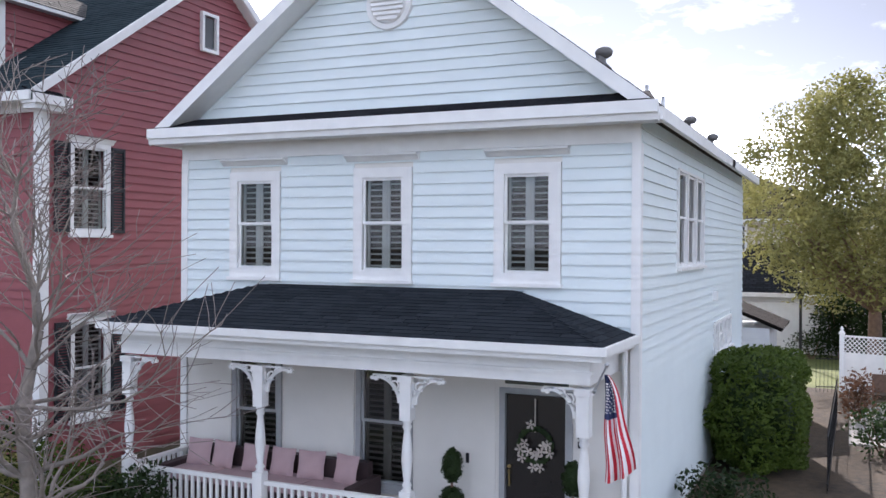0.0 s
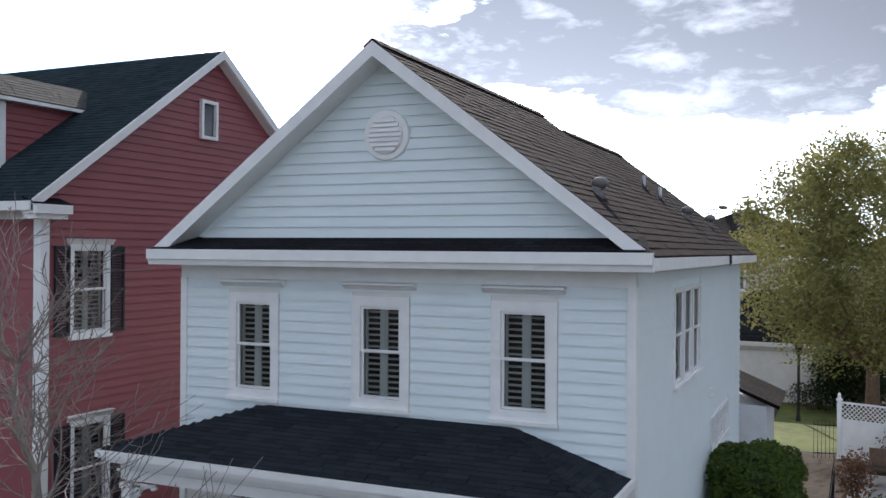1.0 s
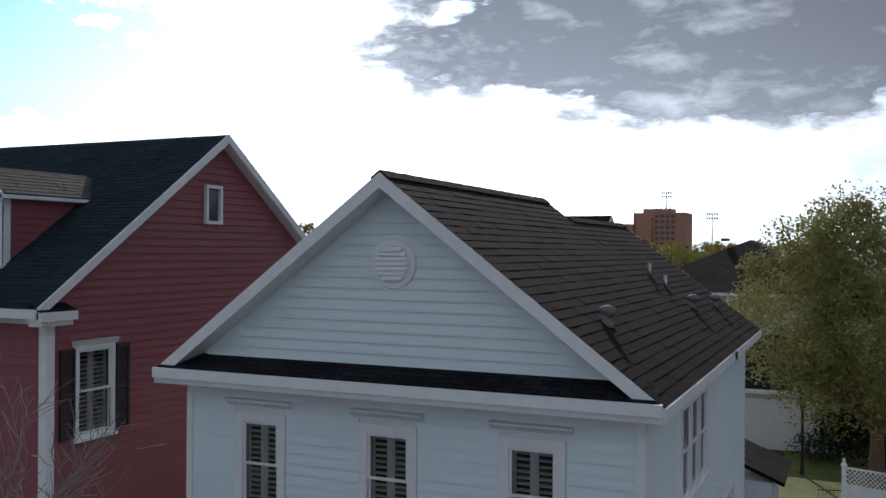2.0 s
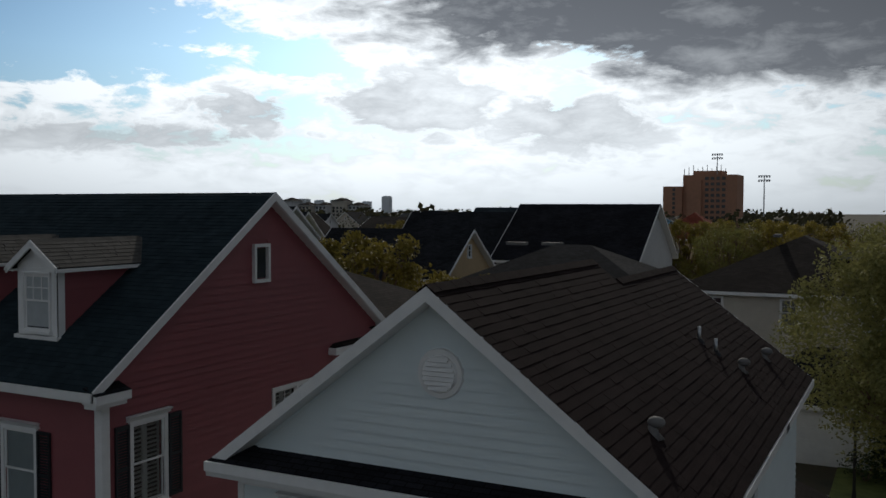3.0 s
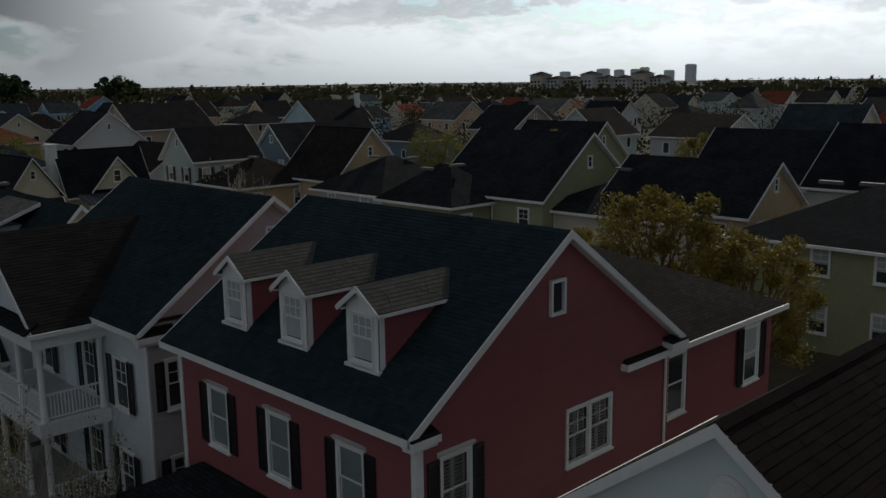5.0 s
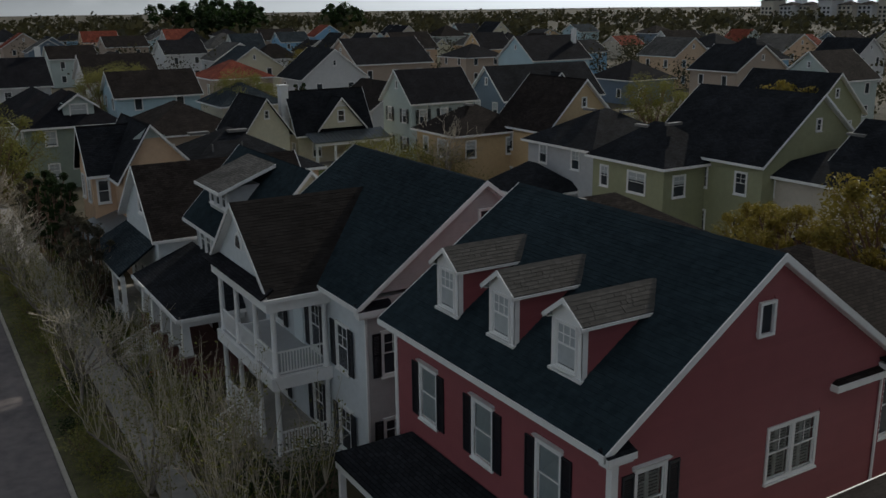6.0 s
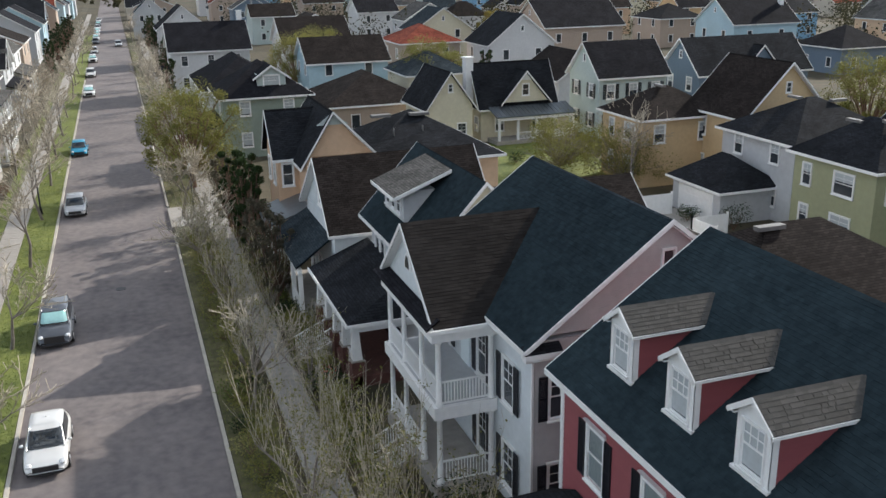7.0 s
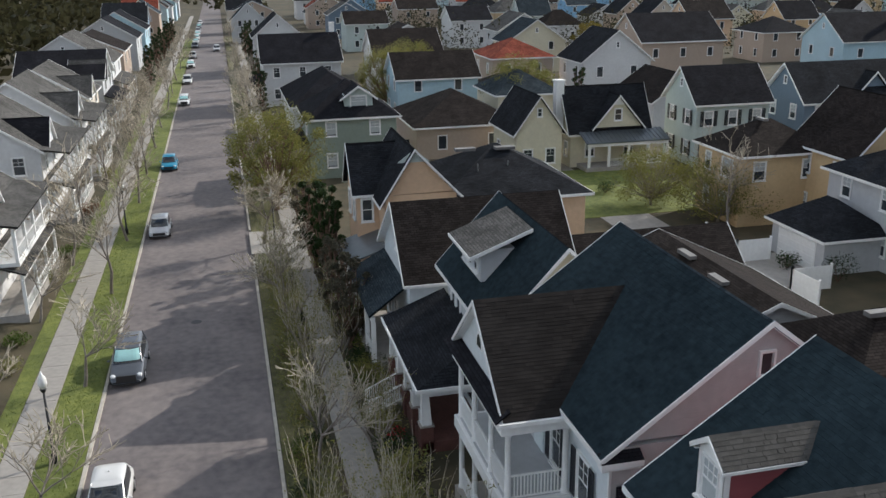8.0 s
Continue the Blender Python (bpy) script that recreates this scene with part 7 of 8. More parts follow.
# ---------------------------------------------------------------- far buildings
tower = thing("brick_tower", (-130, 560, 0), "brown brick tower block with rooftop aerials", "tower")
TX, TY = -128.0, 530.0
part("body", Geo().box(TX - 2, TY, 0, TX + 9, TY + 25, 25.5), PARAPET, tower)
part("body", Geo().box(TX + 9, TY + 2, 0, TX + 39, TY + 25, 32), PARAPET, tower)
part("body", Geo().box(TX + 12, TY - 2, 0, TX + 20, TY + 2, 29), PARAPET, tower)
part("penthouse", Geo().box(TX + 14, TY + 6, 32, TX + 30, TY + 22, 34.5), PARAPET, tower)
for k in range(9):
    for j in range(4):
        part("window", Geo().box(TX + 21.5 + j * 3.1, TY + 1.9, 3.5 + k * 3.2, TX + 23.5 + j * 3.1, TY + 2.0, 5.2 + k * 3.2), PANE, tower)
    part("window", Geo().box(TX + 3.5, TY - 0.1, 2 + k * 2.6, TX + 5, TY, 3.6 + k * 2.6), PANE, tower)
for k in range(10):
    part("aerial", Geo().tube((TX + 8 + 2.6 * k, TY + 10, 32), (TX + 8 + 2.6 * k, TY + 10, 36 + (k * 7 % 3)), 0.25, 0.2, 5), METAL, tower)
for px, py, pz in ((TX + 27.5, TY + 5, 44), (-70, 500, 30.0)):
    ml = thing("floodlight_mast", (px, py, 0), "tall floodlight mast with two rows of lamps", "floodlight", "floodlight masts")
    part("mast", Geo().tube((px, py, 0), (px, py, pz), 0.45, 0.25, 6), METAL, ml)
    for r in range(2):
        part("lamp_bar", Geo().box(px - 3, py - 0.2, pz - 0.3 - 2.2 * r, px + 3, py + 0.2, pz + 0.1 - 2.2 * r), METAL, ml)
        for j in range(5):
            part("lamp", Geo().blob((px - 2.6 + 1.3 * j, py - 0.4, pz - 0.7 - 2.2 * r), (0.5, 0.4, 0.5), 6, 4), METAL, ml)
condo = thing("condominium", (-500, 700, 0), "long pale condominium with red-brown hipped roofs", "apartment building")
CX, CY = -500.0, 690.0
for k in range(8):
    x, y = CX - 48 + 13 * k, CY - 30 + 8 * k
    hz = 15 if k % 3 else 19
    part("block", Geo().box(x - 6.5, y - 8, 0, x + 6.5, y + 8, hz), WHITEW if k % 2 else BEIGE, condo)
    hip_roof(condo, x - 6.5, x + 6.5, y - 8, y + 8, hz, hz + 3.2, ROOF_BROWN, 1.2)
    for fl in range(4):
        for j in range(3):
            part("window", Geo().box(x - 5.2 + 4.0 * j, y - 8.1, 2 + 3.3 * fl, x - 3 + 4.0 * j, y - 8.0, 3.9 + 3.3 * fl), PANE, condo)
rnd = random.Random(12)
for az, hgt, wd in ((38.2, 32, 22), (35.9, 38, 30), (34.95, 35, 20), (34.0, 36, 16), (33.45, 40, 18), (32.0, 32, 20), (30.75, 46, 22)):
    d = 2500.0
    x, y = -1 - d * math.sin(radians(az)), d * math.cos(radians(az))
    tw = thing("skyline_tower", (x, y, 0), "hazy grey tower on the far skyline", "tower", "skyline towers")
    part("body", Geo().box(x - wd / 2, y - 10, 0, x + wd / 2, y + 10, hgt), FARHAZE, tw)
    part("crown", Geo().box(x - wd * 0.35, y - 8, hgt, x + wd * 0.35, y + 8, hgt * 1.04), FARHAZE, tw)

# ---------------------------------------------------------------- trees


def branch(g, p, d, length, r, depth, rnd, spread, fine, thin, deep=5, gnarl=0.13):
    """A limb of a few bends that forks; its twigs go to fine."""
    n = (3 if depth < 3 else 2) + (3 if gnarl > 0.15 and depth < 2 else 0)
    tgt = g if depth < 3 else fine
    for i in range(n):
        d2 = (d + Vector((rnd.gauss(0, gnarl), rnd.gauss(0, gnarl), rnd.gauss(0, gnarl * 0.6) + 0.07))).normalized()
        q = p + d2 * (length / n)
        r2 = max(thin, r * (0.86 if i < n - 1 else 0.78))
        tgt.tube(p, q, max(r, thin), r2, (8, 6, 4, 3, 3, 3)[min(depth, 5)], cap=False)
        if (0 < depth < deep and rnd.random() < 0.8) or (depth == 0 and gnarl > 0.15 and i > 1):
            side = (d2 + Vector((rnd.gauss(0, 1), rnd.gauss(0, 1), rnd.gauss(0, 0.5))) * spread).normalized()
            branch(g, q, side, length * rnd.uniform(0.45, 0.7), r2 * 0.5, depth + 1, rnd, spread, fine, thin, deep, gnarl)
        p, d, r = q, d2, r2
    if depth < deep:
        for k in range(2 if depth else 4):
            side = (d + Vector((rnd.gauss(0, 1), rnd.gauss(0, 1), rnd.gauss(0, 0.45))) * spread).normalized()
            branch(g, p, side, length * rnd.uniform(0.6, 0.85), r * 0.72, depth + 1, rnd, spread, fine, thin, deep, gnarl)


def bare_tree(at, height, seed, label, spread=0.6, thin=0.011, trunk=0.36, deep=5, stout=1.0, gnarl=0.13):
    rnd = random.Random(seed)
    t = thing("bare_tree", at, label, "tree", "bare street trees")
    g, f = Geo(), Geo()
    branch(g, Vector(at) - Vector((0, 0, 0.1)), Vector((rnd.gauss(0, 0.05), rnd.gauss(0, 0.05), 1)).normalized(), height * trunk, (height * 0.016 + 0.02) * stout, 0, rnd, spread, f, thin, deep, gnarl)
    part("trunk", g, BARK, t, smooth=True)
    tagged(part("twig_mass", f, TWIG, t), kind="stuff")
    return t


def shoot_tree(at, height, width, seed, label, shoots=170, buds=500):
    """A many-stemmed tree pruned into crowds of upright shoots, with a few new leaves."""
    rnd = random.Random(seed)
    t = thing("bare_tree", at, label, "tree", "bare street trees")
    g, f, lf = Geo(), Geo(), Geo()
    o = Vector(at)
    heads = []
    for k in range(7):
        a = k * 0.9 + rnd.random()
        rr = width * rnd.uniform(0.2, 0.75)
        mid = o + Vector((rr * 0.4 * math.cos(a), rr * 0.4 * math.sin(a), height * 0.22))
        end = o + Vector((rr * math.cos(a), rr * math.sin(a), height * rnd.uniform(0.34, 0.5)))
        g.tube(o - Vector((0, 0, 0.1)), mid, 0.075, 0.06, 7, cap=False)
        g.tube(mid, end, 0.06, 0.035, 6, cap=False)
        heads += [mid.lerp(end, q) for q in (0.4, 0.7, 1.0)]
    for k in range(shoots):
        p = rnd.choice(heads)
        d = Vector((rnd.gauss(0, 0.26), rnd.gauss(0, 0.26), 1)).normalized()
        ln = height * rnd.uniform(0.3, 0.6)
        r = rnd.uniform(0.011, 0.019)
        for q in range(4):
            d = (d + Vector((rnd.gauss(0, 0.07), rnd.gauss(0, 0.07), 0.05))).normalized()
            e = p + d * ln / 4
            f.tube(p, e, r, r * 0.86, 3, cap=False)
            if q > 0:
                for _ in range(1 + (q == 2)):
                    b = (d + Vector((rnd.gauss(0, 0.6), rnd.gauss(0, 0.6), rnd.gauss(0, 0.3)))).normalized()
                    e2 = e + b * ln * rnd.uniform(0.1, 0.25)
                    f.tube(e, e2, r * 0.55, 0.005, 3, cap=False)
            p, r = e, r * 0.86
            if rnd.random() < buds / (shoots * 4):
                leaf_cloud(lf, p, (0.24, 0.24, 0.24), 6, 0.055, rnd, 0.2)
    part("trunk", g, BARK, t, smooth=True)
    tagged(part("twig_mass", f, TWIG, t), kind="stuff")
    if lf.f:
        tagged(part("new_leaves", lf, LEAF_YELL, t), kind="stuff")
    return t


def leaf_tree(name, at, height, crown, mat, seed, label, count=5000, leaf=0.12, bark=None, clumps=26, low=0.35, group="leafy trees", limbs=200):
    """Trunk, limbs, and a crown of leaf clumps with gaps between."""
    rnd = random.Random(seed)
    t = thing(name, at, label, "tree", group)
    g, f = Geo(), Geo()
    x, y, z = at
    top = z + height
    fork = Vector((x, y, z + height * low))
    g.tube((x, y, z - 0.1), fork, height * 0.028, height * 0.02, 8, cap=False)
    for k in range(clumps):
        a = 2.4 * k
        h = (k + rnd.random()) / clumps
        rr = crown * math.sqrt(max(0.05, 1 - (h * 1.7 - 0.75) ** 2 * 0.8)) * rnd.uniform(0.35, 1.06)
        c = Vector((x + rr * math.cos(a), y + rr * math.sin(a), z + height * low + (height * (1 - low)) * (0.12 + 0.8 * h)))
        mid = fork.lerp(c, 0.5) + Vector((rnd.gauss(0, 0.2), rnd.gauss(0, 0.2), 0.2))
        if k < limbs:
            g.tube(fork, mid, height * 0.011, height * 0.007, 5, cap=False)
            g.tube(mid, c, height * 0.007, height * 0.002, 4, cap=False)
        s = crown * rnd.choice([rnd.uniform(0.14, 0.26), rnd.uniform(0.26, 0.44)])
        leaf_cloud(f, c, (s, s, s * 0.85), count // clumps, leaf, rnd, 0.12)
        for q in range(5 if k < limbs else 0):
            e = c + Vector((rnd.uniform(-0.6, 0.6), rnd.uniform(-0.6, 0.6), rnd.uniform(-0.3, 0.6))) * s
            g.tube(mid.lerp(c, 0.6), e, height * 0.003, height * 0.0012, 3, cap=False)
    part("trunk", g, bark or BARKD, t, smooth=True)
    part("crown", f, mat, t)
    return t


def shrub(at, size, mat, seed, label, count=700, leaf=0.06, name="shrub", category="shrub", group="garden shrubs"):
    rnd = random.Random(seed)
    t = thing(name, at, label, category, group)
    g, f = Geo(), Geo()
    x, y, z = at
    for k in range(6):
        a = k * 1.05
        g.tube((x, y, z - 0.05), (x + size[0] * 0.6 * math.cos(a), y + size[1] * 0.6 * math.sin(a), z + size[2] * 1.2), 0.03, 0.01, 4, cap=False)
        leaf_cloud(f, (x + size[0] * 0.45 * math.cos(a), y + size[1] * 0.45 * math.sin(a), z + size[2] * rnd.uniform(0.7, 1.2)), (size[0] * 0.65, size[1] * 0.65, size[2] * 0.75), count // 6, leaf, rnd, 0.3)
    tagged(part("stem_mass", g, BARKD, t), kind="stuff")
    part("foliage", f, mat, t)
    return t


# gnarled young tree whose limbs leave a bent trunk one above another
yt = thing("bare_tree", (-9.6, 8.4, 0.2), "bare grey-barked young tree before the porch", "tree", "bare street trees")
rnd = random.Random(41)
g, f = Geo(), Geo()
p = Vector((-9.6, 8.4, 0.1))
for k in range(14):
    q = Vector((-9.6 + 0.12 * math.sin(k * 0.9) - 0.012 * k, 8.4 + 0.08 * math.cos(k * 1.3), 0.1 + 0.42 * (k + 1)))
    r = 0.135 * (1 - k / 15.5)
    g.tube(p, q, r + 0.008, r, 9, cap=False)
    if k > 2:
        for m in range(3 if k < 13 else 5):
            a = 2.4 * (3 * k + m) + rnd.uniform(-0.4, 0.4)
            reach = (1.5 if k < 9 else 1.05) * rnd.uniform(0.65, 1.2)
            rise = 0.1 if k < 8 else 0.75
            branch(g, q, Vector((math.cos(a), math.sin(a), rise + rnd.uniform(-0.15, 0.35))).normalized(), reach, max(0.017, r * 0.42), 1, rnd, 0.6, f, 0.005, 3, 0.21)
    p = q
part("trunk", g, BARK, yt, smooth=True)
tagged(part("twig_mass", f, TWIGD, yt), kind="stuff")
BT = [bare_tree((-43.4, 5.95, 0.15), 5.6, 102, "bare pale-barked street tree on the verge", 0.62, 0.016, deep=4), bare_tree((-99.0, 5.6, 0.15), 7.6, 103, "bare pale-barked street tree on the verge", 0.64, 0.02, deep=4)]
AT = bare_tree((-79.8, 5.45, 0.15), 8.0, 107, "bare pale-barked street tree at the alley", 0.66, 0.019, trunk=0.3, deep=5, stout=1.15)
ST = [shoot_tree((-30.5, 8.3, 0.2), 6.4, 3.9, 111, "bare many-stemmed tree with upright dry shoots", 105, 1200), shoot_tree((-52.4, 6.9, 0.15), 4.6, 2.0, 112, "bare many-stemmed street tree with new leaf tips", 46, 640)]
for x, y, t, rz in ((-34.2, 7.0, ST[0], 70), (-26.5, 8.6, ST[0], 160), (-57.0, 6.6, ST[1], 230), (-66.5, 6.2, ST[1], 10), (-46.8, 6.4, ST[1], 40), (-61.3, 6.4, ST[1], 300), (-71.5, 6.2, ST[1], 140), (-44.2, 9.0, ST[1], 70), (-56.5, 9.0, ST[1], 20),
                    (-64, 6.0, BT[0], 200), (-70, 5.9, BT[0], 300), (-112, 5.8, BT[0], 70), (-120, 5.8, BT[1], 70), (-135, 5.8, BT[0], 30), (-150, 5.8, BT[1], 80), (-168, 5.8, BT[0], 60), (-186, 5.8, BT[1], 10), (-205, 5.8, BT[0], 90), (-142, 6.8, BT[1], 200), (-160, 6.8, BT[1], 100),
                    (-55.5, -5.7, BT[0], 0), (-41.2, -5.8, BT[0], 50), (-70.8, -5.8, BT[1], 120), (-84, -5.8, BT[1], 20), (-97, -5.8, BT[1], 250), (-110, -5.9, BT[1], 80), (-125, -5.8, BT[1], 30), (-140, -5.8, BT[0], 190), (-158, -5.8, BT[1], 220), (-176, -5.8, BT[0], 140), (-195, -5.8, BT[1], 10), (-66, -9.8, BT[0], 33), (-88, -9.6, BT[1], 70), (-78, -9.4, BT[1], 190), (-103, -9.4, BT[1], 110), (-118, -9.2, BT[1], 10), (-132, -9.2, BT[1], 60), (-148, -9.2, BT[1], 0), (-50, -10.0, BT[0], 90), (-215, -5.8, BT[0], 10), (-240, -5.8, BT[1], 10), (-265, -5.8, BT[0], 10), (-235, 5.8, BT[0], 44), (-265, 5.8, BT[1], 44)):
    copy_thing(t, pose(x, y, 0.15, 0, 0, rz))
leaf_tree("oak_tree", (-0.5, 37.5, YARD), 10.8, 4.9, LEAF_OAK, 201, "broad oak with small silvery green leaves", 70000, 0.085, clumps=84, low=0.22, limbs=30)
OT = leaf_tree("leafy_tree", (-90.5, 7.2, 0.15), 9.6, 4.6, LEAF_YELL, 202, "street tree in fresh yellow-green leaf", 17000, 0.1, clumps=44, low=0.14)
GT = leaf_tree("garden_tree", (-25.5, 39.5, YARD), 10.2, 3.4, LEAF_OLIVE, 203, "garden tree with olive-yellow leaves", 17000, 0.12, clumps=44, low=0.18)
MT = leaf_tree("magnolia", (-56.5, 9.4, 0.3), 6.2, 1.35, LEAF_BRONZE, 204, "young magnolia with glossy bronze-backed leaves", 4200, 0.11, clumps=26, low=0.06)
CT = leaf_tree("evergreen_tree", (-72.5, 9.0, 0.3), 7.2, 1.15, LEAF_DARK, 205, "dark narrow evergreen tree", 6000, 0.11, clumps=30, low=0.04)
for x, y, s, t in ((-15, 112, 60, GT), (-20, 108, 200, OT), (-26, 114, 0, GT), (-10, 106, 0, GT), (-31, 110, 140, OT), (-5, 112, 90, OT), (-17, 118, 33, GT), (-23, 120, 300, GT), (-120, 41, 30, OT), (-141, 27, 0, OT), (-150, 33, 50, OT), (-62, 78, 50, GT), (-46, 80, 0, GT), (-78, 75, 20, OT), (-66, 9.5, 30, CT), (-70, 9.6, 70, CT), (-60, 9.0, 30, MT), (-75.5, 8.8, 90, MT), (-146, 38.5, 10, CT), (-130, 53, 10, CT), (-172, 72, 0, GT), (-104, 8.5, 20, CT), (-145, 8.6, 0, CT)):
    copy_thing(t, pose(x, y, YARD if y > 11 else 0.3, 0, 0, s))
PT = [leaf_tree("pine_tree", (x, y, YARD), h, cr, LEAF_DARK, sd, "tall dark pine on the horizon", 2200, 1.1, clumps=n, low=lo, group="horizon pines") for x, y, h, cr, sd, n, lo in ((-573, 178, 24, 11, 207, 17, 0.35), (-560, 150, 21, 13, 208, 12, 0.45), (-590, 205, 19, 15, 209, 14, 0.2))]
for k, (x, y) in enumerate(((-585, 196), (-567, 186), (-552, 166), (-600, 172), (-570, 160), (-592, 188), (-563, 248), (-580, 168), (-556, 176), (-604, 196), (-575, 262))):
    copy_thing(PT[k % 3], pose(x, y + 9, YARD - 2 - (k * 5 % 4), 0, 0, x * 7))
GO = leaf_tree("garden_tree", (-80.5, 40.6, YARD), 5.2, 4.3, LEAF_YELL, 206, "spreading garden tree with sparse new leaves", 9500, 0.085, BARK, 60, 0.12)
copy_thing(BT[1], pose(-70.5, 42.8, YARD, 0, 0, 15))
copy_thing(GO, pose(-73.5, 43.5, YARD, 0, 0, 140))
copy_thing(BT[1], pose(-76.0, 45.5, YARD, 0, 0, 75))
for k, (x, y, sx, sy, sz) in enumerate(((-37.2, 5.6, 1.5, 0.9, 0.5), (-40.5, 5.8, 1.7, 0.8, 0.45), (-52.5, 5.7, 2.0, 1.0, 0.6), (-56.5, 5.5, 2.2, 0.9, 0.55), (-60.5, 5.8, 2.0, 1.0, 0.6), (-64.5, 5.6, 2.2, 0.9, 0.6), (-68.5, 5.8, 1.8, 0.9, 0.7), (-72.0, 5.5, 1.6, 0.8, 0.6), (-40.6, 9.5, 1.2, 0.7, 0.6), (-46.0, 9.4, 1.0, 0.6, 0.7), (-53.0, 9.5, 1.3, 0.7, 0.7), (-48.5, 5.7, 1.6, 0.8, 0.5), (-44.0, 5.6, 1.6, 0.8, 0.5), (-34.0, 5.8, 1.8, 0.8, 0.5), (-37.5, 9.6, 1.5, 0.8, 0.7), (-50.0, 9.6, 1.4, 0.8, 0.7))):
    shrub((x, y, 0.12), (sx, sy, sz), LEAF_YELL, 620 + k, "low yellow-green undergrowth beside the pavement", 900, 0.055)
for k, (x, y, sx, sy, sz, m) in enumerate(((-12.7, 11.6, 1.1, 0.8, 0.9, LEAF_HEDGE), (-13.9, 11.3, 1.2, 0.9, 1.0, LEAF_OAK), (-11.6, 11.9, 0.8, 0.7, 0.7, LEAF_DARK), (-15.2, 11.5, 1.1, 0.9, 0.9, LEAF_HEDGE))):
    shrub((x, y, YARD - 0.1), (sx, sy, sz), m, 640 + k, "leafy shrub before the red house", 2600, 0.05)
for k, (x, y, sz) in enumerate(((-1.7, 42.6, 2.0), (-0.3, 41.6, 2.5), (1.4, 42.5, 2.2))):
    shrub((x, y, YARD - 0.1), (1.2, 1.0, sz), LEAF_DARK, 650 + k, "tall dark shrub behind the oak", 3600, 0.09)
for x, y, rz, k in ((-32.5, 41.0, 200, 0.72), (-36.5, 43.5, 80, 0.62), (-21.5, 41.5, 20, 0.8)):
    copy_thing(GT, pose(x, y, YARD, 0, 0, rz) @ Matrix.Scale(k, 4))
copy_thing(GT, pose(3.4, 46.5, YARD, 0, 0, 40))
for k in range(11):
    copy_thing(CT, pose(-168 - 12.5 * k, 9.2 + 0.9 * (k % 3), 0.2, 0, 0, 47 * k))
    if k > 1:
        copy_thing(CT, pose(-163 - 12.5 * k, -10.2 - 0.8 * (k % 2), 0.2, 0, 0, 31 * k))
# hedge beside the white house
hd = thing("hedge", (-3.1, 21.3, YARD), "tall dense clipped green hedge against the side wall", "hedge")
g = Geo()
rnd = random.Random(8)
for _ in range(17000):
    d = Vector((rnd.uniform(-1, 1), rnd.uniform(-1, 1), rnd.uniform(-1, 1)))
    m = max(abs(d.x), abs(d.y), abs(d.z))
    d = d / m * rnd.uniform(0.86, 1.04)
    d *= 1 - 0.3 * (abs(d.x * d.y) + abs(d.y * d.z) + abs(d.x * d.z)) / 3
    p = Vector((-3.02 + d.x * 0.98, 21.4 + d.y * 1.6, YARD + 1.25 + d.z * 1.25))
    p += Vector((noise.noise(p * 2.5), noise.noise(p * 2.5 + Vector((7, 0, 0))), noise.noise(p * 2.5 + Vector((0, 9, 0))))) * 0.16
    a = Vector((rnd.gauss(0, 1), rnd.gauss(0, 1), rnd.gauss(0, 0.6))).normalized()
    b = a.orthogonal().normalized()
    s = 0.05 * rnd.uniform(0.7, 1.3)
    g.face([p - a * s, p + b * s * 0.5, p + a * s, p - b * s * 0.5])
part("foliage", g, LEAF_HEDGE, hd)
# filler blob behind the leaves; its darker colour stands for the hedge's inner shade
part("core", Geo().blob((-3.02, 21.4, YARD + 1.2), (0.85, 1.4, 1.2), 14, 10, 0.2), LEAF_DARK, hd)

# ---------------------------------------------------------------- side garden
fence = thing("lattice_fence", (-0.5, 32.5, YARD), "white vinyl fence with a lattice top beside a patio", "fence")
for k in range(4):
    x = -1.55 + 1.85 * k
    y = 32.8 - 0.6 * k
    po = part("post", Geo().box(x - 0.07, y - 0.07, YARD, x + 0.07, y + 0.07, 2.55), TRIM, fence)
    part("cap", Geo().lathe([(0.1, 2.55), (0.1, 2.6), (0.04, 2.68), (0.06, 2.73), (0.01, 2.82)], x, y, 10), TRIM, po)
    if k < 3:
        x2, y2 = x + 1.85, y - 0.6
        A, B = Vector((x + 0.07, y, 0)), Vector((x2 - 0.07, y2, 0))
        nrm = Vector((0.6, 1.85, 0)).normalized() * 0.02
        part("panel", Geo().slab([A + Vector((0, 0, 1.95)) - nrm, A + Vector((0, 0, 0.75)) - nrm, B + Vector((0, 0, 0.75)) - nrm, B + Vector((0, 0, 1.95)) - nrm], 0.04), TRIM, fence)
        lt = Geo()
        for s in (-1, 1):
            for j in range(-5, 17):
                u0 = j * 0.14
                pts = []
                for f in (0.0, 1.0):
                    u = u0 + s * f * 0.5 + (0 if s > 0 else 0.5)
                    pts.append((u, 1.97 + 0.5 * f))
                (ua, za), (ub, zb) = pts
                if ua > ub:
                    (ua, za), (ub, zb) = (ub, zb), (ua, za)
                if ub <= 0 or ua >= 1.8:
                    continue
                if ua < 0:
                    za, ua = za + (zb - za) * (-ua) / (ub - ua), 0
                if ub > 1.8:
                    zb, ub = za + (zb - za) * (1.8 - ua) / (ub - ua), 1.8
                dirn = (B - A).normalized()
                lt.tube(A + dirn * ua + Vector((0, 0, za)), A + dirn * ub + Vector((0, 0, zb)), 0.016, 0.016, 4)
        part("lattice", lt, TRIM, fence)
        for z in (2.5, 1.95):
            part("rail", Geo().tube(A + Vector((0, 0, z)), B + Vector((0, 0, z)), 0.04, 0.04, 4), TRIM, fence)
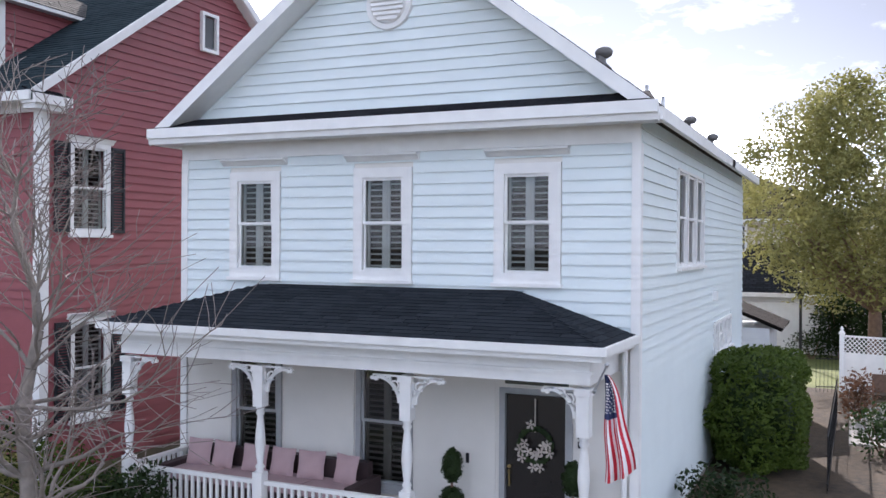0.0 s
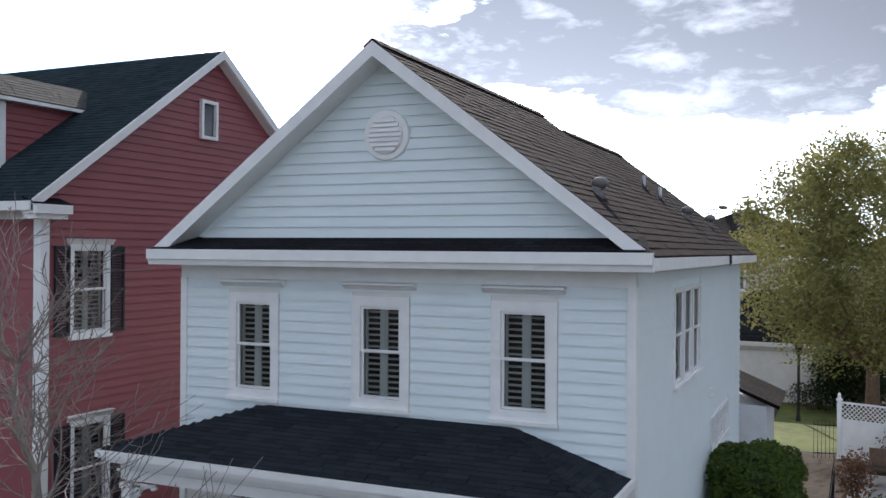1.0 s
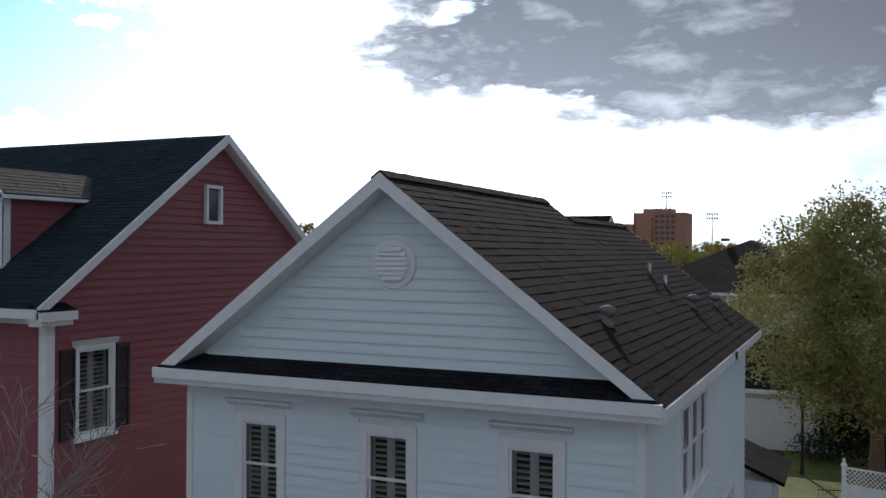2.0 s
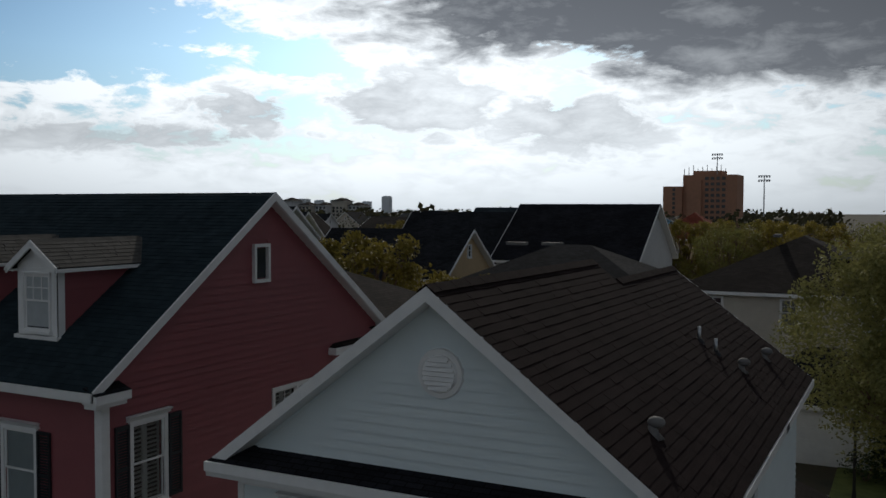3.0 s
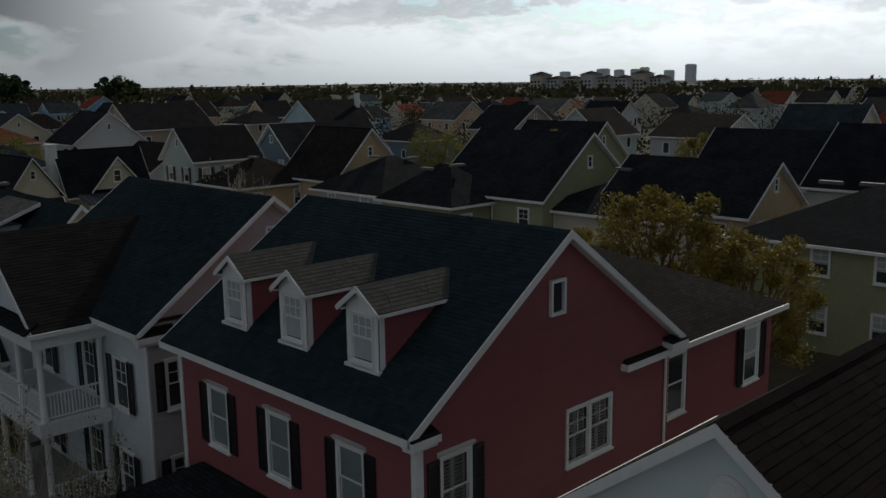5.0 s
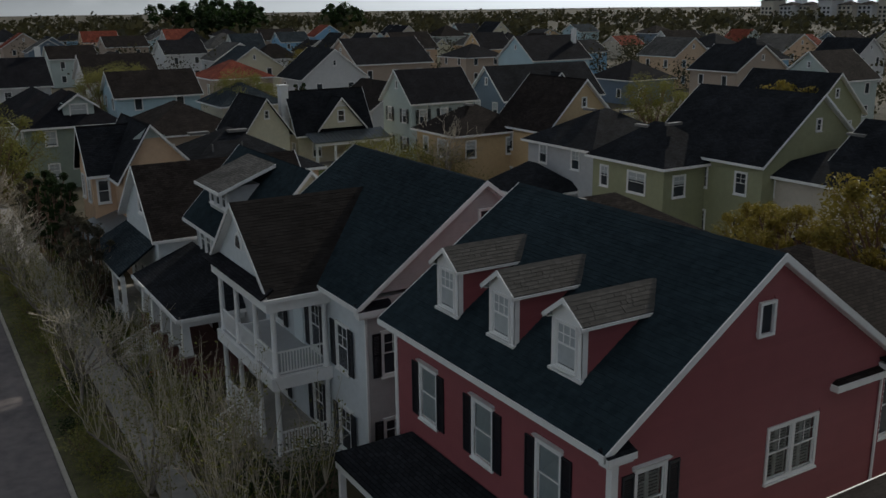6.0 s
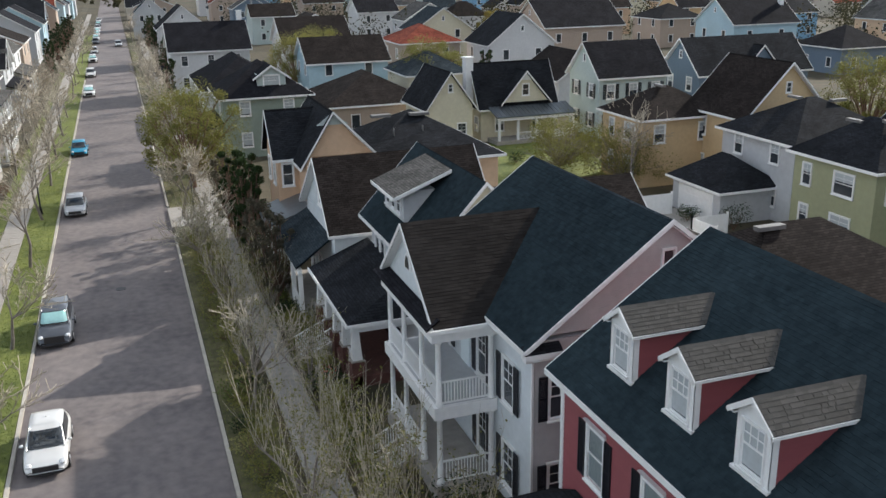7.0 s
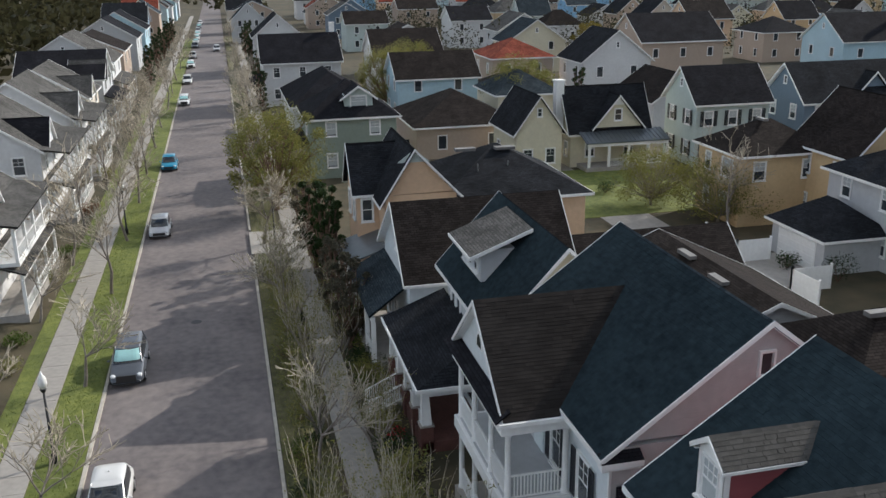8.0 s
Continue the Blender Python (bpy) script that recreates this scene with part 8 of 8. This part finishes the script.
iron = thing("iron_fence", (-1.9, 29, YARD), "black iron picket fence and gate by the garden", "fence")
for xa, ya, xb, yb in ((-2.3, 32.6, -1.6, 32.8), (-1.65, 19.5, -1.6, 27.5)):
    for z in (1.75, 0.85):
        part("rail", Geo().tube((xa, ya, z), (xb, yb, z), 0.02, 0.02, 4), BLACKM, iron)
    n = int(math.hypot(xb - xa, yb - ya) / 0.12)
    for k in range(n + 1):
        x, y = xa + (xb - xa) * k / n, ya + (yb - ya) * k / n
        part("picket", Geo().tube((x, y, YARD), (x, y, 1.9), 0.009, 0.006, 4), BLACKM, iron)
single("garden_bed", Geo().box(-3.98, 12.5, YARD - 0.1, -1.32, 33.5, YARD + 0.035), MULCH, (0, 0, 0), "brown mulch bed with dry grass beside the house", "garden bed", kind="structure")
single("back_lawn", Geo().box(-3.98, 33.5, YARD - 0.1, 9.0, 44.0, YARD + 0.035), LAWN, (0, 0, 0), "shaded lawn under the oak", "lawn", kind="structure")
single("patio", Geo().box(-1.3, 24.5, YARD - 0.1, 4.5, 31.0, YARD + 0.04), CONCRETE, (0, 0, 0), "pale stone garden patio", "patio", kind="structure")
single("mulch_bed", Geo().box(-3.95, 14.5, YARD - 0.1, 2.0, 24.4, YARD + 0.02), MULCH, (0, 0, 0), "mulch and dry leaves beside the house", "garden bed", kind="structure")
lamp = thing("garden_lamp", (-3.1, 39.2, YARD), "black lamp post beside the lane", "lamp post")
part("pole", Geo().lathe([(0.1, YARD), (0.06, YARD + 0.4), (0.05, 3.3)], -3.1, 39.2, 10), BLACKM, lamp)
part("lantern", Geo().lathe([(0.1, 3.3), (0.18, 3.75), (0.2, 3.78), (0.03, 3.95)], -3.1, 39.2, 8), BLACKM, lamp)
ac = thing("side_shed", (-3.9, 28.5, YARD), "small lean-to with a brown shingle roof behind the house", "shed")
part("wall", Geo().box(-4.5, 27.2, YARD - 0.1, -3.3, 29.8, 3.1), WHITEW, ac)
part("roof", Geo().slab([(-4.6, 27.14, 3.8), (-2.95, 27.14, 3.12), (-2.95, 30.1, 3.12), (-4.6, 30.1, 3.8)], 0.1), ROOF_BROWN, ac)
ch = thing("garden_chair", (-0.4, 29.5, YARD), "brown metal garden armchair with a tan cushion", "chair", "patio chairs")
for dx in (-0.28, 0.28):
    for dy in (-0.28, 0.28):
        part("leg", Geo().tube((-0.4 + dx, 29.5 + dy, YARD + 0.04), (-0.4 + dx, 29.5 + dy, YARD + 0.5), 0.018, 0.018, 5), BARKD, ch)
    part("arm", Geo().tube((-0.4 + dx, 29.2, YARD + 0.68), (-0.4 + dx, 29.8, YARD + 0.7), 0.02, 0.02, 5).tube((-0.4 + dx, 29.22, YARD + 0.45), (-0.4 + dx, 29.22, YARD + 0.68), 0.018, 0.018, 5), BARKD, ch)
part("seat", Geo().box(-0.72, 29.18, YARD + 0.42, -0.08, 29.82, YARD + 0.55), MULCH, ch)
part("backrest", Geo().box(-0.72, 29.8, YARD + 0.5, -0.08, 29.88, YARD + 1.05), BARKD, ch)
for k, (x, y, sx, sz, m, lb) in enumerate([(-3.2, 17.0, 0.8, 0.5, LEAF_DARK, "low dark shrub by the house corner"), (-2.4, 15.6, 0.7, 0.45, LEAF_DARK, "low dark shrub by the house corner"), (-0.6, 23.4, 0.8, 0.7, LEAF_DARK, "dark garden shrub by the patio"), (0.5, 25, 0.7, 0.6, LEAF_BRONZE, "bronze-leaved potted shrub by the patio"), (-1.1, 27.5, 0.5, 0.9, LEAF_DRY, "dry climbing plant on the fence"), (0.4, 32.0, 0.9, 0.8, LEAF_DRY, "dry rose bush before the lattice"), (-2.8, 42, 1.0, 0.7, LEAF_DARK, "dark shrub on the lane")]):
    shrub((x, y, YARD), (sx, sx, sz), m, 300 + k, lb, 900)
for k, (x, y, sx, sz, m) in enumerate([(-14.2, 11.8, 0.9, 1.0, LEAF_DARK), (-15.5, 11.0, 1.0, 1.1, LEAF_DARK), (-17.5, 10.6, 1.0, 0.9, LEAF_HEDGE), (-29.8, 11.2, 1.2, 1.5, LEAF_DARK), (-31.2, 10.0, 1.1, 1.0, LEAF_DARK), (-28.4, 11.8, 1.0, 1.9, LEAF_DARK),
                                      (-41.5, 10.0, 1.1, 0.8, LEAF_OAK), (-43.5, 9.6, 1.0, 0.7, LEAF_DARK), (-45.6, 9.8, 0.9, 0.7, LEAF_OAK), (-51.5, 9.8, 1.0, 0.8, LEAF_YELL), (-53.8, 9.6, 0.9, 0.7, LEAF_DARK), (-37.2, 10.2, 1.0, 0.8, LEAF_DARK), (-39.0, 9.6, 1.0, 0.6, LEAF_OAK), (-61, 9.5, 1.0, 0.7, LEAF_HEDGE), (-64.5, 8.9, 0.9, 0.6, LEAF_YELL),
                                      (-58, -10.2, 1.0, 0.5, LEAF_OAK), (-62, -10.4, 0.9, 0.5, LEAF_HEDGE), (-74, -10.4, 1.0, 0.6, LEAF_OAK), (-80, -10.0, 1.0, 0.6, LEAF_HEDGE), (-93, -10, 1.2, 0.7, LEAF_DRY), (-108, -10, 1.2, 0.8, LEAF_OAK), (-46, -9.6, 1.0, 0.5, LEAF_DARK), (-61.5, 42.3, 0.9, 0.7, LEAF_DARK), (-58, 44, 1.3, 1.2, LEAF_DARK), (-83, 43, 1.2, 0.7, LEAF_HEDGE), (-86, 38.5, 1.0, 0.7, LEAF_DARK)]):
    z = YARD if y > 11.3 else (0.35 if y > 0 else 0.3)
    shrub((x, y, z), (sx, sx, sz), m, 340 + k, "leafy garden shrub in a front bed", 800, 0.07)
shrub((-45.0, 10.0, 0.4), (0.6, 0.5, 0.3), REDFLOWER, 399, "clump of red flowers by the porch steps", 200, 0.07, "flower_clump", "flowers")
rb = random.Random(91)
for k in range(34):
    x = -24 - 1.55 * k + rb.uniform(-0.5, 0.5)
    y = rb.choice([rb.uniform(5.0, 6.8), rb.uniform(9.0, 10.2), rb.uniform(9.2, 10.6)])
    sz = rb.uniform(0.5, 1.0)
    if -80 < x and not (-49 < x < -46.5 and y > 8):
        shrub((x, y, 0.16 if y < 8 else 0.3), (sz, sz, sz * rb.uniform(0.5, 0.9)), rb.choice([LEAF_YELL, LEAF_OAK, LEAF_HEDGE, LEAF_OAK, LEAF_DARK]), 600 + k, "loose leafy shrub growing along the verge", 420, 0.06)
# white vinyl fences by the garages
for xa, ya, xb, yb in ((-68.3, 39.4, -63.7, 39.4), (-63.7, 39.4, -63.7, 42.2), (-57.0, 39.6, -57.0, 42.6), (-57.0, 39.6, -54.2, 39.75)):
    fw = thing("vinyl_fence", (xa, ya, YARD), "white vinyl panel fence on the lane", "fence", "fences on the lane")
    n = max(1, int(math.hypot(xb - xa, yb - ya) / 1.8))
    for k in range(n + 1):
        x, y = xa + (xb - xa) * k / n, ya + (yb - ya) * k / n
        part("post", Geo().box(x - 0.07, y - 0.07, YARD - 0.1, x + 0.07, y + 0.07, 2.5), TRIM, fw)
        if k < n:
            x2, y2 = xa + (xb - xa) * (k + 1) / n, ya + (yb - ya) * (k + 1) / n
            a, b = Vector((x, y, YARD)), Vector((x2, y2, YARD))
            s = Vector((-(yb - ya), xb - xa, 0)).normalized() * 0.02
            u = Vector((0, 0, 1.7))
            part("panel", Geo().solid([a - s, b - s, b + s, a + s, a - s + u, b - s + u, b + s + u, a + s + u], [(3, 2, 1, 0), (4, 5, 6, 7), (0, 1, 5, 4), (1, 2, 6, 5), (2, 3, 7, 6), (3, 0, 4, 7)]), TRIM, fw)

# ---------------------------------------------------------------- street lamps
for x, y in ((-47.2, -6.0), (-86, -6.0), (-126, -6.0), (-79.5, 6.3), (-122, 6.3), (-98.5, 33.2)):
    z0 = 0.15 if y < 11 else YARD
    sl = thing("street_lamp", (x, y, z0), "grey street lamp with a white acorn globe", "street lamp", "street lamps")
    part("pole", Geo().lathe([(0.14, z0), (0.13, z0 + 0.5), (0.075, z0 + 0.6), (0.055, z0 + 3.7)], x, y, 10), BLACKM, sl, smooth=True)
    part("collar", Geo().lathe([(0.08, z0 + 3.7), (0.15, z0 + 3.85), (0.13, z0 + 3.9)], x, y, 10), BLACKM, sl)
    part("globe", Geo().lathe([(0.12, z0 + 3.9), (0.22, z0 + 4.15), (0.19, z0 + 4.4), (0.07, z0 + 4.6), (0.02, z0 + 4.75)], x, y, 12), LAMPGLASS, sl, smooth=True)


# ---------------------------------------------------------------- cars
def loft(g, sections):
    """Rings of equal count joined along the car."""
    n = len(sections[0])
    v = [p for s in sections for p in s]
    f = []
    for i in range(len(sections) - 1):
        for k in range(n):
            f.append((i * n + k, (i + 1) * n + k, (i + 1) * n + (k + 1) % n, i * n + (k + 1) % n))
    f += [tuple(range(n - 1, -1, -1)), tuple(range((len(sections) - 1) * n, len(sections) * n))]
    g.solid(v, f)


def car(at, colour, label, length=4.5, width=1.8, height=1.45, suv=False, heading=0, detail=True):
    """Heading 0 faces +x. The body is a loft of rounded sections."""
    c = thing("car", at, label, "car", "parked cars")
    L, W, H = length, width, height
    cl = 0.2
    belt = H * 0.62
    tail = belt * (0.98 if suv else 0.93)
    keys = [(-0.5, 0.62, 0.80), (-0.485, 0.9 * tail, 0.9), (-0.42, tail, 0.96), (-0.25, belt, 1.0), (0.0, belt, 1.0), (0.2, belt * 0.98, 1.0), (0.3, belt * 0.9, 0.99), (0.42, belt * 0.76, 0.95), (0.475, belt * 0.64, 0.88), (0.5, 0.44, 0.78)]
    g = Geo()
    secs = []
    for i in range(len(keys) - 1):
        for q in range(3 if i < len(keys) - 2 else 4):
            f = q / 3
            x, zt, k = (keys[i][m] + (keys[i + 1][m] - keys[i][m]) * f for m in range(3))
            w, zb = W / 2 * k, cl + 0.12 * max(0.0, abs(x) - 0.44) / 0.06
            ring = []
            for a in range(16):
                t = 2 * math.pi * (a + 0.5) / 16
                cy, cz = math.cos(t), math.sin(t)
                ring.append((x * L, w * math.copysign(abs(cy) ** 0.42, cy), (zb + zt) / 2 + (zt - zb) / 2 * math.copysign(abs(cz) ** 0.5, cz)))
            secs.append(ring)
    loft(g, secs)
    o = Vector(at)

    def add(nm, geo, m, parent, lb="", smooth=False):
        ob = new(nm, geo.mesh(nm, m, (0, 0, 0), smooth))
        ob.parent = parent
        return tagged(ob, lb)
    add("body", g, colour, c, smooth=True)
    r0, r1 = (-L * 0.42, L * 0.02) if suv else (-L * 0.3, L * 0.02)
    b0, b1 = (-L * 0.49, L * 0.24) if suv else (-L * 0.43, L * 0.25)
    wb, wr = W * 0.45, W * 0.36
    z0, z1 = belt - 0.06, H

    def hood(scale, za, zb, grow):
        g2 = Geo()
        rings = []
        for q in range(7):
            f = za + (zb - za) * q / 6
            e = f ** 1.6 if f < 0.85 else 0.85 ** 1.6 + (f - 0.85) * 3.2
            e = min(1.0, e)
            xa, xb, wy = b0 + (r0 - b0) * e, b1 + (r1 - b1) * e, (wb + (wr - wb) * e) * scale
            inset = 0.0 if f < 0.9 else (f - 0.9) * 2.2
            ring = []
            for a in range(24):
                t = 2 * math.pi * (a + 0.5) / 24
                cx, cy = math.copysign(abs(math.cos(t)) ** 0.35, math.cos(t)), math.copysign(abs(math.sin(t)) ** 0.35, math.sin(t))
                ring.append(((xa + xb) / 2 + (xb - xa) / 2 * cx * (1 - inset) * grow, wy * cy * (1 - inset), z0 + (z1 - z0) * f))
            rings.append(ring)
        if zb >= 1.0:
            xm = (rings[-1][0][0] + rings[-1][12][0]) / 2
            top = rings[-1]
            for k, dz in ((0.7, 0.012), (0.35, 0.02), (0.05, 0.023)):
                rings.append([(xm + (p[0] - xm) * k, p[1] * k, p[2] + dz) for p in top])
        loft(g2, rings)
        return g2
    glassy = add("greenhouse", hood(1.0, 0.0, 0.86, 1.0), CARGLASS, c, "dark tinted car windows", True)
    add("roof", hood(1.01, 0.83, 1.0, 1.02), colour, c, smooth=True)
    pil = Geo()
    for s in (-1, 1):
        for (xa, xb) in ((b1, r1), (b0, r0), ((b0 + b1) / 2 - 0.1, (r0 + r1) / 2 - 0.1)):
            pil.tube((xa * 0.97, s * wb * 0.93, z0), (xb * 0.97, s * wr * 0.95, z1 - 0.06), 0.04, 0.035, 5)
    add("pillars", pil, colour, c)
    for x in (-L * 0.3, L * 0.31):
        for s in (-1, 1):
            wh = add("wheel", Geo().tube((x, s * (W / 2 - 0.2), 0.33), (x, s * (W / 2 + 0.005), 0.33), 0.33, 0.33, 18), TYRE, c)
            add("rim", Geo().tube((x, s * (W / 2 - 0.02), 0.33), (x, s * (W / 2 + 0.015), 0.33), 0.22, 0.2, 12), RIM, wh)
    for s in (-1, 1):
        add("headlight", Geo().blob((L / 2 - 0.22, s * W * 0.37, belt * 0.68), (0.2, 0.15, 0.09), 8, 6), HEADLAMP, c)
        add("mirror", Geo().blob((L * 0.18, s * (W / 2 + 0.06), belt + 0.05), (0.07, 0.1, 0.07), 8, 6), colour, c)
    add("grille", Geo().box(L / 2 - 0.06, -W * 0.28, 0.38, L / 2 + 0.012, W * 0.28, 0.6 if not suv else 0.78), PLATE, c)
    add("bumper_intake", Geo().box(L / 2 - 0.1, -W * 0.4, 0.24, L / 2 + 0.008, W * 0.4, 0.32), PLATE, c)
    if suv:
        sg = Geo()
        grid = []
        for q in range(7):
            f = 0.16 + 0.62 * q / 6
            e = f ** 1.6
            xa, xb, wy = b0 + (r0 - b0) * e, b1 + (r1 - b1) * e, wb + (wr - wb) * e
            row = []
            for m in range(9):
                u = -0.84 + 0.21 * m
                sn = abs(u) ** (1 / 0.35)
                cx = math.sqrt(1 - sn * sn) ** 0.35
                row.append((xa / 2 + xb / 2 + (xb - xa) / 2 * cx + 0.02, u * wy, z0 + (z1 - z0) * f + 0.012))
            grid.append(row)
        for q in range(6):
            for m in range(8):
                sg.face([grid[q][m], grid[q][m + 1], grid[q + 1][m + 1], grid[q + 1][m]])
        add("sunshade", sg, SHADE, c, "silver folding sunshade")
    c.matrix_world = pose(at[0], at[1], at[2], 0, 0, heading)
    return c


def paint(name, col):
    return material(name, col, 0.28, 0.2, vary=0.05, scale=2, coat=0.6)


SHADE = material("sunshade_foil", (0.35, 0.6, 0.6), 0.4)
CW, CG, CS, CB = paint("white_car_paint", (0.75, 0.75, 0.74)), paint("graphite_car_paint", (0.09, 0.1, 0.12)), paint("silver_car_paint", (0.5, 0.51, 0.53)), paint("blue_car_paint", (0.01, 0.25, 0.42))
car((-42.7, -3.05, 0), CW, "white compact hatchback parked at the kerb", 4.5, 1.84, 1.5)
car((-57.3, -3.4, 0), CG, "graphite crossover with a sunshade parked at the kerb", 4.85, 1.92, 1.7, suv=True)
car((-86.3, -3.2, 0), CS, "silver saloon parked at the kerb", 4.6, 1.8, 1.45)
car((-113.2, -3.6, 0), CB, "bright blue hatchback parked at the kerb", 4.3, 1.8, 1.5)
for k, (x, y, m) in enumerate([(-163, -4.0, CW), (-191, -4.2, CW), (-219, -4.2, CW), (-240, -4.2, CS), (-296, -4.2, CW), (-268, -4.2, CG), (-282, -4.2, CW), (-257, 1.5, CS), (-310, -4.2, CW), (-325, -4.2, CS), (-345, -4.2, CG), (-365, -4.2, CW)]):
    car((x, y + 0.6, 0), m, "car parked further along the street", 4.6, 1.82, 1.6, suv=k % 2 == 0)

# ---------------------------------------------------------------- distant woods and grass
rnd = random.Random(55)
g = Geo()
for _ in range(2600):
    az = radians(rnd.uniform(4, 96))
    d = rnd.choice([rnd.uniform(95, 420), rnd.uniform(300, 900), rnd.uniform(800, 1700)])
    x, y = -d * math.sin(az), d * math.cos(az)
    if y < 34 and d < 420 or (x > -190 and y < 135 and d < 330):
        continue
    h = rnd.uniform(4, 8.5) if d < 420 else rnd.uniform(6, 11)
    n = 110 if d < 420 else 18
    s = h * (0.045 if d < 420 else 0.2)
    for _k in range(n):
        v = Vector((rnd.gauss(0, 0.33) * h * 0.8, rnd.gauss(0, 0.33) * h * 0.8, abs(rnd.gauss(0.55, 0.25)) * h))
        p = Vector((x, y, YARD)) + v
        a = Vector((rnd.gauss(0, 1), rnd.gauss(0, 1), rnd.gauss(0, 0.8))).normalized()
        b = a.orthogonal().normalized()
        q = s * rnd.uniform(0.6, 1.3)
        g.face([p - a * q, p + b * q * 0.7, p + a * q, p - b * q * 0.7])
for _ in range(900):
    x, y = rnd.uniform(-520, -140), rnd.uniform(-150, -36)
    h = rnd.uniform(5, 11)
    for _k in range(22):
        p = Vector((x, y, 0.5)) + Vector((rnd.gauss(0, 0.33) * h * 0.8, rnd.gauss(0, 0.33) * h * 0.8, abs(rnd.gauss(0.5, 0.25)) * h))
        a = Vector((rnd.gauss(0, 1), rnd.gauss(0, 1), rnd.gauss(0, 0.8))).normalized()
        b = a.orthogonal().normalized()
        q = h * 0.13 * rnd.uniform(0.6, 1.3)
        g.face([p - a * q, p + b * q * 0.7, p + a * q, p - b * q * 0.7])
single("far_woods", g, LEAF_WOOD, (0, 0, 0), "brown-green woods and gardens in the distance", "woods", kind="stuff")
g = Geo()
for _ in range(26000):
    x = -30 - 75 * rnd.random() ** 1.5
    y = rnd.choice([rnd.uniform(-6.85, -4.7), rnd.uniform(-6.85, -4.7), rnd.uniform(4.55, 7.15), rnd.uniform(-10.9, -8.6)])
    z = 0.15 if y > -8 else 0.22
    a = rnd.uniform(0, 6.28)
    hh = rnd.uniform(0.03, 0.09)
    dx, dy = 0.02 * math.cos(a), 0.02 * math.sin(a)
    g.face([(x - dx, y - dy, z), (x + dx, y + dy, z), (x + rnd.gauss(0, 0.03), y + rnd.gauss(0, 0.03), z + hh)])
single("grass", g, GRASSB, (0, 0, 0), "short grass blades on the verges", "grass", kind="stuff")
